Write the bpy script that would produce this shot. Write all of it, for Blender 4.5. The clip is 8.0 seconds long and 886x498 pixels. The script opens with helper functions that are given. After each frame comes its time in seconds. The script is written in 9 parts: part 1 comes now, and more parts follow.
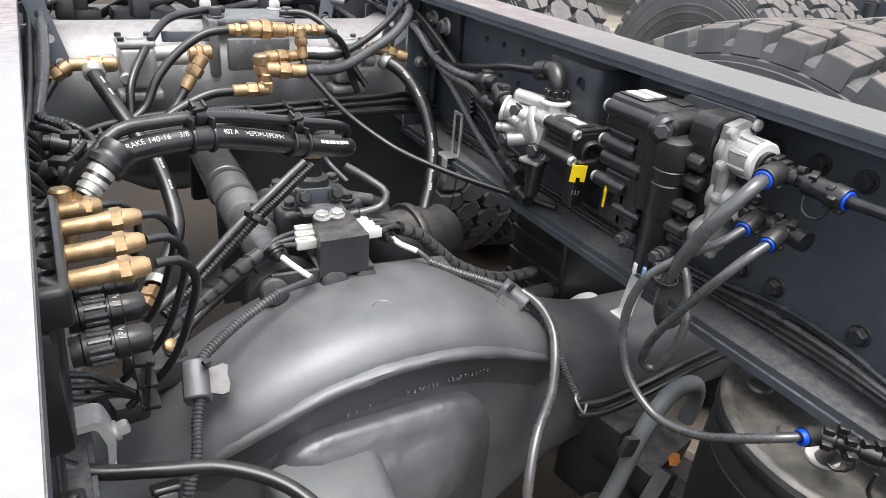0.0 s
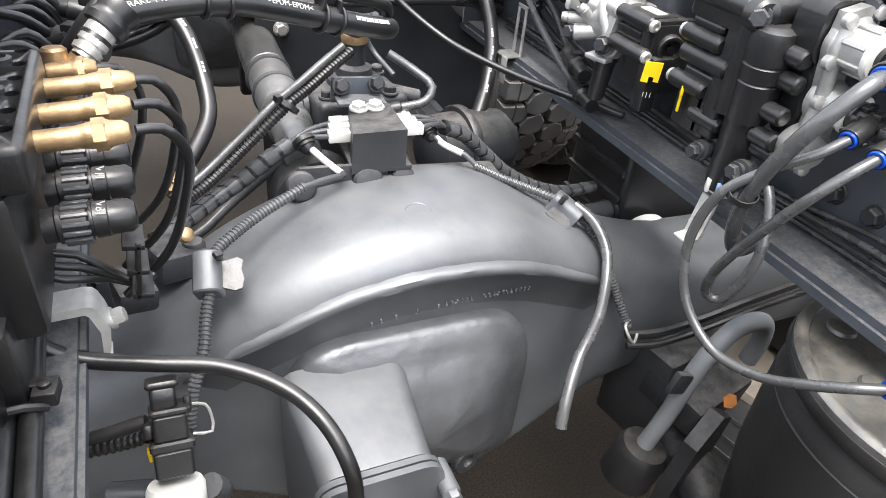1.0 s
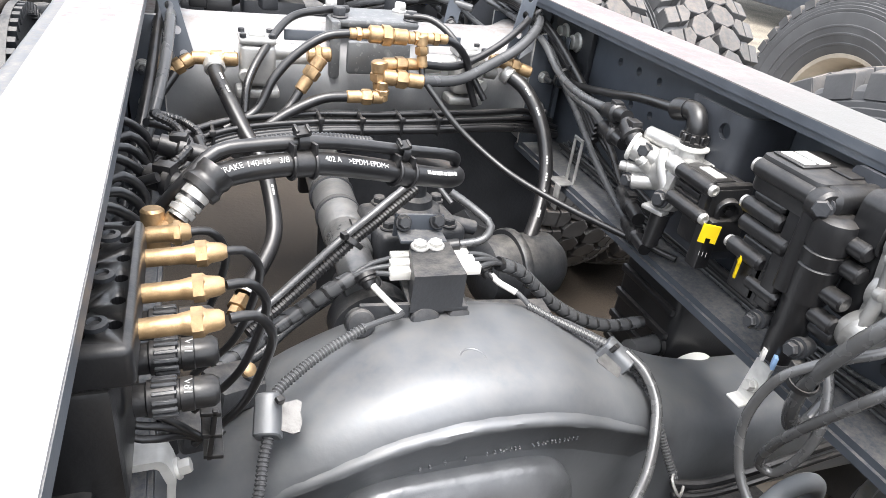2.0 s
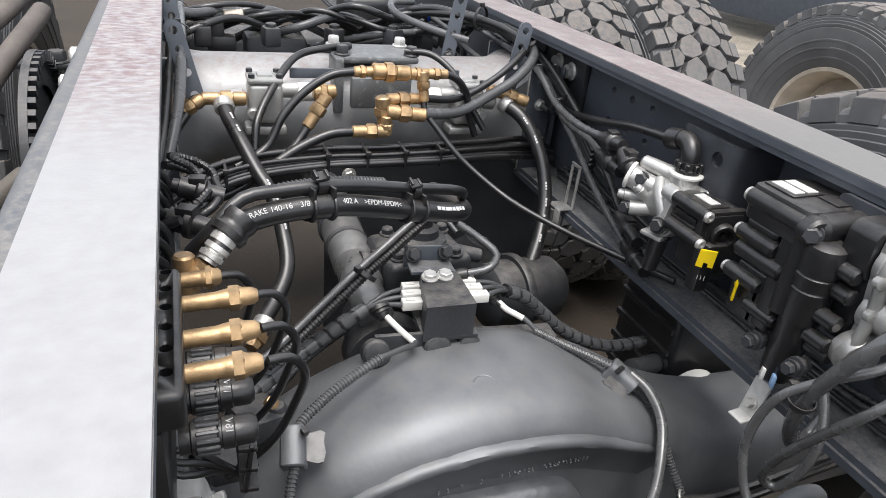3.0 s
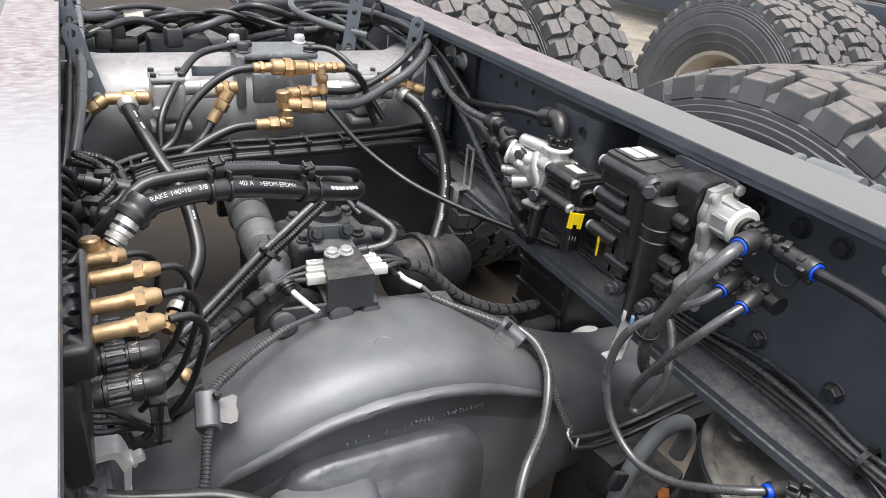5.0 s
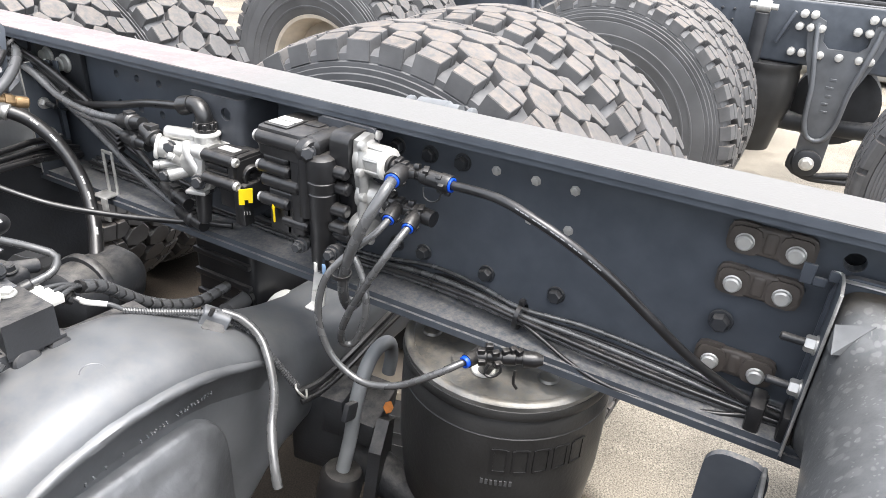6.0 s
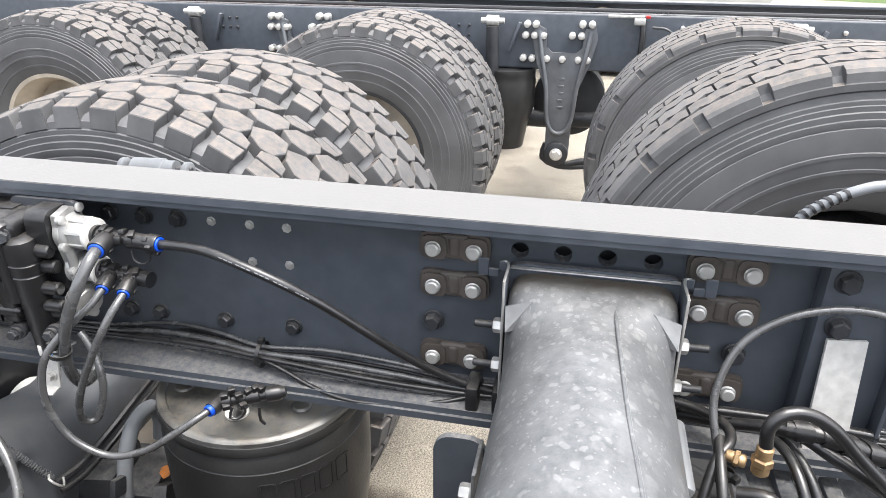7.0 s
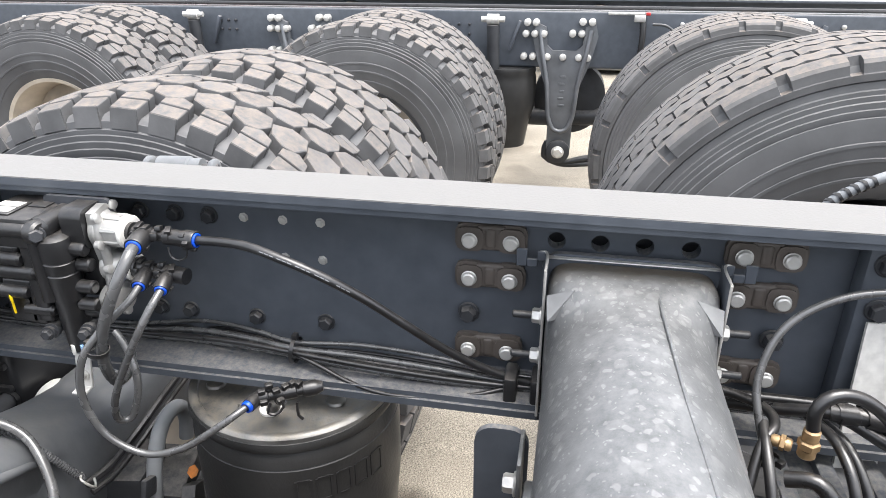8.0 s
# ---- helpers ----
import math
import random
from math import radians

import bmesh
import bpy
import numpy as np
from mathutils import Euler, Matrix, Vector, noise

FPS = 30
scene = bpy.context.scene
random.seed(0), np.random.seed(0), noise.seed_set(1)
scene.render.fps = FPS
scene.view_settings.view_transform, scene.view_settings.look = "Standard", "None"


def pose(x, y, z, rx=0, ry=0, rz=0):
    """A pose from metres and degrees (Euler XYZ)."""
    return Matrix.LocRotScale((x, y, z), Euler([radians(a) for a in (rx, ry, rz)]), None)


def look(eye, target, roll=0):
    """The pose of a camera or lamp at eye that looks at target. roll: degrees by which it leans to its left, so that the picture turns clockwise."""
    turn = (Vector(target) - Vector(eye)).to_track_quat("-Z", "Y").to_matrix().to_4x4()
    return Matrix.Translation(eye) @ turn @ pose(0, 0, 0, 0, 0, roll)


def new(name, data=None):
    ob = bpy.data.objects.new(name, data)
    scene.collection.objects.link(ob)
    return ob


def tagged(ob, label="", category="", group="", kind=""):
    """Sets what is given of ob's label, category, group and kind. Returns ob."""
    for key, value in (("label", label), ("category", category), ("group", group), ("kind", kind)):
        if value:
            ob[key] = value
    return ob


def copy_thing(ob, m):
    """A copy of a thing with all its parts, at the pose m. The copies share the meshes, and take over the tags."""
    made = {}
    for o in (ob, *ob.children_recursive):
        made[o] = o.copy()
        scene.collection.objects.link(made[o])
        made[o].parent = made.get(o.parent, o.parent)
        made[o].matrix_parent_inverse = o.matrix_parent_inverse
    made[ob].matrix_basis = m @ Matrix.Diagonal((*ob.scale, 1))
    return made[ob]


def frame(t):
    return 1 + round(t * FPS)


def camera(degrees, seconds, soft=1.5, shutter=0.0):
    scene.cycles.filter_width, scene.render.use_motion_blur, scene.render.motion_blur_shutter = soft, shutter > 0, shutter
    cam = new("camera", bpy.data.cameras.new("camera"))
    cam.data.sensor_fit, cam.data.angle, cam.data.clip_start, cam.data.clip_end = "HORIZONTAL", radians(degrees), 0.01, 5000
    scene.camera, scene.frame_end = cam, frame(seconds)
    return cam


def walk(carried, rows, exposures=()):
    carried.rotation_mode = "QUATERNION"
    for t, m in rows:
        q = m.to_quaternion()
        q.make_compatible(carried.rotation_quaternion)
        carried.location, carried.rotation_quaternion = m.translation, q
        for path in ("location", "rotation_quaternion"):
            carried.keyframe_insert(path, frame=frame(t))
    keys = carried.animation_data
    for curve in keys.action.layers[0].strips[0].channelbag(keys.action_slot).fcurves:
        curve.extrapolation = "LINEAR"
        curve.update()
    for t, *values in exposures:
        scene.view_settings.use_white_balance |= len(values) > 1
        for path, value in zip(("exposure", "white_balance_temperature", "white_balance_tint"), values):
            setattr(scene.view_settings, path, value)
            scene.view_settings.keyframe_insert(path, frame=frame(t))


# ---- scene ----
SKY, SUN, SOFT = 0.15, 0.8, 0.35
# stops by which the clip's camera brightens on the way
EXPOSURE = [(0.0, 1.38), (0.5, 1.80), (1.0, 2.04), (1.5, 2.12), (2.0, 2.02), (2.2, 1.74), (3.5, 1.10), (4.2, 1.12), (5.5, 1.58), (6.0, 2.03), (6.5, 2.18), (7.0, 2.02), (8.0, 1.97)]
cam = camera(66.68, 8.0, soft=SOFT)
ROWS = [  # seconds, eye, Euler turn in degrees
    (0.0, -0.2820, 0.2365, 1.1457, 62.51, -4.49, -29.33),
    (0.5, -0.2370, 0.2634, 1.0821, 55.97, -5.50, -24.45),
    (1.0, -0.2298, 0.2735, 1.0939, 55.30, -4.85, -22.76),
    (1.5, -0.2151, 0.2984, 1.1247, 57.89, -4.89, -19.90),
    (2.0, -0.2525, 0.3127, 1.1681, 60.56, -6.71, -18.57),
    (2.2, -0.2645, 0.3097, 1.1794, 61.42, -6.33, -18.25),
    (3.5, -0.2824, 0.2947, 1.2014, 62.09, -5.62, -20.73),
    (4.0, -0.2922, 0.2852, 1.2126, 62.10, -6.86, -21.16),
    (4.2, -0.2947, 0.2806, 1.2186, 61.99, -7.21, -21.60),
    (5.3, -0.2619, 0.1864, 1.2060, 62.50, -3.04, -31.12),
    (5.5, -0.2728, 0.1822, 1.1994, 62.32, -3.73, -37.50),
    (6.0, -0.3422, 0.1806, 1.2339, 62.49, -3.40, -59.68),
    (6.5, -0.3530, 0.0973, 1.2565, 64.70, -2.12, -71.74),
    (7.0, -0.3420, 0.0505, 1.2738, 64.97, -0.35, -78.05),
    (7.5, -0.3376, 0.0499, 1.2579, 65.71, 2.32, -78.84),
    (8.0, -0.3576, 0.0998, 1.2634, 65.12, 0.25, -78.98),
]
walk(cam, [(t, pose(*p)) for t, *p in ROWS], EXPOSURE)

# ---- light ----
world = bpy.data.worlds.new("overcast_sky")
scene.world = world
world.use_nodes = True
wn, wl = world.node_tree.nodes, world.node_tree.links
sky = wn.new("ShaderNodeTexSky")
sky.sky_type, sky.sun_disc = "NISHITA", False
sky.sun_elevation, sky.sun_rotation = radians(74), radians(200)
sky.air_density, sky.dust_density, sky.ozone_density = 1.0, 4.0, 1.0
pale = wn.new("ShaderNodeHueSaturation")
pale.inputs["Saturation"].default_value = 0.32
wl.new(sky.outputs[0], pale.inputs["Color"])
wl.new(pale.outputs[0], wn["Background"].inputs["Color"])
wn["Background"].inputs["Strength"].default_value = SKY
sun_data = bpy.data.lights.new("sun", "SUN")
sun_data.energy, sun_data.angle, sun_data.color = SUN, radians(40), (1.0, 0.97, 0.94)
sun = new("sun", sun_data)
sun.matrix_world = look((-0.4, -1.0, 7.0), (0.2, 0.5, 0.9))

# ---- materials ----


def material(name, base, rough=0.5, metal=0.0, vary=0.25, scale=14.0, bump=0.15, fine=220.0, dust=0.0, dust_colour=(0.42, 0.38, 0.33), spec=0.5, coat=0.0, island=0.0):
    """A painted, moulded or cast surface with stains at two scales, fine relief, and dust on what faces up."""
    m = bpy.data.materials.new(name)
    m.use_nodes = True
    n, l = m.node_tree.nodes, m.node_tree.links
    b = n["Principled BSDF"]
    co = n.new("ShaderNodeTexCoord")
    big, small = n.new("ShaderNodeTexNoise"), n.new("ShaderNodeTexNoise")
    big.inputs["Scale"].default_value, big.inputs["Detail"].default_value = scale, 5
    small.inputs["Scale"].default_value, small.inputs["Detail"].default_value = fine, 3
    for k in (big, small):
        l.new(co.outputs["Object"], k.inputs["Vector"])
    ramp = n.new("ShaderNodeMapRange")
    ramp.inputs["From Min"].default_value, ramp.inputs["From Max"].default_value = 0.3, 0.7
    ramp.inputs["To Min"].default_value, ramp.inputs["To Max"].default_value = 1 - vary, 1 + vary
    l.new(big.outputs["Fac"], ramp.inputs["Value"])
    tint = n.new("ShaderNodeMixRGB")
    tint.blend_type = "MULTIPLY"
    tint.inputs["Fac"].default_value = 1.0
    tint.inputs["Color1"].default_value = (*base, 1)
    l.new(ramp.outputs[0], tint.inputs["Color2"])
    colour = tint.outputs[0]
    if island:
        geo = n.new("ShaderNodeNewGeometry")
        r2 = n.new("ShaderNodeMapRange")
        r2.inputs["To Min"].default_value, r2.inputs["To Max"].default_value = 1 - island, 1 + island
        l.new(geo.outputs["Random Per Island"], r2.inputs["Value"])
        t2 = n.new("ShaderNodeMixRGB")
        t2.blend_type = "MULTIPLY"
        t2.inputs["Fac"].default_value = 1.0
        l.new(colour, t2.inputs["Color1"])
        l.new(r2.outputs[0], t2.inputs["Color2"])
        colour = t2.outputs[0]
    rr = n.new("ShaderNodeMapRange")
    rr.inputs["To Min"].default_value, rr.inputs["To Max"].default_value = max(rough - 0.12, 0.05), min(rough + 0.12, 1)
    l.new(big.outputs["Fac"], rr.inputs["Value"])
    rough_out = rr.outputs[0]
    if dust:
        geo = n.new("ShaderNodeNewGeometry")
        sep = n.new("ShaderNodeSeparateXYZ")
        l.new(geo.outputs["Normal"], sep.inputs[0])
        up = n.new("ShaderNodeMapRange")
        up.inputs["From Min"].default_value, up.inputs["From Max"].default_value = 0.35, 1.0
        up.inputs["To Max"].default_value = dust
        l.new(sep.outputs["Z"], up.inputs["Value"])
        spots = n.new("ShaderNodeTexNoise")
        spots.inputs["Scale"].default_value, spots.inputs["Detail"].default_value, spots.inputs["Roughness"].default_value = scale * 4, 8, 0.7
        l.new(co.outputs["Object"], spots.inputs["Vector"])
        cut = n.new("ShaderNodeMapRange")
        cut.inputs["From Min"].default_value, cut.inputs["From Max"].default_value = 0.35, 0.65
        l.new(spots.outputs["Fac"], cut.inputs["Value"])
        mul = n.new("ShaderNodeMath")
        mul.operation = "MULTIPLY"
        l.new(up.outputs[0], mul.inputs[0])
        l.new(cut.outputs[0], mul.inputs[1])
        dmix = n.new("ShaderNodeMixRGB")
        dmix.inputs["Color2"].default_value = (*dust_colour, 1)
        l.new(mul.outputs[0], dmix.inputs["Fac"])
        l.new(colour, dmix.inputs["Color1"])
        colour = dmix.outputs[0]
        rmix = n.new("ShaderNodeMixRGB")
        rmix.inputs["Color2"].default_value = (0.85, 0.85, 0.85, 1)
        l.new(mul.outputs[0], rmix.inputs["Fac"])
        l.new(rough_out, rmix.inputs["Color1"])
        rough_out = rmix.outputs[0]
    l.new(colour, b.inputs["Base Color"])
    l.new(rough_out, b.inputs["Roughness"])
    b.inputs["Metallic"].default_value = metal
    b.inputs["Specular IOR Level"].default_value = spec
    b.inputs["Coat Weight"].default_value = coat
    if bump:
        bp = n.new("ShaderNodeBump")
        bp.inputs["Strength"].default_value, bp.inputs["Distance"].default_value = bump, 0.002
        l.new(small.outputs["Fac"], bp.inputs["Height"])
        l.new(bp.outputs[0], b.inputs["Normal"])
    return m


M_RAIL = material("chassis_paint", (0.072, 0.082, 0.098), 0.42, vary=0.12, scale=34, bump=0.08, fine=160, dust=1.0, dust_colour=(0.215, 0.207, 0.195))
# Chassis paint again, darkened: shade on the valve brackets is put into the colour.
M_RAIL_SHADED = material("shaded_chassis_paint", (0.040, 0.044, 0.052), 0.45, vary=0.2, scale=40, bump=0.12, dust=0.3, dust_colour=(0.185, 0.177, 0.165))
M_AXLE = material("axle_grey_paint", (0.165, 0.174, 0.186), 0.46, metal=0.5, vary=0.22, scale=11, bump=0.14, fine=90, dust=0.30, dust_colour=(0.27, 0.25, 0.22))
M_COVER = material("axle_cover_paint", (0.135, 0.141, 0.150), 0.42, metal=0.5, vary=0.12, scale=40, bump=0.6, fine=75)
M_DARK = material("dark_grey_iron", (0.032, 0.034, 0.038), 0.45, vary=0.3, bump=0.25, dust=0.25)
M_HOSE = material("black_hose_rubber", (0.013, 0.013, 0.014), 0.31, vary=0.35, bump=0.05, dust=0.08, spec=0.75)
M_PIPE = material("grey_plastic_pipe", (0.080, 0.082, 0.085), 0.27, vary=0.2, bump=0.06)
M_LINE = material("weathered_grey_line", (0.075, 0.076, 0.077), 0.27, vary=0.2, scale=40, bump=0.06, spec=1.0)
M_GREYPIPE = material("pale_grey_pipe", (0.20, 0.21, 0.22), 0.42, vary=0.12, bump=0.05)
M_PLASTIC = material("black_plastic", (0.014, 0.014, 0.015), 0.34, vary=0.25, bump=0.10, fine=300, dust=0.12, spec=0.7)
M_ALU = material("cast_aluminium", (0.44, 0.435, 0.42), 0.42, metal=0.6, vary=0.18, scale=40, bump=0.15, fine=500)
M_ZINC = material("zinc_steel", (0.58, 0.57, 0.545), 0.36, metal=0.6, vary=0.2, scale=60, bump=0.1)
M_PLATED = material("pale_zinc_plating", (0.66, 0.65, 0.62), 0.45, metal=0.2, vary=0.15, scale=70, bump=0.06)
M_BRIGHT = material("white_bolt_zinc", (0.64, 0.63, 0.60), 0.42, metal=0.5, vary=0.12, scale=60, bump=0.05)
M_BRASS = material("brass", (0.45, 0.305, 0.165), 0.42, metal=0.72, vary=0.34, scale=70, bump=0.25, dust=0.10, dust_colour=(0.55, 0.50, 0.42))
M_WHITE = material("white_plastic", (0.72, 0.71, 0.67), 0.45, vary=0.08, bump=0.05)
M_BLUE = material("blue_plastic", (0.004, 0.07, 0.55), 0.35, vary=0.1, bump=0.0)
M_PALEBLUE = material("pale_blue_plastic", (0.30, 0.47, 0.72), 0.35, vary=0.1, bump=0.0)
M_YELLOW = material("yellow_plastic", (0.85, 0.60, 0.01), 0.4, vary=0.08, bump=0.0)
M_BROWN = material("brown_cast_clamp", (0.092, 0.078, 0.068), 0.55, vary=0.3, bump=0.25, dust=0.12)
M_TYRE = material("tyre_rubber", (0.108, 0.109, 0.112), 0.55, vary=0.2, scale=8, bump=0.12, fine=120, dust=0.04, dust_colour=(0.24, 0.22, 0.20))
M_TREAD = material("tread_rubber", (0.092, 0.092, 0.094), 0.58, vary=0.25, scale=16, bump=0.2, fine=150, dust=0.85, dust_colour=(0.225, 0.185, 0.15), island=0.16)
M_BELLOW = material("bellows_rubber", (0.026, 0.026, 0.026), 0.42, vary=0.25, bump=0.2, fine=180)
M_RIM = material("cream_rim_paint", (0.52, 0.46, 0.38), 0.45, vary=0.2, bump=0.05)
M_PLATE = material("dusty_steel_plate", (0.20, 0.20, 0.195), 0.36, metal=0.5, vary=0.5, scale=18, bump=0.25, dust=0.6, dust_colour=(0.27, 0.235, 0.18))
M_PRINT = material("white_print", (0.52, 0.52, 0.51), 0.6, vary=0.1, bump=0.0)
M_RELIEF = material("mould_relief", (0.02, 0.02, 0.021), 0.4, vary=0.2, bump=0.0)


def flange_material(name, base):
    """Dusty top of a frame rail: pale dried mud on grey paint, sky reflection in the base, with rust-pink patches
    towards the front.
    """
    m = material(name, base, 0.5, vary=0.06, scale=70, bump=0.16, fine=260)
    n, l = m.node_tree.nodes, m.node_tree.links
    b = n["Principled BSDF"]
    src = b.inputs["Base Color"].links[0].from_socket
    co = n.new("ShaderNodeTexCoord")
    sep = n.new("ShaderNodeSeparateXYZ")
    l.new(co.outputs["Object"], sep.inputs[0])
    reach = n.new("ShaderNodeMapRange")
    reach.inputs["From Min"].default_value, reach.inputs["From Max"].default_value = 0.10, 0.36
    l.new(sep.outputs["Y"], reach.inputs["Value"])
    mp = n.new("ShaderNodeMapping")
    mp.inputs["Scale"].default_value = (1.3, 2.1, 1.0)
    l.new(co.outputs["Object"], mp.inputs["Vector"])
    spots = n.new("ShaderNodeTexNoise")
    spots.inputs["Scale"].default_value, spots.inputs["Detail"].default_value = 48, 8
    l.new(mp.outputs[0], spots.inputs["Vector"])
    cut = n.new("ShaderNodeMapRange")
    cut.inputs["From Min"].default_value, cut.inputs["From Max"].default_value = 0.66, 0.40
    l.new(spots.outputs["Fac"], cut.inputs["Value"])
    mul = n.new("ShaderNodeMath")
    mul.operation = "MULTIPLY"
    l.new(reach.outputs[0], mul.inputs[0])
    l.new(cut.outputs[0], mul.inputs[1])
    mix = n.new("ShaderNodeMixRGB")
    mix.inputs["Color2"].default_value = (0.20, 0.145, 0.145, 1)
    l.new(mul.outputs[0], mix.inputs["Fac"])
    l.new(src, mix.inputs["Color1"])
    # pale dried splashes towards the front
    col = mix.outputs[0]
    for stretch, size, low, high, much in (((1.0, 0.6, 1.0), 30, 0.46, 0.74, 0.40), ((2.0, 0.8, 1.0), 150, 0.56, 0.72, 0.40)):
        mp = n.new("ShaderNodeMapping")
        mp.inputs["Scale"].default_value, mp.inputs["Rotation"].default_value = stretch, (0, 0, 0.3)
        l.new(co.outputs["Object"], mp.inputs["Vector"])
        spl = n.new("ShaderNodeTexNoise")
        spl.inputs["Scale"].default_value, spl.inputs["Detail"].default_value, spl.inputs["Roughness"].default_value = size, 9, 0.68
        l.new(mp.outputs[0], spl.inputs["Vector"])
        r = n.new("ShaderNodeMapRange")
        r.inputs["From Min"].default_value, r.inputs["From Max"].default_value, r.inputs["To Max"].default_value = low, high, much
        l.new(spl.outputs["Fac"], r.inputs["Value"])
        far = n.new("ShaderNodeMath")
        far.operation = "MULTIPLY"
        l.new(r.outputs[0], far.inputs[0])
        l.new(reach.outputs[0], far.inputs[1])
        mx = n.new("ShaderNodeMixRGB")
        mx.inputs["Color2"].default_value = (0.46, 0.44, 0.41, 1)
        l.new(far.outputs[0], mx.inputs["Fac"])
        l.new(col, mx.inputs["Color1"])
        col = mx.outputs[0]
    l.new(col, b.inputs["Base Color"])
    return m


# Each base holds dust plus painted sky reflection; the left rail's is paler.
M_TOP = flange_material("skylit_rail_dust", (0.32, 0.32, 0.325))
M_TOP_GREY = flange_material("skylit_grey_rail_dust", (0.160, 0.155, 0.148))


def spotted_material():
    """Grey metallic paint with pale dried water spots of several sizes and a little brown grit."""
    m = material("crossmember_paint", (0.138, 0.142, 0.145), 0.38, metal=0.35, vary=0.18, scale=18, bump=0.14, fine=240, dust=0.25, dust_colour=(0.40, 0.40, 0.40))
    n, l = m.node_tree.nodes, m.node_tree.links
    b = n["Principled BSDF"]
    src = b.inputs["Base Color"].links[0].from_socket
    co = n.new("ShaderNodeTexCoord")
    wob = n.new("ShaderNodeTexNoise")
    wob.inputs["Scale"].default_value = 55
    l.new(co.outputs["Object"], wob.inputs["Vector"])
    shift = n.new("ShaderNodeMixRGB")
    shift.blend_type = "ADD"
    shift.inputs["Fac"].default_value = 0.018
    l.new(co.outputs["Object"], shift.inputs["Color1"])
    l.new(wob.outputs["Color"], shift.inputs["Color2"])
    col = src
    for scale, low, high, much, keep in ((48, 0.40, 0.30, 0.12, 0.50), (88, 0.36, 0.24, 0.20, 0.50), (200, 0.30, 0.18, 0.20, 0.50)):
        v = n.new("ShaderNodeTexVoronoi")
        v.inputs["Scale"].default_value = scale
        l.new(shift.outputs[0], v.inputs["Vector"])
        r = n.new("ShaderNodeMapRange")
        r.inputs["From Min"].default_value, r.inputs["From Max"].default_value, r.inputs["To Max"].default_value = low, high, much
        l.new(v.outputs["Distance"], r.inputs["Value"])
        some = n.new("ShaderNodeMath")
        some.operation = "GREATER_THAN"
        some.inputs[1].default_value = keep
        sc = n.new("ShaderNodeSeparateColor")
        l.new(v.outputs["Color"], sc.inputs[0])
        l.new(sc.outputs[0], some.inputs[0])
        mul = n.new("ShaderNodeMath")
        mul.operation = "MULTIPLY"
        l.new(r.outputs[0], mul.inputs[0])
        l.new(some.outputs[0], mul.inputs[1])
        mx = n.new("ShaderNodeMixRGB")
        mx.inputs["Color2"].default_value = (0.50, 0.50, 0.48, 1)
        l.new(mul.outputs[0], mx.inputs["Fac"])
        l.new(col, mx.inputs["Color1"])
        col = mx.outputs[0]
    # brown dirt caked near the tube's ends
    sep = n.new("ShaderNodeSeparateXYZ")
    l.new(co.outputs["Object"], sep.inputs[0])
    ab = n.new("ShaderNodeMath")
    ab.operation = "ABSOLUTE"
    l.new(sep.outputs["X"], ab.inputs[0])
    end = n.new("ShaderNodeMapRange")
    end.inputs["From Min"].default_value, end.inputs["From Max"].default_value, end.inputs["To Max"].default_value = 0.300, 0.335, 2.2
    l.new(ab.outputs[0], end.inputs["Value"])
    gr = n.new("ShaderNodeMath")
    gr.operation = "MULTIPLY"
    l.new(end.outputs[0], gr.inputs[0])
    l.new(wob.outputs["Fac"], gr.inputs[1])
    mx = n.new("ShaderNodeMixRGB")
    mx.inputs["Color2"].default_value = (0.145, 0.125, 0.10, 1)
    l.new(gr.outputs[0], mx.inputs["Fac"])
    l.new(col, mx.inputs["Color1"])
    l.new(mx.outputs[0], b.inputs["Base Color"])
    return m


M_TUBE = spotted_material()
# Front tube's lighter grey has the sky's reflection painted in; the dust is brown.
M_TUBE_SKYLIT = material("skylit_tube_paint", (0.31, 0.315, 0.32), 0.42, metal=0.3, vary=0.18, scale=14, bump=0.12, dust=0.7, dust_colour=(0.22, 0.17, 0.15))
M_TAB = material("bare_welded_steel", (0.155, 0.153, 0.150), 0.5, metal=0.4, vary=0.3, scale=60, bump=0.5, fine=160)
M_SHAFT = material("shaft_grey", (0.21, 0.213, 0.215), 0.30, metal=0.6, vary=0.3, scale=20, bump=0.2, dust=0.3)
M_GUSSET = material("gusset_paint", (0.165, 0.169, 0.172), 0.5, metal=0.2, vary=0.2, scale=40, bump=0.12)
M_GREY = material("plain_grey_paint", (0.20, 0.207, 0.212), 0.38, metal=0.35, vary=0.15, scale=20, bump=0.1)


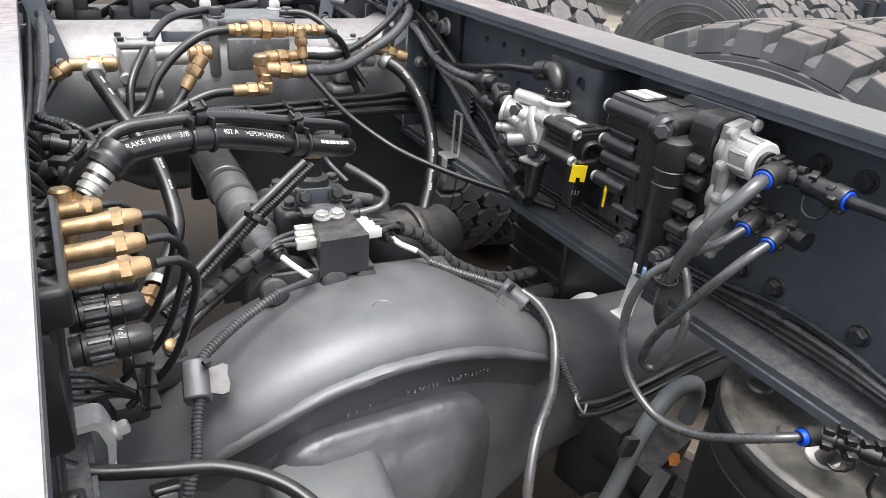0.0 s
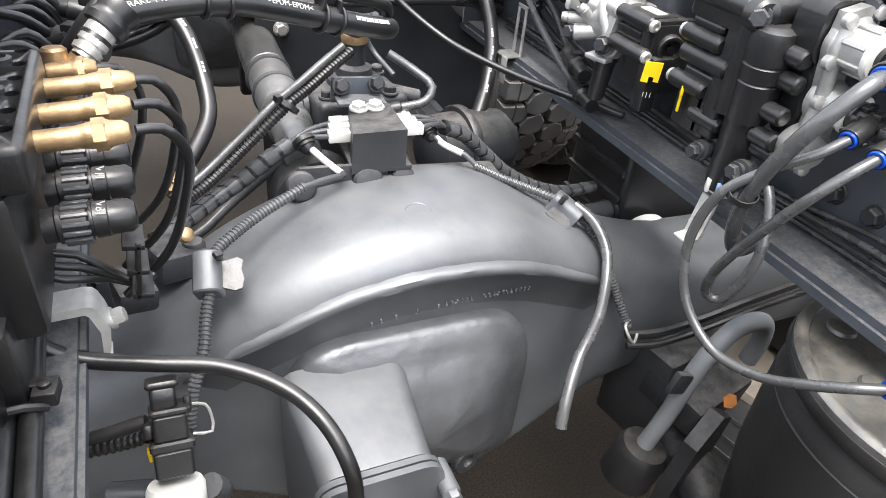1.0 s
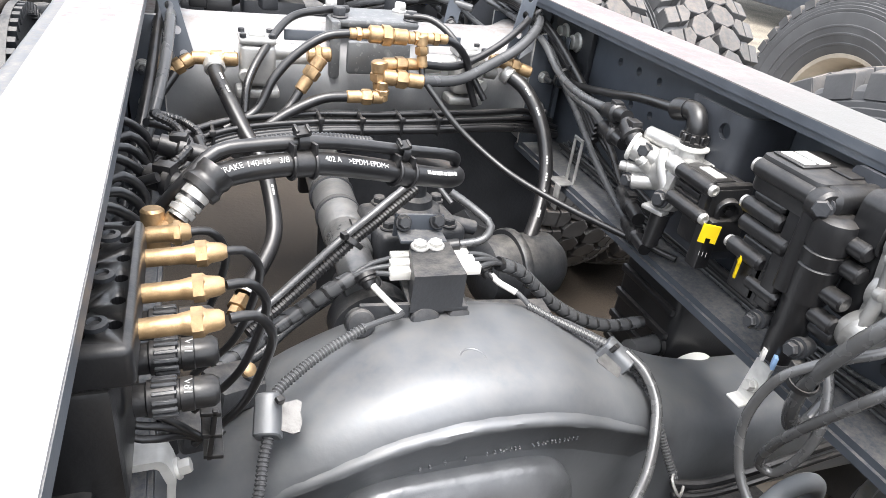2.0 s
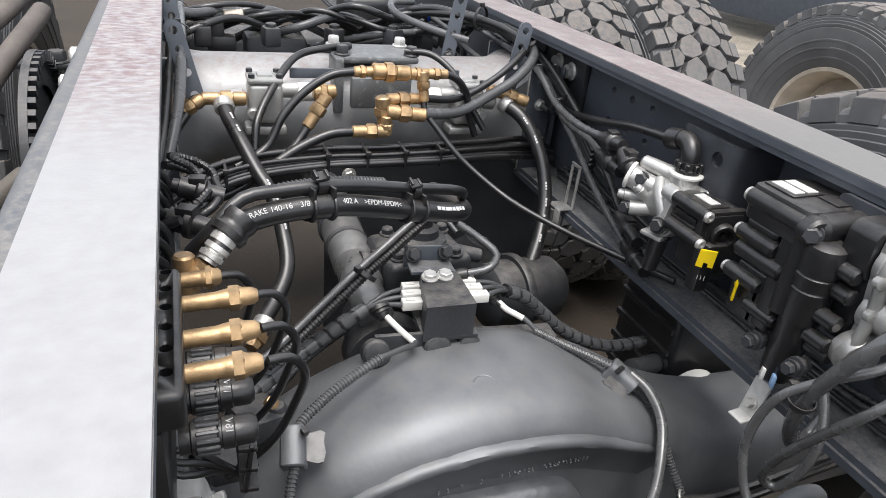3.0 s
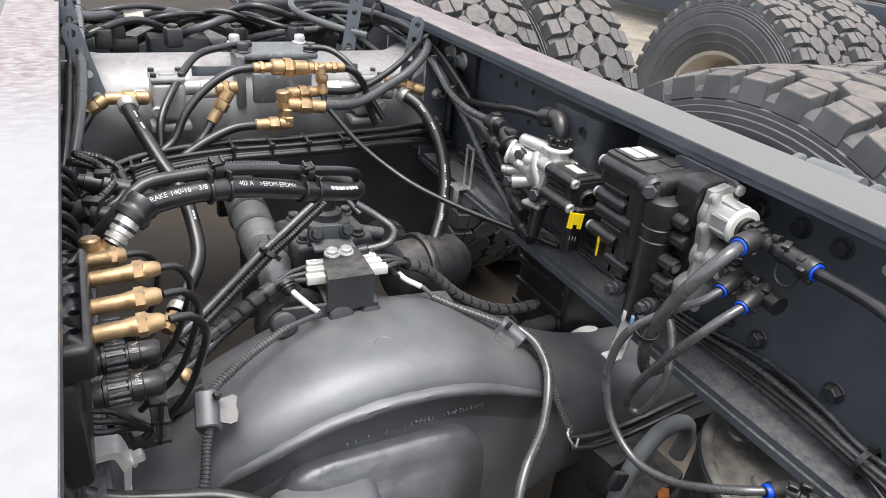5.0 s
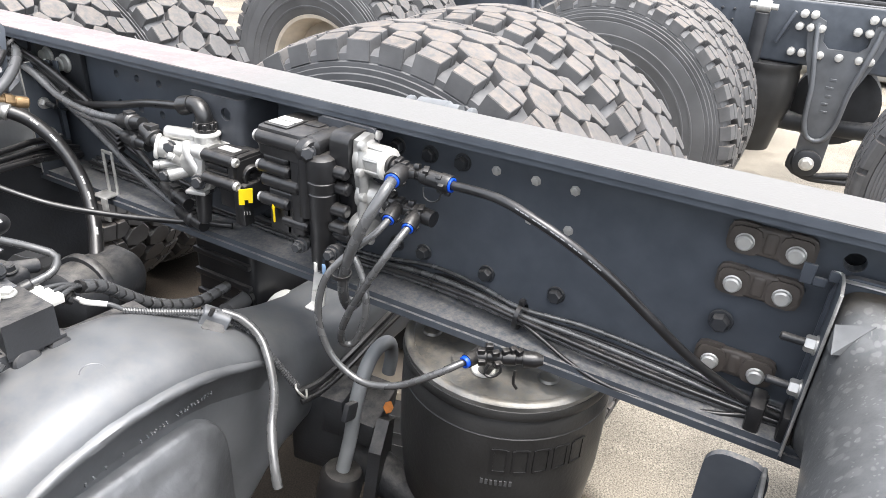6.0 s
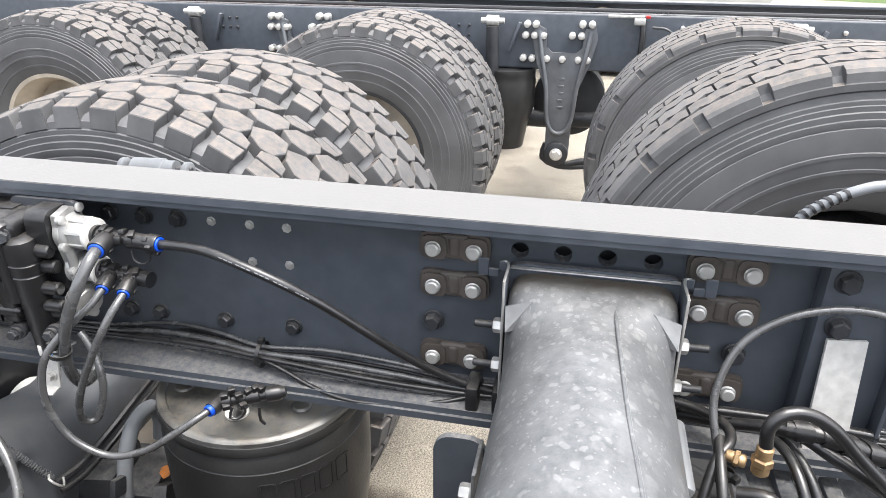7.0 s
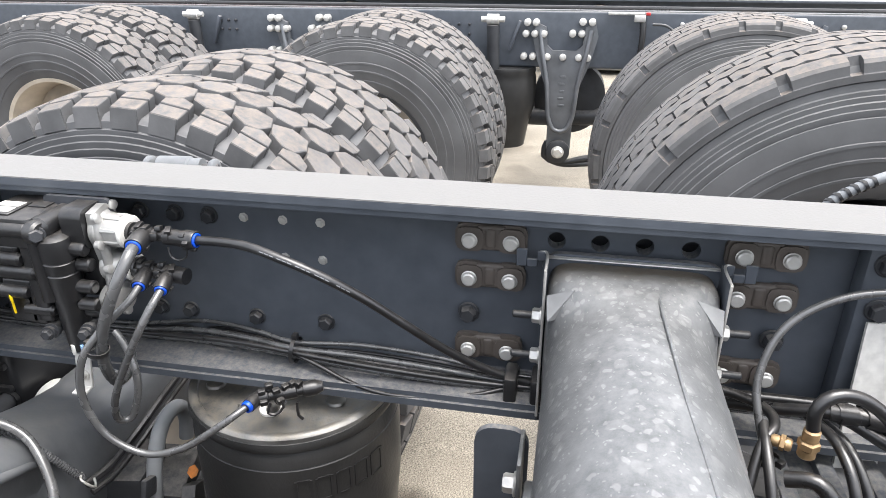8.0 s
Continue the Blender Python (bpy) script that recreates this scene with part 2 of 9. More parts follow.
def ground_material():
    """Rough concrete yard: tan slabs with grit, oil stains and dark aggregate; shade painted in under the truck."""
    m = material("concrete_yard", (0.255, 0.228, 0.185), 0.9, vary=0.25, scale=1.7, bump=0.5, fine=60)
    n, l = m.node_tree.nodes, m.node_tree.links
    b = n["Principled BSDF"]
    src = b.inputs["Base Color"].links[0].from_socket
    co = n.new("ShaderNodeTexCoord")
    grit = n.new("ShaderNodeTexNoise")
    grit.inputs["Scale"].default_value, grit.inputs["Detail"].default_value, grit.inputs["Roughness"].default_value = 240, 3, 0.7
    l.new(co.outputs["Object"], grit.inputs["Vector"])
    g2 = n.new("ShaderNodeMapRange")
    g2.inputs["From Min"].default_value, g2.inputs["From Max"].default_value, g2.inputs["To Min"].default_value, g2.inputs["To Max"].default_value = 0.3, 0.7, 0.2, 1.8
    l.new(grit.outputs["Fac"], g2.inputs["Value"])
    mix = n.new("ShaderNodeMixRGB")
    mix.blend_type = "MULTIPLY"
    mix.inputs["Fac"].default_value = 1.0
    l.new(src, mix.inputs["Color1"])
    l.new(g2.outputs[0], mix.inputs["Color2"])
    stain = n.new("ShaderNodeTexNoise")
    stain.inputs["Scale"].default_value, stain.inputs["Detail"].default_value = 3.5, 8
    l.new(co.outputs["Object"], stain.inputs["Vector"])
    s2 = n.new("ShaderNodeMapRange")
    s2.inputs["From Min"].default_value, s2.inputs["From Max"].default_value = 0.52, 0.75
    s2.inputs["To Max"].default_value = 0.7
    l.new(stain.outputs["Fac"], s2.inputs["Value"])
    dark = n.new("ShaderNodeMixRGB")
    dark.inputs["Color2"].default_value = (0.13, 0.11, 0.09, 1)
    l.new(s2.outputs[0], dark.inputs["Fac"])
    l.new(mix.outputs[0], dark.inputs["Color1"])
    # brown asphalt with the truck's shade put into its colour, pale concrete beyond
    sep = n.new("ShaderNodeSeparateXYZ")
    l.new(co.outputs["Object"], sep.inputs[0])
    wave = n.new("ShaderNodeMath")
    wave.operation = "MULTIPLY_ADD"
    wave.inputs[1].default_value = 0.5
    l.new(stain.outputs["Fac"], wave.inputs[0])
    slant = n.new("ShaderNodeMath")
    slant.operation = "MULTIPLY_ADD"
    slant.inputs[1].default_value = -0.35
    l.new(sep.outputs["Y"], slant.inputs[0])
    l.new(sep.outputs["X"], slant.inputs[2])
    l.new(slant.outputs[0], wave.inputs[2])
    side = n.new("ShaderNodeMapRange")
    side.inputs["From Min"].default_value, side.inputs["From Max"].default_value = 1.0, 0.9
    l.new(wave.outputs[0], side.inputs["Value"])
    shaded_tar = n.new("ShaderNodeMixRGB")
    shaded_tar.blend_type = "MULTIPLY"
    shaded_tar.inputs["Color2"].default_value = (0.145, 0.122, 0.105, 1)
    l.new(side.outputs[0], shaded_tar.inputs["Fac"])
    l.new(dark.outputs[0], shaded_tar.inputs["Color1"])
    l.new(shaded_tar.outputs[0], b.inputs["Base Color"])
    return m


M_GROUND = ground_material()

# ---- tools ----
ORIGIN = {}


def thing(name, at, label, category, group=""):
    ob = new(name)
    ob.empty_display_size = 0.05
    ob.location = at
    ORIGIN[ob.name] = Vector(at)
    return tagged(ob, label, category, group)


def mesh_of(name, bm, mat, smooth=38):
    me = bpy.data.meshes.new(name)
    bmesh.ops.recalc_face_normals(bm, faces=bm.faces)
    bm.to_mesh(me)
    bm.free()
    me.materials.append(mat)
    for p in me.polygons:
        p.use_smooth = True
    me.set_sharp_from_angle(angle=radians(smooth))
    return me


def part(name, bm, mat, parent, label="", smooth=38):
    o = ORIGIN[parent.name]
    bmesh.ops.translate(bm, verts=bm.verts, vec=-o)
    ob = new(name, mesh_of(name, bm, mat, smooth))
    ob.parent = parent
    ORIGIN[ob.name] = o
    return tagged(ob, label) if label else ob


def solo(name, bm, mat, label, category, group="", kind="", smooth=38):
    ob = new(name, mesh_of(name, bm, mat, smooth))
    ORIGIN[ob.name] = Vector((0, 0, 0))
    return tagged(ob, label, category, group, kind)


def box(bm, c, s, rot=(0, 0, 0), bev=0.003, seg=2):
    """A bevelled box, centre, size and turn in degrees."""
    r = bmesh.ops.create_cube(bm, size=1.0)
    vs = r["verts"]
    bmesh.ops.scale(bm, vec=s, verts=vs)
    if bev:
        es = list({e for v in vs for e in v.link_edges})
        rb = bmesh.ops.bevel(bm, geom=es, offset=min(bev, min(s) * 0.45), segments=seg, affect="EDGES", profile=0.5)
        vs = rb["verts"] if rb["verts"] else vs
        vs = list({v for f in rb["faces"] for v in f.verts} | set(v for v in vs if v.is_valid))
    m = pose(*c, *rot)
    bmesh.ops.transform(bm, matrix=m, verts=[v for v in vs if v.is_valid])


def frame_of(d):
    d = Vector(d).normalized()
    a = Vector((0, 0, 1)) if abs(d.z) < 0.9 else Vector((0, 1, 0))
    u = d.cross(a).normalized()
    return u, d.cross(u).normalized(), d


def ring_loft(bm, rings, cap=True):
    rows = [[bm.verts.new(p) for p in r] for r in rings]
    k = len(rows[0])
    for a, b in zip(rows, rows[1:]):
        for i in range(k):
            bm.faces.new((a[i], a[(i + 1) % k], b[(i + 1) % k], b[i]))
    if cap:
        bm.faces.new(rows[0][::-1])
        bm.faces.new(rows[-1])


def turned(bm, p0, axis, profile, seg=24, cap=True):
    """A turned part: profile of (distance along the axis, radius)."""
    u, v, d = frame_of(axis)
    p0 = Vector(p0)
    rings = []
    for h, r in profile:
        r = max(r, 1e-4)
        rings.append([p0 + d * h + (u * math.cos(a) + v * math.sin(a)) * r for a in (2 * math.pi * i / seg for i in range(seg))])
    ring_loft(bm, rings, cap)


def rod(bm, p0, p1, r, seg=16, bev=0.0015, r1=None):
    p0, p1 = Vector(p0), Vector(p1)
    h = (p1 - p0).length
    r1 = r if r1 is None else r1
    b = min(bev, r * 0.5, r1 * 0.5, h * 0.3)
    turned(bm, p0, p1 - p0, [(0, r - b), (b, r), (h - b, r1), (h, r1 - b)], seg)


def hexagon(bm, p0, axis, r, h, turn=0.0):
    """A hexagon head or nut with a chamfered top."""
    u, v, d = frame_of(axis)
    p0 = Vector(p0)
    rings = []
    for z, k in ((0, 1.0), (h * 0.8, 1.0), (h, 0.82)):
        rings.append([p0 + d * z + (u * math.cos(a) + v * math.sin(a)) * r * k for a in (math.pi / 3 * i + turn for i in range(6))])
    ring_loft(bm, rings)


def bolt(bm, p, axis, r=0.009, h=0.008, washer=True, turn=0.3):
    axis = Vector(axis).normalized()
    p = Vector(p)
    if washer:
        turned(bm, p, axis, [(0, r * 1.25), (0.0015, r * 1.3), (0.003, r * 1.2)], 18)
        p = p + axis * 0.003
    hexagon(bm, p, axis, r, h, turn)


def spline(pts, step=0.006):
    """Points at even steps along a smooth curve through pts."""
    pts = [Vector(p) for p in pts]
    if len(pts) == 2:
        n = max(2, int((pts[1] - pts[0]).length / step))
        return [pts[0].lerp(pts[1], i / n) for i in range(n + 1)]
    ext = [pts[0] * 2 - pts[1], *pts, pts[-1] * 2 - pts[-2]]
    out = []
    for a, b, c, d in zip(ext, ext[1:], ext[2:], ext[3:]):
        t0, t1 = 0.0, max((b - a).length ** 0.5, 1e-4)
        t2 = t1 + max((c - b).length ** 0.5, 1e-4)
        t3 = t2 + max((d - c).length ** 0.5, 1e-4)
        n = max(2, int((c - b).length / step))
        for i in range(n):
            t = t1 + (t2 - t1) * i / n
            a1 = a * ((t1 - t) / (t1 - t0)) + b * ((t - t0) / (t1 - t0))
            a2 = b * ((t2 - t) / (t2 - t1)) + c * ((t - t1) / (t2 - t1))
            a3 = c * ((t3 - t) / (t3 - t2)) + d * ((t - t2) / (t3 - t2))
            b1 = a1 * ((t2 - t) / (t2 - t0)) + a2 * ((t - t0) / (t2 - t0))
            b2 = a2 * ((t3 - t) / (t3 - t1)) + a3 * ((t - t1) / (t3 - t1))
            out.append(b1 * ((t2 - t) / (t2 - t1)) + b2 * ((t - t1) / (t2 - t1)))
    out.append(pts[-1])
    return out


def carried_frames(line):
    """Even frames along a line, without twist."""
    out = []
    u = None
    for i, p in enumerate(line):
        d = (line[min(i + 1, len(line) - 1)] - line[max(i - 1, 0)]).normalized()
        if u is None:
            u = frame_of(d)[0]
        u = (u - d * u.dot(d)).normalized()
        out.append((p, d, u, d.cross(u)))
    return out


def hose(bm, pts, r, seg=10, step=0.008, rib=0.0, pitch=0.005):
    """A hose, pipe or cable; rib > 0 makes a corrugated conduit with that depth."""
    if rib:
        step = pitch / 4
    line = spline(pts, step)
    rings = []
    for i, (p, d, u, v) in enumerate(carried_frames(line)):
        rr = r - (rib if i % 4 in (0, 1) else 0)
        rings.append([p + (u * math.cos(a) + v * math.sin(a)) * rr for a in (2 * math.pi * k / seg for k in range(seg))])
    ring_loft(bm, rings)


def spiral_wrap(bm, pts, r, pitch=0.022, gap=0.2, seg=14):
    """A flat band wound round a bundle."""
    line = carried_frames(spline(pts, 0.0022))
    n = len(line)
    steps = max(1, int(pitch / 0.0022))
    for start in range(0, n - steps, steps):
        rings = []
        for q, (k, rr) in enumerate(((0, r * 0.9), (0, r), (int(steps * (1 - gap)), r), (int(steps * (1 - gap)), r * 0.9))):
            ring = []
            for s in range(seg):
                a = 2 * math.pi * s / seg
                j = min(n - 1, start + k + int(steps * 0.5 * (0.5 + 0.5 * math.cos(a))))
                p, d, u, v = line[j]
                ring.append(p + (u * math.cos(a) + v * math.sin(a)) * rr)
            rings.append(ring)
        ring_loft(bm, rings, cap=False)


def plate(bm, outline, origin, u, v, thick, bev=0.0):
    """A flat plate of that outline (pairs along u and v), thick along u x v."""
    u, v, o = Vector(u), Vector(v), Vector(origin)
    w = u.cross(v).normalized() * thick
    a = [bm.verts.new(o + u * x + v * y) for x, y in outline]
    b = [bm.verts.new(o + u * x + v * y + w) for x, y in outline]
    bm.faces.new(a[::-1])
    bm.faces.new(b)
    k = len(a)
    for i in range(k):
        bm.faces.new((a[i], a[(i + 1) % k], b[(i + 1) % k], b[i]))


def rounded(w, h, r, n=4):
    """The outline of a rounded rectangle about its centre."""
    out = []
    for cx, cy, a0 in ((w / 2 - r, h / 2 - r, 0), (-w / 2 + r, h / 2 - r, 90), (-w / 2 + r, -h / 2 + r, 180), (w / 2 - r, -h / 2 + r, 270)):
        for i in range(n + 1):
            a = radians(a0 + 90 * i / n)
            out.append((cx + r * math.cos(a), cy + r * math.sin(a)))
    return out


def cut_out(ob, cutter):
    """Takes the shape in the bmesh cutter out of ob."""
    me = bpy.data.meshes.new("cutter")
    bmesh.ops.recalc_face_normals(cutter, faces=cutter.faces)
    cutter.to_mesh(me)
    cutter.free()
    tool = new("cutter", me)
    mod = ob.modifiers.new("holes", "BOOLEAN")
    mod.object, mod.solver = tool, "EXACT"
    dg = bpy.context.evaluated_depsgraph_get()
    done = bpy.data.meshes.new_from_object(ob.evaluated_get(dg))
    ob.modifiers.clear()
    old = ob.data
    ob.data = done
    bpy.data.meshes.remove(old)
    bpy.data.objects.remove(tool)
    bpy.data.meshes.remove(me)


def lettering(name, text, size, m, mat, parent, depth=0.0006):
    """Raised or printed writing in the built-in font, as a mesh, laid by the matrix m."""
    cu = bpy.data.curves.new(name, "FONT")
    cu.body, cu.size, cu.extrude, cu.align_x, cu.align_y = text, size, depth, "CENTER", "CENTER"
    tmp = new(name + "_outline", cu)
    me = bpy.data.meshes.new_from_object(tmp.evaluated_get(bpy.context.evaluated_depsgraph_get()))
    bpy.data.objects.remove(tmp)
    bpy.data.curves.remove(cu)
    me.transform(Matrix.Translation(-ORIGIN[parent.name]) @ m)
    me.materials.append(mat)
    ob = new(name, me)
    ob.parent = parent
    ORIGIN[ob.name] = ORIGIN[parent.name]
    return ob


B = bmesh.new

# ---- ground ----
bm = B()
bmesh.ops.create_grid(bm, x_segments=120, y_segments=60, size=60)
for v in bm.verts:  # the yard falls slightly towards the next truck
    v.co.z = -0.045 * min(1, max(0, (v.co.x - 1.0) / 1.0))
solo("ground", bm, M_GROUND, "rough tan concrete yard with oil stains, grit and painted shade under the truck", "ground", kind="structure")

# ---- frame rails ----
RAIL_TOP, RAIL_LOW, WEB, LIP, OUT = 1.004, 0.735, 0.3755, 0.300, 0.393


def channel(x_out, x_lip, z0, z1, t, r=0.012, n=5):
    """The section of a pressed channel that opens towards smaller x."""
    sec = [(x_lip, z1)]
    sec += [(x_out - r + r * math.sin(radians(90 * i / n)), z1 - r + r * math.cos(radians(90 * i / n))) for i in range(n + 1)]
    sec += [(x_out - r + r * math.cos(radians(90 * i / n)), z0 + r - r * math.sin(radians(90 * i / n))) for i in range(n + 1)]
    sec += [(x_lip, z0), (x_lip, z0 + t)]
    q = max(r - t, 0.003)
    sec += [(x_out - t - q + q * math.sin(radians(90 * i / n)), z0 + t + q - q * math.cos(radians(90 * i / n))) for i in range(n + 1)]
    sec += [(x_out - t - q + q * math.cos(radians(90 * i / n)), z1 - t - q + q * math.sin(radians(90 * i / n))) for i in range(n + 1)]
    sec += [(x_lip, z1 - t)]
    return sec


def extrude_y(bm, sec, y0, y1, mirror=1):
    ring_loft(bm, [[(mirror * x, y, z) for x, z in sec] for y in (y0, y1)])


def frame_rail(side, y0, y1, name, label):
    rail = thing(name, (side * 0.385, (y0 + y1) / 2, RAIL_LOW), label, "truck frame rail", "frame rails of the truck")
    bm = B()
    extrude_y(bm, channel(OUT, LIP, RAIL_LOW, RAIL_TOP - 0.0012, 0.0095), y0, y1, side)
    outer = part("outer_channel", bm, M_RAIL, rail)
    bm = B()
    extrude_y(bm, channel(OUT - 0.0098, LIP + 0.004, RAIL_LOW + 0.0098, RAIL_TOP - 0.0110, 0.0080, 0.009), y0, y1, side)
    inner = part("reinforcing_channel", bm, M_RAIL, rail)
    edge = OUT - (0.0125 if side > 0 else 0.019)
    bm = B()
    ring_loft(bm, [[(side * x, y, z) for x, z in ((LIP + 0.0006, RAIL_TOP - 0.0012), (edge, RAIL_TOP - 0.0012), (edge, RAIL_TOP), (LIP + 0.0006, RAIL_TOP))] for y in (y0, y1)])
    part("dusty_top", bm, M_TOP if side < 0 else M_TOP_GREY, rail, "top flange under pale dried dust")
    return rail, outer, inner


right_rail, right_outer, right_inner = frame_rail(1, -2.2, 3.6, "frame_rail", "dark blue-grey steel truck frame rail with a dusty top flange")
left_rail, left_outer, left_inner = frame_rail(-1, -2.2, 3.6, "frame_rail", "dark blue-grey steel truck frame rail, its top pale with dust")

FAR_HOLES = [(1.219, 0.940), (1.167, 0.940), (1.114, 0.940), (1.219, 0.890), (1.167, 0.889), (1.115, 0.889)]
for ob, x in ((right_outer, 0.388), (right_inner, 0.378)):
    bm = B()
    for y, z in FAR_HOLES:
        rod(bm, (x - 0.03, y, z), (x + 0.03, y, z), 0.0065, 14, 0)
    for y in (0.108, 0.058, 0.008, -0.043):
        rod(bm, (x - 0.03, y, 0.9395), (x + 0.03, y, 0.9395), 0.0105, 18, 0)
    cut_out(ob, bm)

# Unseen dark backing, added so the four web holes stay dark inside.
bm = B()
box(bm, (0.412, 0.032, 0.925), (0.034, 0.26, 0.09), (0, 0, 0), 0.006)
cup = B()
box(cup, (0.398, 0.032, 0.93), (0.036, 0.24, 0.07), (0, 0, 0), 0.0)
outer_box = solo("outer_bracket", bm, M_DARK, "dark hollow backing added behind the rail's holes", "bracket")
cut_out(outer_box, cup)

# nuts and bolt heads on the web
for y, z in ((0.503, 0.94), (0.45, 0.94), (0.40, 0.94), (0.452, 0.888), (0.401, 0.888)):
    bm = B()
    turned(bm, (WEB, y, z), (-1, 0, 0), [(0, 0.0066), (0.0012, 0.0066), (0.0015, 0.005), (0.004, 0.0046), (0.0045, 0.003)], 7)
    part("rivet", bm, M_ZINC, right_rail, "bright galvanised rivet end")
for y, z in ((0.645, 0.796), (0.600, 0.796), (0.502, 0.795), (0.403, 0.797), (0.550, 0.94), (0.598, 0.94), (0.648, 0.94)):
    bm = B()
    bolt(bm, (WEB, y, z), (-1, 0, 0), 0.0092, 0.009, True, random.random())
    part("bolt", bm, M_DARK, right_rail, "dark flanged bolt")


# ---- tubular crossmembers ----
def crossmember(y, z, label, paint):
    tube = thing("crossmember", (0, y, z), label, "crossmember", "tubular crossmembers")
    bm = B()
    r = 0.092
    rings = []
    for i in range(93):
        x = -0.345 + 0.69 * i / 92
        k = max(0.0, min(1.0, (abs(x) - 0.245) / 0.075))
        k = k * k * (3 - 2 * k)
        e = 1.0 - 0.76 * k
        step = 0.004 * max(0.0, min(1.0, (abs(x) - 0.318) / 0.014))
        ring = []
        for j in range(72):
            a = 2 * math.pi * j / 72
            c, q = math.cos(a), math.sin(a)
            ring.append((x, y + 0.0885 * (1 + 0.04 * k) * math.copysign(abs(c) ** e, c), z + (r + 0.004 * k - step) * math.copysign(abs(q) ** e, q)))
        rings.append(ring)
    ring_loft(bm, rings)
    part("tube", bm, paint, tube, "speckled grey painted tube" if paint is M_TUBE else "grey painted tube, paled for the sky's reflection")
    for s in (1, -1):
        bm = B()
        box(bm, (s * 0.3455, y, z + 0.0965), (0.005, 0.186, 0.0020), (0, -s * 14, 0), 0.0006, 1)
        part("end_lip", bm, M_ZINC, tube, "bare bright edge")
    for s in (1, -1):
        bm = B()
        plate(bm, rounded(0.20, 0.225, 0.02), (s * 0.348, y, z - 0.012), (0, s, 0), (0, 0, 1), 0.008)
        part("end_plate", bm, M_RAIL, tube)
        for q in (1, -1):
            bm = B()
            box(bm, (s * 0.320, y + q * 0.0945, z + 0.004), (0.050, 0.0035, 0.200), (0, 0, 0), 0.0012)
            # folded ear with a notch at the top
            for w, zz, hh in ((0.010, 0.099, 0.012), (0.022, 0.090, 0.010), (0.034, 0.096, 0.022)):
                box(bm, (s * 0.3415, y + q * (0.0945 + w - 0.005), z + zz), (0.0035, 0.0125, hh), (0, 0, 0), 0.001, 1)
            part("side_lug", bm, M_RAIL, tube, "dark folded plate with a notched ear")
            bm = B()
            hose(bm, [(s * 0.2955, y + q * 0.0945, z - 0.09), (s * 0.2955, y + q * 0.0945, z + 0.02), (s * 0.2955, y + q * 0.0945, z + 0.1035)], 0.0016, 8)
            hose(bm, [(s * 0.2955, y + q * 0.0945, z + 0.1035), (s * 0.335, y + q * 0.0945, z + 0.1040), (s * 0.3415, y + q * 0.097, z + 0.1045), (s * 0.3425, y + q * 0.103, z + 0.1035)], 0.0016, 8)
            part("lug_edge", bm, M_ZINC, tube, "bare bright edge")
            for dz in (0.032, -0.022):
                bm = B()
                turned(bm, (s * 0.322, y + q * 0.0962, z + dz), (0, q, 0), [(0, 0.0105), (0.002, 0.0105), (0.0022, 0.009)], 18)
                hexagon(bm, (s * 0.322, y + q * 0.0984, z + dz), (0, q, 0), 0.0090, 0.009)
                nut = part("nut", bm, M_ZINC, tube)
                bm = B()
                rod(bm, (s * 0.322, y + q * 0.106, z + dz), (s * 0.322, y + q * 0.130, z + dz), 0.0045)
                part("stud", bm, M_DARK, nut)
            bm = B()
            vs = [(s * 0.293, y + q * 0.0915, z + 0.075), (s * 0.286, y + q * 0.062, z + 0.0880), (s * 0.270, y + q * 0.0885, z + 0.056), (s * 0.290, y + q * 0.056, z + 0.055), (s * 0.294, y + q * 0.0915, z + 0.050)]
            a, b, c, d, f4 = [bm.verts.new(p) for p in vs]
            for f in ((a, b, c), (b, d, c), (a, f4, d, b), (a, c, f4), (c, d, f4)):
                bm.faces.new(f)
            part("gusset", bm, M_GUSSET, tube, "pale grey gusset")
    return tube


rear_tube = crossmember(0.022, 0.835, "grey tubular steel crossmember speckled with dried water spots", M_TUBE)
front_tube = crossmember(1.455, 0.842, "grey tubular steel crossmember behind brass fittings and hoses", M_TUBE_SKYLIT)
bm = B()
hose(bm, [(0.330, -0.018, 0.907), (0.318, -0.010, 0.915), (0.309, 0.000, 0.9262), (0.289, 0.000, 0.9262), (0.20, -0.004, 0.9250), (0.119, -0.008, 0.9218), (0.02, -0.016, 0.9178), (-0.3, -0.030, 0.9080)], 0.0021, 8)
part("weld_seam", bm, M_TUBE, rear_tube)


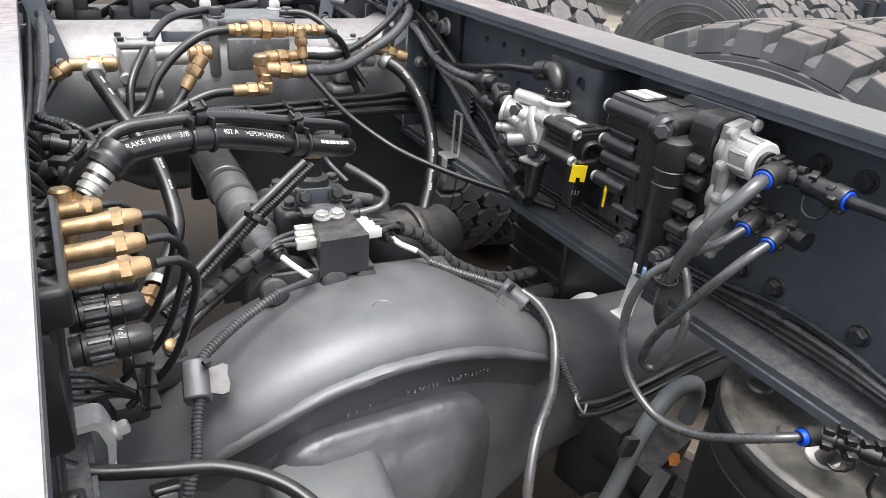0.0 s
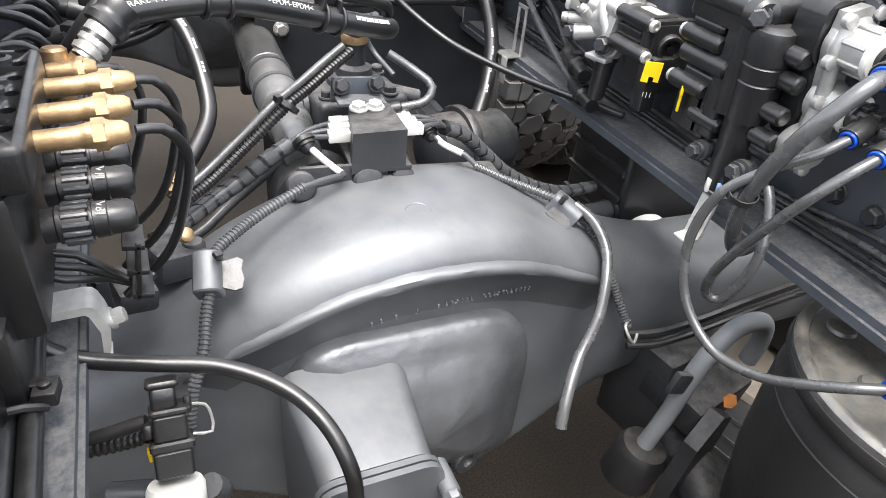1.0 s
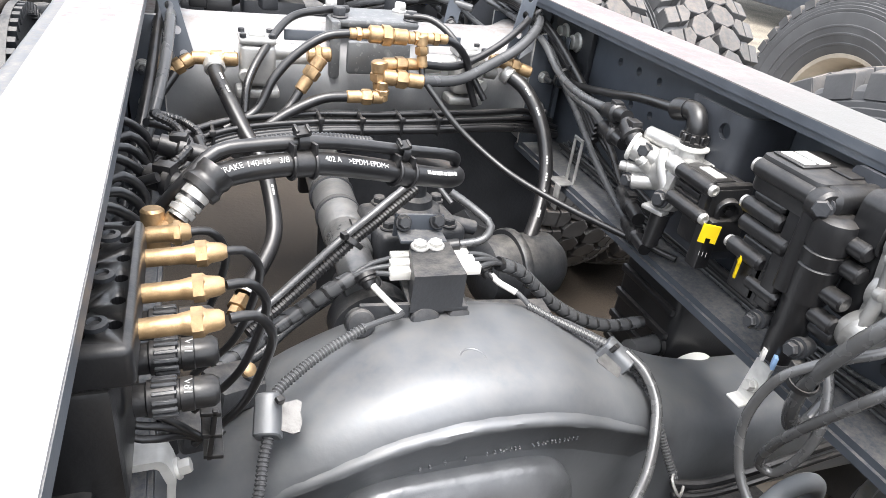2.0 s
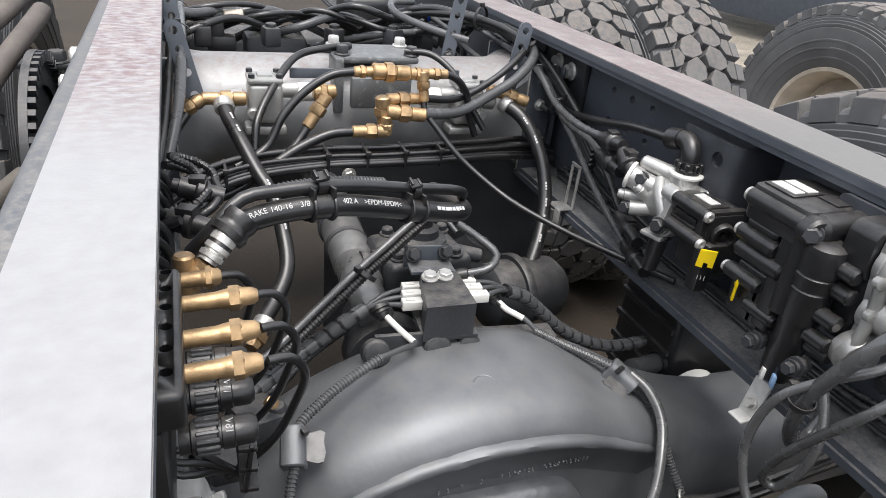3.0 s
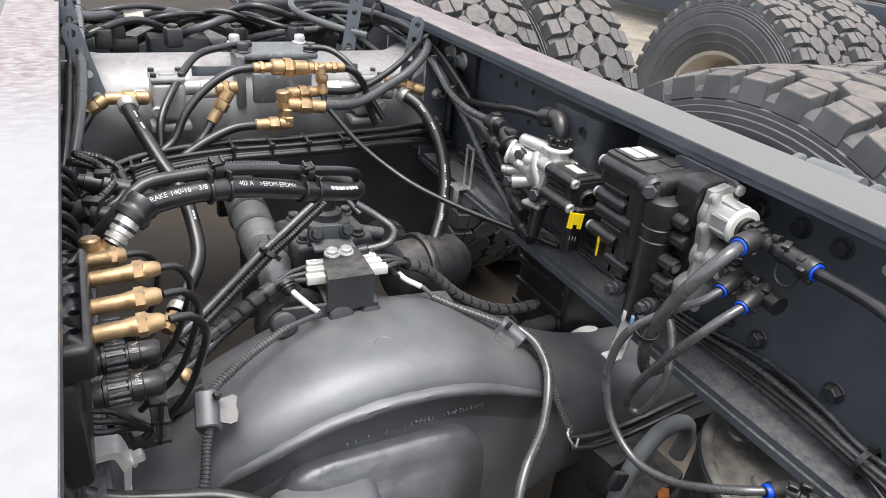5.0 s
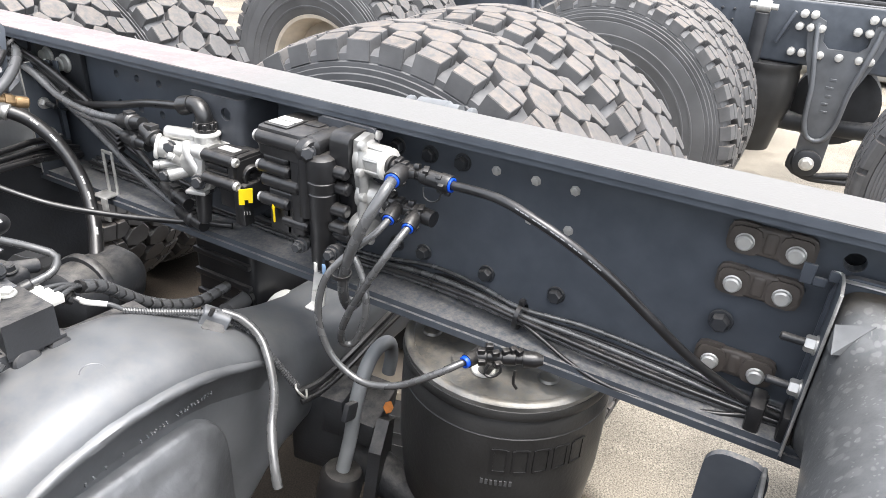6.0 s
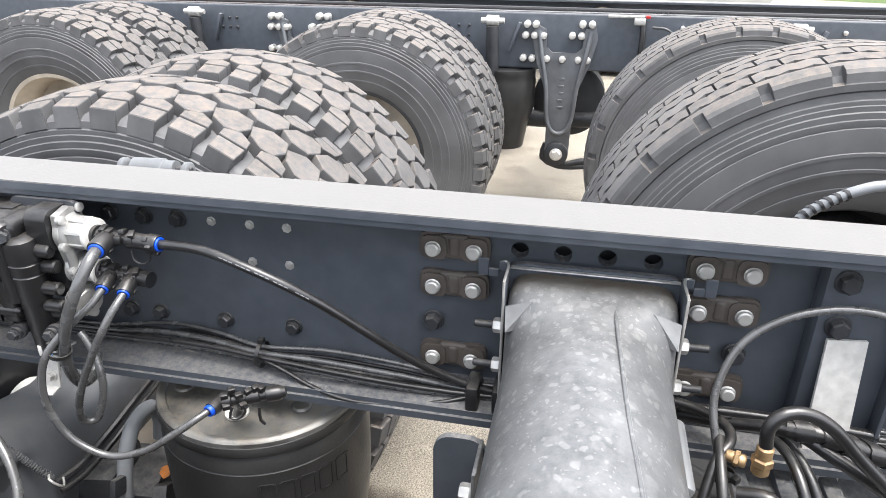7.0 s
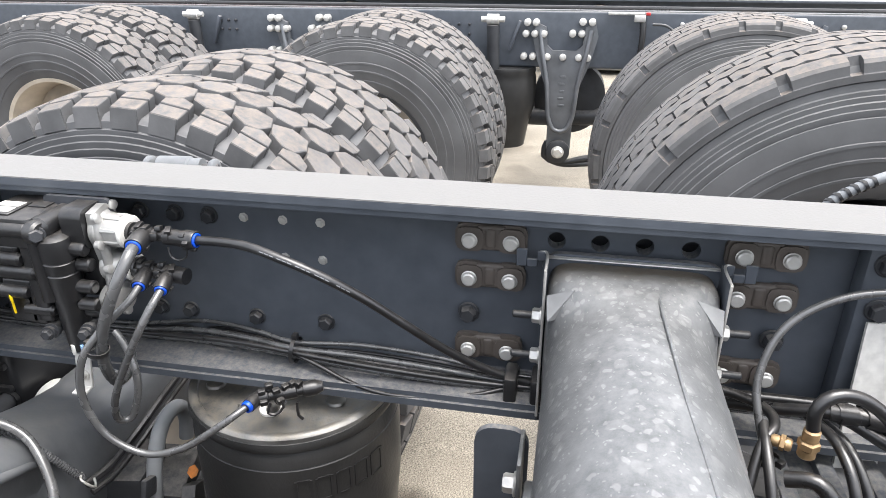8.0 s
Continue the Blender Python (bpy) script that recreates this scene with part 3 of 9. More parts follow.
# brown clamp plates with pale bolts
def clamp_plate(y, z, y2, label="brown cast clamp plate with two pale bolt heads"):
    c = thing("clamp_plate", (WEB, (y + y2) / 2, z), label, "clamp plate", "clamp plates on the rail")
    mid, half = (y + y2) / 2, abs(y - y2) / 2
    for yy in (y, y2):  # cut-cornered pads, stepped towards the bolt
        bm = B()
        plate(bm, rounded(0.041, 0.040, 0.011, 2), (WEB, yy, z), (0, -1, 0), (0, 0, 1), -0.009)
        plate(bm, rounded(0.037, 0.036, 0.010, 2), (WEB - 0.008, yy, z), (0, -1, 0), (0, 0, 1), -0.006)
        plate(bm, rounded(0.031, 0.030, 0.008, 2), (WEB - 0.0135, yy, z), (0, -1, 0), (0, 0, 1), -0.003)
        part("pad", bm, M_BROWN, c)
    bm = B()
    box(bm, (WEB - 0.0055, mid, z + 0.001), (0.011, half * 1.5, 0.032), (0, 0, 0), 0.004, 3)
    box(bm, (WEB - 0.0065, mid, z + 0.001), (0.013, half * 0.62, 0.027), (0, 0, 0), 0.005, 3)
    part("link", bm, M_BROWN, c)
    for yy in (y, y2):
        bm = B()
        turned(bm, (WEB - 0.0165, yy, z), (-1, 0, 0), [(0, 0.0094), (0.001, 0.0098), (0.002, 0.0086), (0.006, 0.0084), (0.0076, 0.0066)], 20)
        part("bolt_head", bm, M_BRIGHT, c, "pale round bolt head")
    return c


for out in ([(-0.236, 0.968), (-0.135, 0.968), (-0.135, 0.914), (-0.168, 0.905), (-0.168, 0.765), (-0.236, 0.765)], [(0.074, 0.972), (0.172, 0.972), (0.172, 0.765), (0.090, 0.765), (0.090, 0.918), (0.074, 0.918)]):
    bm = B()
    plate(bm, out, (WEB, 0, 0), (0, -1, 0), (0, 0, 1), -0.006)
    solo("clamp_backing", bm, M_RAIL, "dark blue-grey backing plate under the clamps", "plate", "clamp backing plates")
for (y, z, y2) in ((0.209, 0.939, 0.160), (0.209, 0.889, 0.160), (0.209, 0.788, 0.160), (-0.096, 0.943, -0.145), (-0.096, 0.891, -0.145), (-0.096, 0.788, -0.145)):
    clamp_plate(y, z, y2)
for y in (0.210, -0.145):
    bm = B()
    bolt(bm, (WEB - 0.007, y, 0.837), (-1, 0, 0), 0.0105, 0.011)
    part("bolt", bm, M_DARK, right_rail, "dark flanged bolt")


# ---- axle ----
AX_Y, AX_Z = 0.84, 0.53


def interp(x, table):
    """A smooth curve through the table's points."""
    n = len(table)
    for i in range(n - 1):
        (a, va), (b, vb) = table[i], table[i + 1]
        if x <= b:
            s0 = 0.0 if i == 0 else (vb - table[i - 1][1]) / (b - table[i - 1][0])
            s1 = 0.0 if i == n - 2 else (table[i + 2][1] - va) / (table[i + 2][0] - a)
            h, k = b - a, (x - a) / (b - a)
            return (2 * k**3 - 3 * k**2 + 1) * va + (k**3 - 2 * k**2 + k) * h * s0 + (3 * k**2 - 2 * k**3) * vb + (k**3 - k**2) * h * s1
    return table[-1][1]


def banjo_axle(y, label):
    axle = thing("drive_axle", (0, y, AX_Z), label, "drive axle", "drive axles")
    top = [(0, 0.213), (0.09, 0.203), (0.17, 0.172), (0.24, 0.135), (0.31, 0.105), (0.40, 0.085), (0.8, 0.080)]
    low = [(0, 0.190), (0.08, 0.182), (0.14, 0.150), (0.2, 0.118), (0.27, 0.096), (0.35, 0.088), (0.8, 0.085)]
    dep = [(0, 0.118), (0.16, 0.112), (0.26, 0.088), (0.36, 0.078), (0.8, 0.076)]
    rings = []
    for i in range(97):
        x = -0.76 + 1.52 * i / 96
        t, b, d = interp(abs(x), top), interp(abs(x), low), interp(abs(x), dep)
        ring = []
        for k in range(72):
            a = 2 * math.pi * k / 72
            c, s = math.cos(a), math.sin(a)
            z = (t if s > 0 else b) * math.copysign(abs(s) ** (0.66 if s > 0 else 0.8), s)
            out = d * abs(c) ** 0.50
            # below the shoulder the face behind the cover is set back
            sunk = max(0.0, min(1.0, (t - 0.040 - z) / 0.010)) * max(0.0, min(1.0, (0.27 - abs(x)) / 0.06))
            out -= sunk * max(0.0, out - 0.0870 * d / 0.118)
            ring.append((x, y + math.copysign(out, c), AX_Z + z))
        rings.append(ring)
    bm = B()
    ring_loft(bm, rings)
    part("housing", bm, M_AXLE, axle, "smooth grey painted banjo housing", 60)
    # raised rim that follows the housing's shoulder, and the domed rear cover inside it
    sec = ((0.070, 0.004), (0.096, 0.0030), (0.1005, 0.0022), (0.1038, 0.0), (0.1050, -0.0035), (0.1042, -0.0085), (0.1010, -0.0110), (0.0992, -0.0125), (0.0870, -0.056), (0.070, -0.062))
    rings = []
    for i in range(61):
        x = -0.268 + 0.536 * i / 60
        d, zr = interp(abs(x), dep) / 0.118, AX_Z + interp(abs(x), top) - 0.036 - 0.10 * max(0, abs(x) - 0.19)
        fade = min(1.0, (0.268 - abs(x)) / 0.03)
        ring = []
        for o, dz in sec:
            rough = 0.0013 * noise.noise(Vector((x * 70, o * 300, dz * 200)))
            ring.append((x, y - (0.080 + (o - 0.080) * (0.25 + 0.75 * fade)) * d - rough, zr + dz + rough))
        rings.append(ring)
    bm = B()
    ring_loft(bm, rings)
    part("weld_rim", bm, M_AXLE, axle, "rough cast ledge round the rear cover", 50)
    bm = B()
    rings = []
    for rr, depth in ((1.0, -0.030), (1.0, 0.002), (0.985, 0.007), (0.95, 0.011), (0.90, 0.015), (0.85, 0.0195), (0.80, 0.022), (0.72, 0.030), (0.65, 0.036), (0.57, 0.042), (0.50, 0.047), (0.36, 0.054), (0.20, 0.059), (0.02, 0.062)):
        ring = []
        for k in range(96):
            a = 2 * math.pi * k / 96
            c, q = math.cos(a), math.sin(a)
            px = -0.016 + 0.137 * rr * math.copysign(abs(c) ** 0.34, c)
            pz = 0.527 + 0.113 * rr * math.copysign(abs(q) ** 0.36, q) - 0.020 * (c * rr) ** 2 - 0.007 * c * rr
            lump = 0.0016 * noise.noise(Vector((px * 34, depth * 90, pz * 34))) + 0.0007 * noise.noise(Vector((px * 110, depth * 60, pz * 110)))
            ring.append((px, y - 0.096 - depth - lump * (rr < 0.97), pz + lump * 0.6))
        rings.append(ring)
    ring_loft(bm, rings)
    part("rear_cover", bm, M_COVER, axle, "lumpy cast rear cover", 60)
    return axle


axle = banjo_axle(AX_Y, "grey painted drive axle with a domed differential housing")
fwd_axle = banjo_axle(AX_Y + 1.37, "dark grey drive axle further along the truck")
bm = B()
hose(bm, [(-0.003 + 0.0135 * math.cos(radians(a)), 0.800 + 0.0145 * math.sin(radians(a)), 0.7409 - 0.0026 * max(0, -math.sin(radians(a))) + 0.0016 * max(0, math.sin(radians(a)))) for a in range(-70, 160, 14)], 0.0013, 8, 0.003)
part("casting_mark", bm, M_AXLE, axle, "round casting mark")
# through-shaft box on the cover
bm = B()
rings = []
for yy, x0, x1, zt, zb in ((0.74, -0.160, -0.036, 0.621, 0.42), (0.71, -0.158, -0.040, 0.6195, 0.42), (0.68, -0.156, -0.044, 0.618, 0.42), (0.630, -0.153, -0.049, 0.614, 0.43), (0.618, -0.153, -0.049, 0.611, 0.43)):
    w, h = x1 - x0, zt - zb
    rings.append([((x0 + x1) / 2 + u, yy, (zt + zb) / 2 + v) for u, v in rounded(w, h, 0.016)])
ring_loft(bm, rings)
part("shaft_box", bm, M_AXLE, axle)
bm = B()
for yy in (0.616, 0.608):
    plate(bm, rounded(0.114, 0.205, 0.02), (-0.1010, yy, 0.510), (1, 0, 0), (0, 0, 1), 0.006)
part("shaft_flange", bm, M_AXLE, axle)
bm = B()
turned(bm, (-0.1010, 0.61, 0.527), (0, -1, 0), [(0, 0.046), (0.03, 0.046), (0.032, 0.04), (0.07, 0.04), (0.072, 0.052), (0.085, 0.052)], 30)
part("output_flange", bm, M_AXLE, axle)
bm = B()
rod(bm, (-0.041, 0.626, 0.580), (-0.041, 0.590, 0.580), 0.009)
hexagon(bm, (-0.041, 0.591, 0.580), (0, -1, 0), 0.008, 0.008)
part("bolt", bm, M_AXLE, axle)
bm = B()
turned(bm, (0.031, 0.708, 0.466), (0.30, -0.9, 0.05), [(0, 0.019), (0.012, 0.019), (0.015, 0.017), (0.016, 0.012), (0.015, 0.008), (0.008, 0.007)], 24)
part("drain_plug", bm, M_DARK, axle)
# raised casting figures as plain bars
random.seed(5)
bm = B()
for i in range(34):
    x = -0.068 + 0.176 * i / 33
    if i in (1, 3, 4, 6, 7, 8, 10, 11, 12, 14, 21, 22):
        continue
    for part_of in range(2):
        w = 0.0012 + 0.0018 * random.random()
        dx, dz = random.uniform(-0.0012, 0.0012), (part_of - 0.5) * 0.0032
        box(bm, (x + dx, AX_Y - 0.0955 + 0.25 * x * x, AX_Z + 0.1320 + dz + 0.05 * x - 0.7 * x * x), (w, 0.0030, 0.0014 + 0.0016 * random.random()), (0, random.uniform(-20, 20), 0), 0.0005, 1)
tagged(part("casting_figure_band", bm, M_AXLE, axle, "raised casting figures"), kind="stuff")


# ---- wheels ----
def tread_block(bm, ang, u0, poly, r_base, r_top, crown, flare=0.8):
    """One tread block: outline of (arc metres, axial metres) on the tyre's round crown."""
    def at(s, u, r):
        a = ang + s / r_top
        return (u, (r - crown * (u / 0.15) ** 2) * math.cos(a), (r - crown * (u / 0.15) ** 2) * math.sin(a))
    cs = sum(p[0] for p in poly) / len(poly)
    cu = sum(p[1] for p in poly) / len(poly)
    rows = []
    for q, r in ((1.0, r_base), (0.955, r_top - 0.0035), (0.935, r_top - 0.0012), (0.885, r_top)):
        rows.append([bm.verts.new(at(cs + (s - cs) * q, u0 + cu + (u - cu) * q, r)) for s, u in poly])
    bm.faces.new(rows[-1])
    k = len(poly)
    for low, top in zip(rows, rows[1:]):
        for i in range(k):
            bm.faces.new((low[i], low[(i + 1) % k], top[(i + 1) % k], top[i]))


def rib_tread(bm, R, g, k):
    """Long ribs with narrow zigzag grooves, cross cuts, and square notches along both shoulders."""
    def at(a, u, r):
        rr = r - 0.014 * (u / 0.15) ** 2
        return bm.verts.new((u * k, rr * math.cos(a), rr * math.sin(a)))

    n, sub = 28, 6
    step = 2 * math.pi / (n * sub)
    for u0, u1, off, zig in ((-0.104, -0.068, 0.0, 0.0035), (-0.062, -0.023, 0.5, 0.004), (-0.017, 0.017, 0.2, 0.004), (0.023, 0.062, 0.7, 0.004), (0.068, 0.104, 0.35, 0.0035)):
        for i in range(n):
            rows = []
            for j in range(sub + 1):
                w = 0.06 if j == 0 else (-0.06 if j == sub else 0)
                a = (i * sub + j + off * sub + w * 2) * step
                z = zig * (1 if (j + i * sub) % 2 else -1)
                rows.append((at(a, u0 + z, g - 0.003), at(a, u0 + z + 0.001, R), at(a, u1 + z - 0.001, R), at(a, u1 + z, g - 0.003)))
            for p, q in zip(rows, rows[1:]):
                for c in range(3):
                    bm.faces.new((p[c], p[c + 1], q[c + 1], q[c]))
            bm.faces.new(rows[0])
            bm.faces.new(rows[-1][::-1])
    for s in (1, -1):
        rows = []
        for i in range(n):
            for f, notch in ((0.0, 1), (0.15, 1), (0.17, 0), (0.42, 0), (0.70, 0), (0.98, 0)):
                a = (i + f) * sub * step
                e = 0.130 if notch else 0.1405
                rows.append((at(a, s * 0.110, g - 0.003), at(a, s * 0.111, R), at(a, s * 0.124, R - 0.001), at(a, s * (e - 0.004), R - 0.004 - 0.010 * notch), at(a, s * e, R - 0.010 - 0.014 * notch), at(a, s * (e + 0.001), R - 0.026), at(a, s * 0.1425, R - 0.028), at(a, s * 0.1425, R - 0.040)))
        rows.append(rows[0])
        for p, q in zip(rows, rows[1:]):
            for c in range(7):
                bm.faces.new((p[c], p[c + 1], q[c + 1], q[c]))


def tyre(parent, x0, R=0.516, half=0.150, ribbed=False, seg=96, label=""):
    """A tyre about the x axis, its middle at x0 from the wheel's centre; its tread and rim are pieces of it."""
    o = ORIGIN[parent.name]
    g = R - (0.019 if ribbed else 0.025)
    prof = [(0.105, 0.248), (0.128, 0.274), (0.1350, 0.298), (0.1372, 0.2985), (0.1385, 0.3045), (0.1370, 0.306), (0.1450, 0.335), (0.1472, 0.3355), (0.1478, 0.3415), (0.1463, 0.343), (0.1490, 0.366), (0.1510, 0.3665), (0.1512, 0.3725), (0.1495, 0.374), (0.1505, 0.40), (0.1500, 0.416), (0.1478, 0.4175), (0.1485, 0.4190), (0.1490, 0.4300), (0.1462, 0.4315), (0.1468, 0.442), (0.1445, 0.444), (0.1450, 0.453), (0.1428, 0.4545), (0.143, 0.462), (0.140, 0.464), (0.139, 0.476), (0.136, 0.478), (0.134, min(0.494, g - 0.010)), (0.126, g - 0.006), (0.10, g - 0.002), (0.05, g), (0, g + 0.001)]
    prof = [(u * half / 0.15, r) for u, r in prof]
    prof = prof + [(-u, r) for u, r in prof[-2::-1]]
    bm = B()
    rings = []
    for i in range(seg):
        a = 2 * math.pi * i / seg
        rings.append([(o.x + x0 + u, o.y + r * math.cos(a), o.z + r * math.sin(a)) for u, r in prof])
    rows = [[bm.verts.new(p) for p in q] for q in rings]
    for i in range(seg):
        a, b = rows[i], rows[(i + 1) % seg]
        for j in range(len(prof) - 1):
            bm.faces.new((a[j], a[j + 1], b[j + 1], b[j]))
    body = part("tyre", bm, M_TYRE, parent, label, 30)
    bm = B()
    k = half / 0.15
    if not ribbed:
        n = 44
        pitch = 2 * math.pi * R / n
        for i in range(n):
            a = 2 * math.pi * i / n
            for s in (1, -1):
                off = 0 if s > 0 else math.pi / n
                p = pitch
                tread_block(bm, a + off, 0, [(-p * 0.40, s * 0.105 * k), (p * 0.36, s * 0.105 * k), (p * 0.36, s * 0.1395 * k), (-p * 0.37, s * 0.1395 * k)], g - 0.022, R + 0.004, 0.022)
                tread_block(bm, a + off, 0, [(-p * 0.46, s * 0.081 * k), (-p * 0.06, s * 0.066 * k), (p * 0.30, s * 0.080 * k), (p * 0.37, s * 0.1035 * k), (-p * 0.41, s * 0.1035 * k)], g - 0.006, R, 0.012)
                tread_block(bm, a + off + pitch / R * 0.45, 0, [(-p * 0.56, s * 0.026 * k), (-p * 0.12, s * 0.0015 * k), (p * 0.40, s * 0.006 * k), (p * 0.58, s * 0.042 * k), (p * 0.42, s * 0.074 * k), (p * 0.06, s * 0.078 * k), (-p * 0.36, s * 0.061 * k)], g - 0.002, R, 0.012)
                # shoulder buttress that runs down the side
                q = [bm.verts.new((s * u * k, r * math.cos(a + off + w / R), r * math.sin(a + off + w / R))) for u, r, w in ((0.1390, R - 0.016, -p * 0.34), (0.1390, R - 0.016, p * 0.31), (0.1430, R - 0.050, p * 0.34), (0.1430, R - 0.050, -p * 0.38), (0.118, R - 0.016, -p * 0.37), (0.118, R - 0.016, p * 0.34), (0.128, R - 0.056, p * 0.37), (0.128, R - 0.056, -p * 0.41))]
                for f in ((0, 1, 2, 3), (0, 3, 7, 4), (1, 5, 6, 2), (0, 4, 5, 1), (3, 2, 6, 7)):
                    bm.faces.new([q[j] for j in f])
    else:
        rib_tread(bm, R, g, k)
    bmesh.ops.translate(bm, verts=bm.verts, vec=(o.x + x0, o.y, o.z))
    part("tread", bm, M_TREAD, body, "blocky tread, dusty brown on top" if not ribbed else "ribbed tread with zigzag grooves", 20)
    return body


def rim(parent, x0, face, mat):
    """A steel disc wheel; face +1 or -1: the side the hollow disc opens to."""
    o = ORIGIN[parent.name]
    bm = B()
    prof = [(-0.118, 0.270), (-0.122, 0.264), (-0.118, 0.250), (-0.09, 0.243), (-0.03, 0.226), (0.03, 0.226), (0.09, 0.243), (0.118, 0.250), (0.122, 0.264), (0.118, 0.270), (0.112, 0.255), (0.03, 0.236), (-0.03, 0.236), (-0.112, 0.255)]
    rows = []
    for i in range(64):
        a = 2 * math.pi * i / 64
        rows.append([bm.verts.new((o.x + x0 + u, o.y + r * math.cos(a), o.z + r * math.sin(a))) for u, r in prof])
    for i in range(64):
        a, b = rows[i], rows[(i + 1) % 64]
        for j in range(len(prof)):
            bm.faces.new((a[j], a[(j + 1) % len(prof)], b[(j + 1) % len(prof)], b[j]))
    ring = part("rim", bm, mat, parent)
    bm = B()
    turned(bm, (o.x + x0 - face * 0.02, o.y, o.z), (-face, 0, 0), [(0, 0.228), (0.02, 0.218), (0.05, 0.20), (0.058, 0.14), (0.060, 0.02), (0.068, 0.02), (0.066, 0.14), (0.060, 0.205), (0.03, 0.222), (0.012, 0.228)], 48)
    disc = part("disc", bm, mat, ring)
    for i in range(10):
        a = 2 * math.pi * i / 10
        bm = B()
        hexagon(bm, (o.x + x0 - face * 0.06, o.y + 0.165 * math.cos(a), o.z + 0.165 * math.sin(a)), (face, 0, 0), 0.017, 0.03)
        part("wheel_nut", bm, M_DARK, ring)


def dual_wheel(at, label, rim_mat, side):
    w = thing("dual_wheel", at, label, "truck wheel", "twin truck wheels")
    for x in (-0.168, 0.168):
        tyre(w, x)
        rim(w, x, 1 if x > 0 else -1, rim_mat)
    bm = B()
    turned(bm, (at[0] - side * 0.19, at[1], at[2]), (side, 0, 0), [(0, 0.205), (0.15, 0.205), (0.16, 0.15), (0.30, 0.14), (0.32, 0.11), (0.36, 0.10)], 40)
    part("brake_drum", bm, M_DARK, w)
    return w


W_X, W_Z = 0.925, 0.512
dual = dual_wheel((W_X, AX_Y + 0.02, W_Z), "pair of new black truck tyres with blocky lug tread", M_RIM, 1)
for at, turn in (((W_X, AX_Y + 1.38, W_Z), 0.05), ((-W_X, AX_Y + 0.02, W_Z), 0.11), ((-W_X, AX_Y + 1.38, W_Z), 0.02), ((2.425, 0.91, W_Z - 0.045), 0.07), ((2.425, 2.27, W_Z - 0.045), 0.03), ((4.28, 0.91, W_Z - 0.045), 0.09), ((4.28, 2.27, W_Z - 0.045), 0.0)):
    flip = 180 if at[0] < 0 or 2 < at[0] < 3 else 0
    wheel = copy_thing(dual, pose(*at, math.degrees(turn), 0, flip))
    if 2 < at[0] < 3 and at[1] < 1:  # this one has dark painted rims
        for piece in [q for q in wheel.children_recursive if q.name.startswith("rim")]:
            piece.material_slots[0].link = "OBJECT"
            piece.material_slots[0].material = M_DARK


def single_wheel(at, label):
    w = thing("steered_wheel", at, label, "truck wheel", "single ribbed truck wheels")
    tyre(w, 0, 0.532, 0.165, True)
    rim(w, 0, -1, M_DARK)
    return w


single = single_wheel((1.075, -0.47, 0.565), "single black truck tyre with ribbed tread, on the lifted rear axle")
copy_thing(single, pose(2.29, -0.50, 0.485, 4, 0, 0))
copy_thing(single, pose(-1.075, -0.47, 0.565, 9, 0, 180))
t = thing("tag_axle", (0, -0.47, 0.50), "dark lifted tag axle beam", "axle", "tag axles")
bm = B()
hose(bm, [(-1.08, -0.47, 0.565), (-0.80, -0.47, 0.55), (-0.60, -0.47, 0.46), (0, -0.47, 0.44), (0.60, -0.47, 0.46), (0.80, -0.47, 0.55), (1.08, -0.47, 0.565)], 0.055, 14, 0.03)
part("beam", bm, M_DARK, t)
for s in (-1, 1):
    bm = B()
    turned(bm, (s * 0.93, -0.47, 0.565), (s, 0, 0), [(0, 0.18), (0.03, 0.20), (0.17, 0.20), (0.18, 0.12)], 32)
    part("drum", bm, M_DARK, t)

# ---- small kinds ----
def cable(name, pts, r, mat, label, category, group="", rib=0.0, seg=10, step=0.008, pitch=0.005):
    bm = B()
    hose(bm, pts, r, seg, step, rib, pitch)
    return solo(name, bm, mat, label, category, group, smooth=60 if not rib else 30)


def tie(p, d, r, mat=None):
    """A cable tie round a bundle at p that runs along d."""
    d = Vector(d).normalized()
    u, v, _ = frame_of(d)
    t = thing("cable_tie", p, "black plastic cable tie round a bundle of hoses", "cable tie", "cable ties")
    bm = B()
    turned(bm, Vector(p) - d * 0.0028, d, [(0, r + 0.0004), (0, r + 0.0016), (0.0056, r + 0.0016), (0.0056, r + 0.0004)], 16, cap=False)
    part("strap", bm, mat or M_PLASTIC, t)
    bm = B()
    q = Vector(p) + (Vector((0, 0, 1)) - d * d.z).normalized() * (r + 0.004)
    box(bm, q, (0.007, 0.009, 0.007), (0, 0, math.degrees(math.atan2(d.y, d.x))), 0.001)
    part("buckle", bm, mat or M_PLASTIC, t)


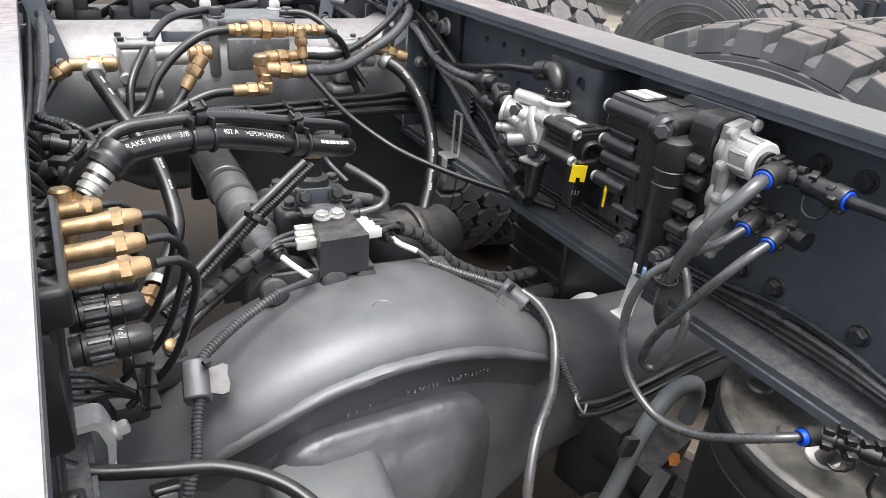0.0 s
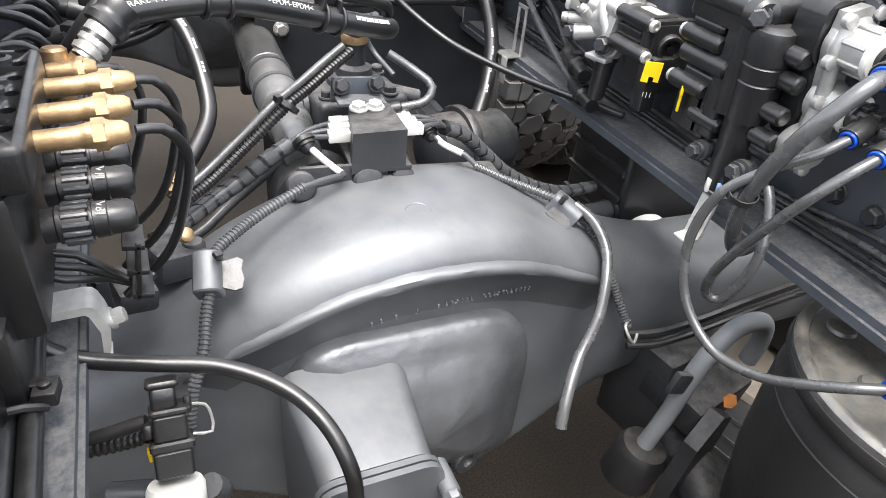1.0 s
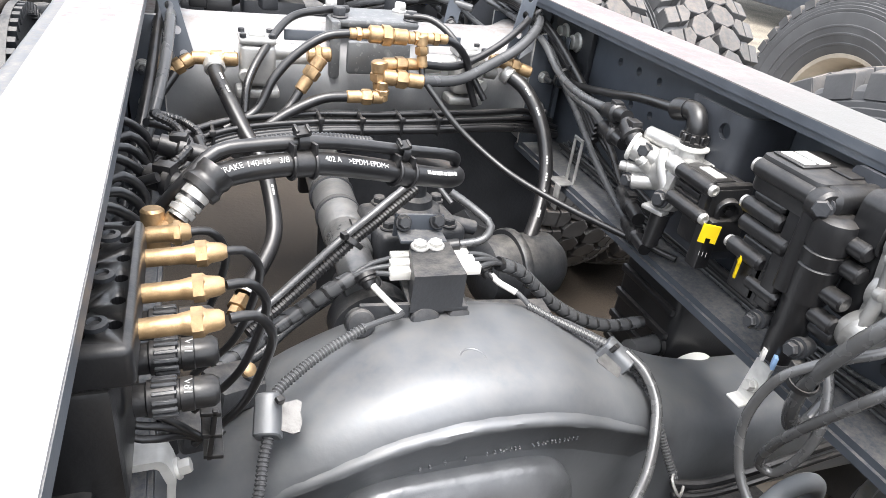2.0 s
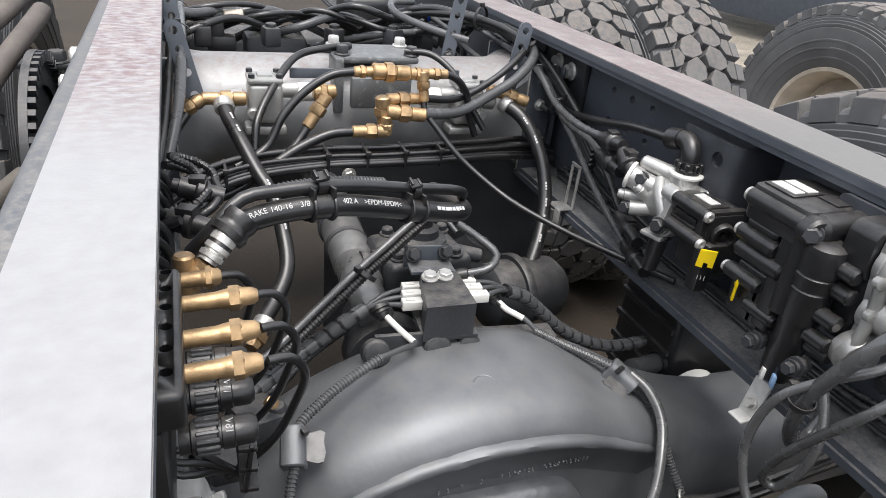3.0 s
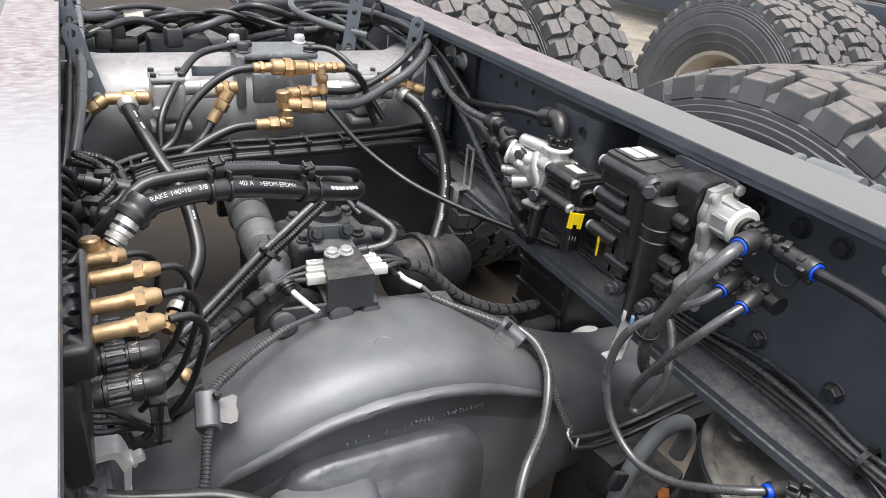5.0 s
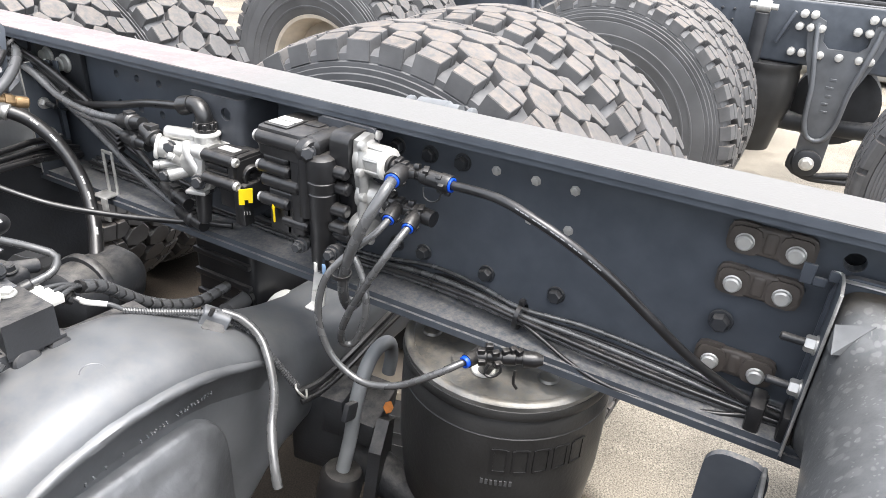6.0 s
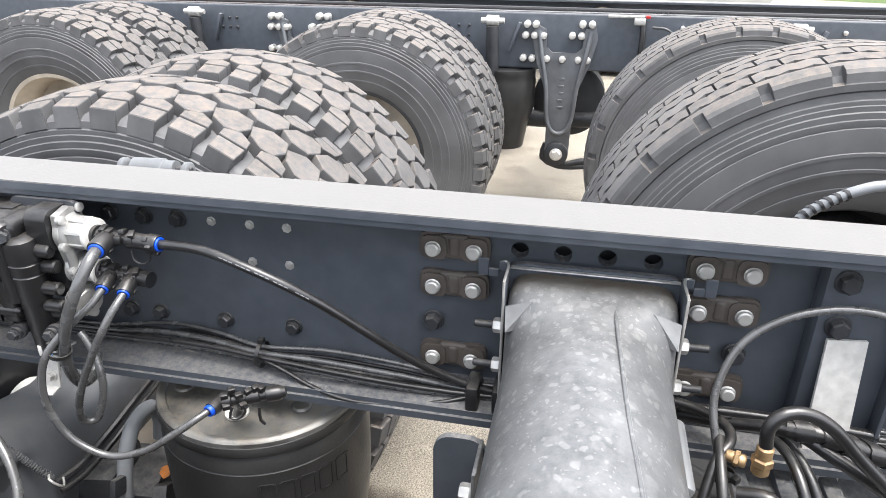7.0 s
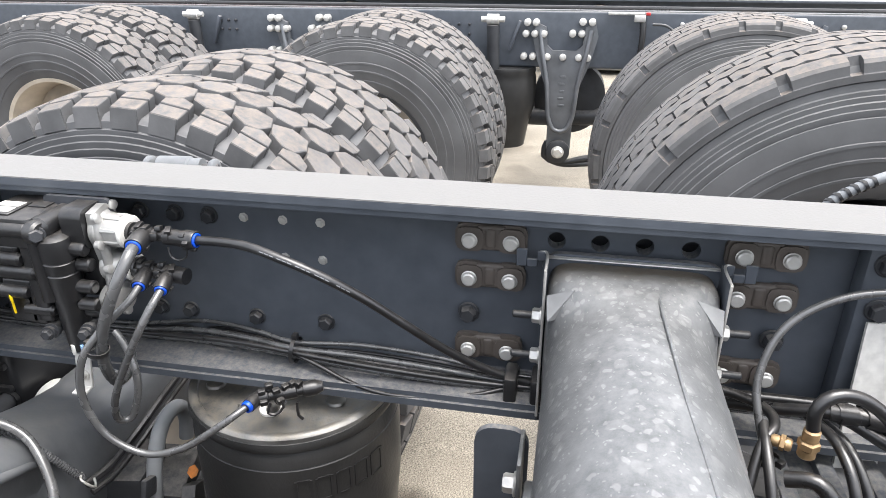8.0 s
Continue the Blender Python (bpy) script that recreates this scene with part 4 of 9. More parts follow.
def push_fitting(p, d, length=0.03, r=0.0125, mat=None, label="black plastic push-in air fitting with a bright blue collar"):
    """A push-in fitting whose blue collar sits at p and faces d."""
    d = Vector(d).normalized()
    u, v, _ = frame_of(d)
    t = thing("push_fitting", p, label, "air fitting", "push-in air fittings")
    bm = B()
    turned(bm, Vector(p) - d * length, d, [(0, r * 0.7), (length * 0.15, r * 0.72), (length * 0.2, r * 0.9), (length * 0.38, r * 0.9), (length * 0.42, r * 1.02), (length * 0.95, r * 1.02), (length, r * 0.95), (length, r * 0.84), (length * 0.8, r * 0.8)], 24)
    part("body", bm, mat or M_PLASTIC, t)
    bm = B()
    turned(bm, Vector(p) - d * 0.003, d, [(0, r * 0.80), (0.0038, r * 0.80), (0.0048, r * 0.72), (0.0048, r * 0.56), (0.001, r * 0.50)], 26)
    part("collar", bm, M_BLUE, t, "bright blue release collar")
    for k, a in ((0.10, 0.4), (0.30, 1.6), (0.30, -0.9), (0.55, 0.3), (0.55, 2.4)):
        w = u * math.sin(a) + v * math.cos(a)
        bm = B()
        box(bm, Vector(p) - d * length * k + w * r * 0.98, (0.0075, 0.0055, 0.0045), (20 * a, 0, math.degrees(math.atan2(d.y, d.x))), 0.001)
        part("latch", bm, mat or M_PLASTIC, t)
    return t


def connector(p0, p1, r, label="black plastic plug on an air line"):
    """A stepped black plug between two points."""
    p0, p1 = Vector(p0), Vector(p1)
    h = (p1 - p0).length
    t = thing("line_plug", p0, label, "air fitting", "line plugs")
    bm = B()
    turned(bm, p0, p1 - p0, [(0, r * 0.7), (h * 0.12, r * 0.75), (h * 0.14, r), (h * 0.45, r), (h * 0.5, r * 1.25), (h * 0.62, r * 1.25), (h * 0.66, r * 0.9), (h, r * 0.85)], 18)
    part("body", bm, M_PLASTIC, t)
    bm = B()
    u, v, d = frame_of(p1 - p0)
    box(bm, p0.lerp(p1, 0.5) + Vector((0, 0, 1)) * r * 1.1, (r * 1.5, r * 1.2, r * 0.8), (0, 0, math.degrees(math.atan2(d.y, d.x))), 0.001)
    part("latch", bm, M_PLASTIC, t)
    return t


def tape_print(name, text, size, p, along, normal, mat, parent):
    a = Vector(along).normalized()
    n = Vector(normal)
    n = (n - a * a.dot(n)).normalized()
    m = Matrix.Identity(4)
    up = n.cross(a)
    for i, v in enumerate((a, up, n)):
        for j in range(3):
            m[j][i] = v[j]
    m.translation = Vector(p)
    return lettering(name, text, size, m, mat, parent, 0.0003)


def bars_on_hose(pts, r, spots, parent, normal, size=(0.006, 0.0022), mat=None):
    """Unreadable print on a hose: short pale bars that lie on its skin."""
    line = carried_frames(spline(pts, 0.004))
    bm = B()
    for k in spots:
        p, d, u, v = line[min(len(line) - 1, int(k * (len(line) - 1)))]
        n = Vector(normal)
        n = (n - d * d.dot(n)).normalized()
        s = d.cross(n)
        for w in (-1, 0, 1):
            c = p + n * (r + 0.0002) + d * w * size[0] * 1.25
            q = [bm.verts.new(c + d * a * size[0] / 2 + s * b * size[1] / 2 + n * h) for h in (0, 0.0004) for a, b in ((-1, -1), (1, -1), (1, 1), (-1, 1))]
            for f in ((4, 5, 6, 7), (0, 1, 5, 4), (1, 2, 6, 5), (2, 3, 7, 6), (3, 0, 4, 7)):
                bm.faces.new([q[i] for i in f])
    tagged(part("print_bars", bm, mat or M_PRINT, parent, "pale printed marks"), kind="stuff")


# ---- valves on the rail ----
# bent bracket with a round hole, standing off the web
bm = B()
BX = 0.302
sec = [(BX, 0.952)] + [(BX + 0.014 - 0.014 * math.sin(radians(a)), 0.858 + 0.014 - 0.014 * math.cos(radians(a))) for a in range(90, -1, -15)] + [(0.374, 0.858), (0.374, 0.864)] + [(BX + 0.006 + 0.010 - 0.010 * math.sin(radians(a)), 0.864 + 0.010 - 0.010 * math.cos(radians(a))) for a in range(0, 91, 15)] + [(BX + 0.006, 0.952)]
ring_loft(bm, [[(x, y, z) for x, y in sec] for z in (0.80, 0.974)])
bracket_a = solo("valve_bracket", bm, M_RAIL_SHADED, "dark blue-grey bent steel bracket with a round hole", "bracket", "valve brackets")
bm = B()
rod(bm, (0.27, 0.887, 0.951), (0.325, 0.887, 0.951), 0.0092, 24, 0)
rod(bm, (0.27, 0.935, 0.958), (0.325, 0.935, 0.958), 0.0070, 18, 0)
cut_out(bracket_a, bm)
t = thing("valve_bracket", (0.337, 0.70, 0.895), "flat dark blue-grey steel bracket behind the valves", "bracket", "valve brackets")
bm = B()
plate(bm, rounded(0.088, 0.090, 0.006), (0.303, 0.675, 0.9395), (0, -1, 0), (0, 0, 1), 0.006)
part("plate", bm, M_RAIL_SHADED, t)
bm = B()
box(bm, (0.340, 0.716, 0.9395), (0.064, 0.006, 0.088), (0, 0, 0), 0.002, 2)
part("leg", bm, M_RAIL_SHADED, t)


def valve_front():
    t = thing("air_valve", (0.28, 0.91, 0.83), "cast aluminium air valve with a black electric head", "air valve", "air valves on the rail")
    bm = B()
    # domed body, upright port, slanting port, side tube, ears
    turned(bm, (0.284, 0.962, 0.884), (-0.05, -1, 0), [(0, 0.014), (0.008, 0.024), (0.020, 0.0285), (0.040, 0.0290), (0.056, 0.027), (0.062, 0.029), (0.072, 0.029)], 30)
    turned(bm, (0.288, 0.914, 0.888), (0, 0, 1), [(0, 0.021), (0.014, 0.0195), (0.024, 0.0172), (0.036, 0.0172)], 28)
    turned(bm, (0.274, 0.930, 0.893), (-0.62, 0.76, 0.22), [(0, 0.0135), (0.030, 0.0128), (0.034, 0.0150), (0.046, 0.0150)], 24)
    rod(bm, (0.262, 0.968, 0.919), (0.290, 0.918, 0.915), 0.0098, 16, 0.003)
    rod(bm, (0.272, 0.940, 0.880), (0.240, 0.962, 0.878), 0.0072)
    rod(bm, (0.270, 0.930, 0.870), (0.244, 0.950, 0.864), 0.0100)
    rod(bm, (0.270, 0.935, 0.872), (0.246, 0.942, 0.893), 0.0070)
    hose(bm, [(0.270, 0.935, 0.905), (0.258, 0.915, 0.895), (0.256, 0.900, 0.88), (0.258, 0.892, 0.865)], 0.0085, 12)
    turned(bm, (0.266, 0.893, 0.865), (-1, -0.15, 0.15), [(0, 0.015), (0.012, 0.0145), (0.014, 0.0125), (0.020, 0.0120)], 20)
    plate(bm, [(-0.030, -0.012), (0.026, -0.012), (0.034, 0.0), (0.030, 0.018), (-0.004, 0.024), (-0.028, 0.016)], (0.282, 0.8855, 0.880), (-1, 0, 0), (0, 0, 1), 0.008)
    box(bm, (0.254, 0.900, 0.8505), (0.026, 0.030, 0.006), (0, 0, 20), 0.002)
    rod(bm, (0.258, 0.905, 0.907), (0.257, 0.884, 0.907), 0.0098)
    rod(bm, (0.306, 0.908, 0.902), (0.306, 0.884, 0.902), 0.0098)
    part("casting", bm, M_ALU, t, "pale cast aluminium body")
    for p, d, r, l in (((0.246, 0.942, 0.893), (-0.6, 0.3, 0.6), 0.0062, 0.006), ((0.240, 0.962, 0.878), (-0.8, 0.5, 0), 0.0062, 0.007), ((0.281, 0.903, 0.913), (-0.5, -0.8, 0.2), 0.0048, 0.005)):
        bm = B()
        turned(bm, p, d, [(0, r * 1.1), (l * 0.6, r), (l, r * 0.8), (l, r * 0.4), (l * 0.6, r * 0.35)], 16)
        part("boss", bm, M_ALU, t)
    bm = B()
    turned(bm, (0.288, 0.914, 0.920), (0, 0, 1), [(0, 0.0172), (0.001, 0.0205), (0.0035, 0.0208), (0.005, 0.0195), (0.0052, 0.016)], 30)
    part("cap_ring", bm, M_WHITE, t, "white port ring")
    bm = B()
    turned(bm, (0.2475, 0.9625, 0.9024), (-0.62, 0.76, 0.22), [(0, 0.0150), (0.001, 0.0178), (0.004, 0.0180), (0.0055, 0.0165), (0.0056, 0.012)], 28)
    part("port_ring", bm, M_WHITE, t, "white port ring")
    for p, d, r in (((0.252, 0.948, 0.904), (-0.8, -0.5, 0.2), 0.0078), ((0.243, 0.951, 0.864), (-0.9, -0.2, 0.1), 0.0080), ((0.246, 0.8895, 0.868), (-1, -0.35, 0.15), 0.0085)):
        bm = B()
        bolt(bm, p, d, r, 0.007)
        part("bolt", bm, M_DARK, t)
    # electric head
    bm = B()
    box(bm, (0.283, 0.854, 0.888), (0.050, 0.056, 0.040), (0, 0, 0), 0.004)
    box(bm, (0.283, 0.834, 0.893), (0.062, 0.012, 0.038), (0, 0, 0), 0.004)
    part("head", bm, M_PLASTIC, t, "black ribbed plastic head")
    for nm, at, size, bev in (("foot", (0.281, 0.840, 0.856), (0.046, 0.050, 0.040), 0.004), ("cap", (0.281, 0.862, 0.909), (0.032, 0.044, 0.006), 0.002), ("side_rib", (0.256, 0.862, 0.894), (0.006, 0.042, 0.005), 0.001), ("side_rib", (0.256, 0.862, 0.886), (0.006, 0.042, 0.003), 0.001), ("corner_post", (0.259, 0.8200, 0.845), (0.018, 0.018, 0.050), 0.002)):
        bm = B()
        box(bm, at, size, (0, 0, 0), bev)
        part(nm, bm, M_PLASTIC, t)
    for x, z, y0, y1 in ((0.257, 0.907, 0.889, 0.829), (0.306, 0.902, 0.889, 0.838), (0.252, 0.876, 0.884, 0.825)):
        bm = B()
        rod(bm, (x, y0, z), (x, y1, z), 0.0084, 20, 0.002)
        sleeve = part("bolt_sleeve", bm, M_PLASTIC, t)
        bm = B()
        turned(bm, (x, y1, z), (0, -1, 0), [(0, 0.0066), (0.0025, 0.0066), (0.0045, 0.0050), (0.0047, 0.0032), (0.003, 0.003)], 18)
        part("screw", bm, M_ZINC, sleeve, "zinc screw head")
    bm = B()
    rod(bm, (0.266, 0.888, 0.895), (0.264, 0.862, 0.893), 0.0058)
    part("bolt_sleeve", bm, M_PLASTIC, t)
    bm = B()
    turned(bm, (0.282, 0.829, 0.884), (-0.30, -1, 0), [(0, 0.0150), (0.010, 0.0150), (0.012, 0.0135), (0.012, 0.0108), (0.004, 0.010), (0.004, 0.004), (0.009, 0.003)], 28)
    part("socket", bm, M_PLASTIC, t, "round black electric socket")
    bm = B()
    box(bm, (0.281, 0.862, 0.9125), (0.014, 0.030, 0.001), (0, 0, 0), 0.0, 1)
    part("type_label", bm, M_PLATED, t, "small pale label")
    bm = B()
    plate(bm, [(-0.0085, 0.0105), (0.0095, 0.0120), (0.0085, -0.0085), (0.0030, -0.0085), (0.0030, -0.0040), (-0.0020, -0.0040), (-0.0020, -0.0105), (-0.0095, -0.0105)], (0.2520, 0.8085, 0.8655), (0.72, -0.69, 0), (0, 0, 1), 0.0028)
    part("tab", bm, M_YELLOW, t, "yellow plastic locking tab")
    bm = B()
    for k in range(3):
        box(bm, (0.2505 + 0.0026 * k, 0.8120 - 0.0026 * k, 0.8405), (0.0006, 0.0018, 0.005), (0, 0, -44), 0.0, 1)
    tagged(part("print_bars", bm, M_PRINT, t, "pale printed marks"), kind="stuff")
    bm = B()
    rod(bm, (0.262, 0.900, 0.852), (0.264, 0.908, 0.796), 0.0120, 18, 0.002, 0.0095)
    rod(bm, (0.262, 0.900, 0.858), (0.262, 0.901, 0.846), 0.0145)
    part("exhaust", bm, M_PLASTIC, t)
    # elbow on the top port
    bm = B()
    turned(bm, (0.288, 0.914, 0.9255), (0, 0, 1), [(0, 0.0150), (0.004, 0.0150), (0.005, 0.013), (0.014, 0.013)], 20)
    for i in range(8):
        a = 2 * math.pi * i / 8
        box(bm, (0.288 + 0.0142 * math.cos(a), 0.914 + 0.0142 * math.sin(a), 0.9335), (0.005, 0.006, 0.010), (0, 0, math.degrees(a)), 0.001, 1)
    hose(bm, [(0.288, 0.914, 0.936), (0.288, 0.916, 0.948), (0.290, 0.926, 0.958), (0.292, 0.945, 0.9565), (0.292, 0.962, 0.951)], 0.0115, 18, 0.004)
    turned(bm, (0.2915, 0.940, 0.9575), (0.02, 1, -0.28), [(0, 0.0125), (0.012, 0.0135), (0.022, 0.0135), (0.024, 0.0105)], 22)
    part("elbow", bm, M_PLASTIC, t, "black plastic elbow")


valve_front()


def valve_module():
    t = thing("valve_module", (0.28, 0.73, 0.83), "black plastic electronic valve module with a white label", "valve module", "air valves on the rail")
    bm = B()
    box(bm, (0.296, 0.738, 0.900), (0.058, 0.066, 0.100), (0, 0, 0), 0.004)
    part("case", bm, M_PLASTIC, t, "black moulded case")
    bm = B()
    ring_loft(bm, [[(0.283 + a, 0.737 + b, z) for a, b in rounded(0.078 * k, 0.076 * k, 0.008)] for z, k in ((0.938, 0.97), (0.941, 1.0), (0.968, 1.0), (0.973, 0.97), (0.9745, 0.90))])
    part("lid", bm, M_PLASTIC, t, "rounded black lid")
    for nm, at, size, bev in (("base", (0.272, 0.745, 0.862), (0.044, 0.040, 0.060), 0.004), ("side_column", (0.262, 0.714, 0.895), (0.030, 0.020, 0.115), 0.003), ("lower_body", (0.268, 0.726, 0.852), (0.036, 0.020, 0.040), 0.003), ("rib", (0.262, 0.768, 0.925), (0.020, 0.004, 0.030), 0.001), ("rib", (0.264, 0.735, 0.928), (0.016, 0.004, 0.026), 0.001), ("raised_pad", (0.296, 0.716, 0.9755), (0.030, 0.024, 0.002), 0.0008)):
        bm = B()
        box(bm, at, size, (0, 0, 0), bev, 3)
        part(nm, bm, M_PLASTIC, t)
    for x, z, y0, y1, r, tip in ((0.247, 0.960, 0.773, 0.702, 0.0095, 1), (0.249, 0.921, 0.774, 0.724, 0.0085, 1), (0.252, 0.934, 0.768, 0.728, 0.0060, 0), (0.252, 0.903, 0.772, 0.709, 0.0098, 0), (0.249, 0.876, 0.775, 0.728, 0.0085, 1), (0.252, 0.852, 0.742, 0.700, 0.0075, 0)):
        bm = B()
        rod(bm, (x, y0, z), (x, y1, z), r, 20, 0.003)
        sl = part("bolt_sleeve", bm, M_PLASTIC, t)
        if tip:
            bm = B()
            turned(bm, (x, y0, z), (0, 1, 0), [(0, r * 0.78), (0.003, r * 0.78), (0.005, r * 0.5)], 16)
            part("screw", bm, M_ZINC, sl, "zinc screw head")
    for z in (0.913, 0.873):
        bm = B()
        rod(bm, (0.254, 0.708, z), (0.254, 0.696, z), 0.0060)
        part("stub", bm, M_PLASTIC, t)
    # bolted post with a cross tube towards the rail
    bm = B()
    ring_loft(bm, [[(0.252 + a, 0.698 + b, z) for a, b in rounded(0.026, 0.018, 0.007)] for z in (0.870, 0.958)])
    rod(bm, (0.252, 0.704, 0.956), (0.248, 0.686, 0.957), 0.0150, 24, 0.003)
    part("post", bm, M_PLASTIC, t)
    bm = B()
    rod(bm, (0.250, 0.694, 0.960), (0.318, 0.690, 0.963), 0.0138, 22, 0.004)
    rod(bm, (0.300, 0.691, 0.963), (0.345, 0.689, 0.964), 0.0105, 20, 0.003)
    part("cross_tube", bm, M_PLASTIC, t)
    bm = B()
    bolt(bm, (0.2445, 0.692, 0.9565), (-0.75, -0.65, 0.1), 0.0082, 0.007)
    part("bolt", bm, M_DARK, t)
    bm = B()
    turned(bm, (0.269, 0.691, 0.793), (-0.075, -0.06, 1), [(0, 0.0150), (0.004, 0.0160), (0.075, 0.0175), (0.076, 0.0198), (0.112, 0.0202), (0.1135, 0.0188), (0.115, 0.0202), (0.128, 0.0204), (0.1295, 0.0188), (0.131, 0.0204), (0.150, 0.0200), (0.158, 0.0180), (0.161, 0.012)], 32)
    part("silencer", bm, M_PLASTIC, t, "upright black plastic cylinder with seams")
    bm = B()
    box(bm, (0.272, 0.749, 0.9756), (0.040, 0.038, 0.0020), (0, 0, 0), 0.0006, 1)
    plate_ob = part("label_frame", bm, M_PLASTIC, t)
    for dx in (-0.0085, 0.0085):
        bm = B()
        box(bm, (0.272 + dx, 0.749, 0.9772), (0.013, 0.030, 0.001), (0, 0, 0), 0.0, 1)
        part("type_label", bm, M_WHITE, plate_ob, "small white label")
    bm = B()
    box(bm, (0.2445, 0.752, 0.862), (0.0026, 0.0065, 0.028), (0, 0, -38), 0.0008)
    box(bm, (0.2440, 0.752, 0.870), (0.0030, 0.0095, 0.010), (0, 0, -38), 0.0008)
    part("tab", bm, M_YELLOW, t, "yellow plastic locking tab")
    for dy, m in ((0.007, M_WHITE), (-0.007, M_PALEBLUE)):
        bm = B()
        box(bm, (0.2535, 0.686 + dy, 0.7965), (0.004, 0.009, 0.014), (0, 0, -40), 0.001)
        part("plug", bm, m, t, "small white plug" if m is M_WHITE else "small pale blue plug")
    for y, x, z in ((0.712, 0.262, 0.824), (0.662, 0.264, 0.828)):
        bm = B()
        turned(bm, (x, y, z), (-1, -0.12, 0.08), [(0, 0.0080), (0.010, 0.0080), (0.0105, 0.0100), (0.016, 0.0100), (0.0165, 0.0068), (0.020, 0.0068), (0.0205, 0.0085), (0.023, 0.0085)], 18)
        hexagon(bm, Vector((x, y, z)) + Vector((-0.023, -0.0028, 0.0018)), (-1, -0.12, 0.08), 0.0068, 0.006)
        part("threaded_port", bm, M_DARK, t, "dark threaded port")


valve_module()


def valve_rear():
    t = thing("air_valve", (0.29, 0.63, 0.85), "cast aluminium air valve with cream ports beside black push-in fittings", "air valve", "air valves on the rail")
    bm = B()
    out = [(0.008, 0.976), (0.030, 0.981), (0.046, 0.975), (0.049, 0.950), (0.040, 0.922), (0.046, 0.900), (0.048, 0.868), (0.030, 0.846), (0.016, 0.842), (0.008, 0.850), (0.014, 0.872), (0.015, 0.890), (0.012, 0.915), (0.006, 0.945)]
    plate(bm, out, (0.262, 0.643, 0), (1, 0, 0), (0, 0, 1), 0.010)
    turned(bm, (0.290, 0.640, 0.950), (-0.10, -1, 0), [(0, 0.0245), (0.006, 0.0240), (0.010, 0.0195), (0.028, 0.0185), (0.034, 0.0185)], 28)
    turned(bm, (0.290, 0.640, 0.903), (-0.08, -1, 0), [(0, 0.0205), (0.006, 0.0200), (0.010, 0.0170), (0.024, 0.0160), (0.032, 0.0160)], 26)
    turned(bm, (0.284, 0.640, 0.862), (-0.35, -0.9, -0.1), [(0, 0.0220), (0.010, 0.0220), (0.013, 0.0180), (0.018, 0.0165), (0.020, 0.008)], 26)
    hose(bm, [(0.276, 0.634, 0.966), (0.272, 0.633, 0.945), (0.276, 0.632, 0.92), (0.274, 0.631, 0.89), (0.272, 0.632, 0.862)], 0.0062, 12)
    for p in ((0.272, 0.634, 0.970), (0.268, 0.634, 0.938), (0.303, 0.634, 0.976), (0.272, 0.633, 0.852), (0.284, 0.630, 0.843), (0.272, 0.632, 0.905)):
        turned(bm, p, (-0.2, -1, 0.1), [(0, 0.0062), (0.006, 0.0058), (0.007, 0.0040)], 14)
    for k in range(5):
        a = radians(60 + 50 * k)
        box(bm, (0.2872 + 0.019 * math.cos(a), 0.618, 0.950 + 0.019 * math.sin(a)), (0.003, 0.022, 0.005), (0, -math.degrees(a), 0), 0.001, 1)
    part("casting", bm, M_ALU, t, "pale cast aluminium body")
    for p, r in (((0.2866, 0.606, 0.950), 0.0200), ((0.2875, 0.6085, 0.903), 0.0172)):
        bm = B()
        turned(bm, p, (-0.10, -1, 0), [(0, r * 0.9), (0.001, r), (0.0045, r), (0.006, r * 0.93), (0.0062, r * 0.7)], 28)
        part("port_ring", bm, M_WHITE, t, "cream port ring")
    bm = B()
    ring_loft(bm, [[(0.291 + a, y, 0.957 + b) for a, b in rounded(0.060, 0.050, 0.012)] for y in (0.672, 0.644)])
    box(bm, (0.300, 0.658, 0.905), (0.050, 0.028, 0.085), (0, 0, 0), 0.006, 3)
    part("flange", bm, M_PLASTIC, t, "black rounded flange")
    for z, x in ((0.934, 0.262), (0.912, 0.266), (0.884, 0.262), (0.860, 0.262), (0.846, 0.270)):
        bm = B()
        rod(bm, (x, 0.672, z), (x, 0.646, z), 0.0085, 16, 0.002)
        part("bolt_sleeve", bm, M_PLASTIC, t)
    # tees screwed into the two ports
    for nm, p0, p1, r, latches in (("tee", (0.2860, 0.604, 0.950), (0.2805, 0.522, 0.949), 0.0098, (0.20, 0.34, 0.52, 0.70)), ("tee", (0.2868, 0.606, 0.903), (0.2800, 0.534, 0.900), 0.0105, (0.15, 0.35, 0.55, 0.78))):
        p0, p1 = Vector(p0), Vector(p1)
        h = (p1 - p0).length
        bm = B()
        turned(bm, p0, p1 - p0, [(0, r * 1.25), (h * 0.10, r * 1.25), (h * 0.11, r * 0.9), (h * 0.40, r * 0.92), (h * 0.42, r * 0.72), (h * 0.60, r * 0.72), (h * 0.62, r), (h, r * 0.95)], 22)
        tee = part(nm, bm, M_PLASTIC, t, "black plastic tee with clips")
        for i, k in enumerate(latches):
            q = p0.lerp(p1, k)
            for at, size, tilt in ((q + Vector((-0.004 * (i % 2), 0, r * 0.95)), (0.012, 0.007, 0.006), 14 * (i % 3 - 1)), (q + Vector((-r * 0.95, 0.002, 0.001 * i)), (0.005, 0.008, 0.009), 10)):
                bm = B()
                box(bm, at, size, (0, tilt, 7 * i), 0.001)
                part("latch", bm, M_PLASTIC, tee)
    bm = B()
    hose(bm, [(0.272, 0.546, 0.941), (0.270, 0.543, 0.930), (0.270, 0.534, 0.926), (0.271, 0.524, 0.931), (0.272, 0.522, 0.941)], 0.0012, 8)
    part("wire_ring", bm, M_PLASTIC, t)


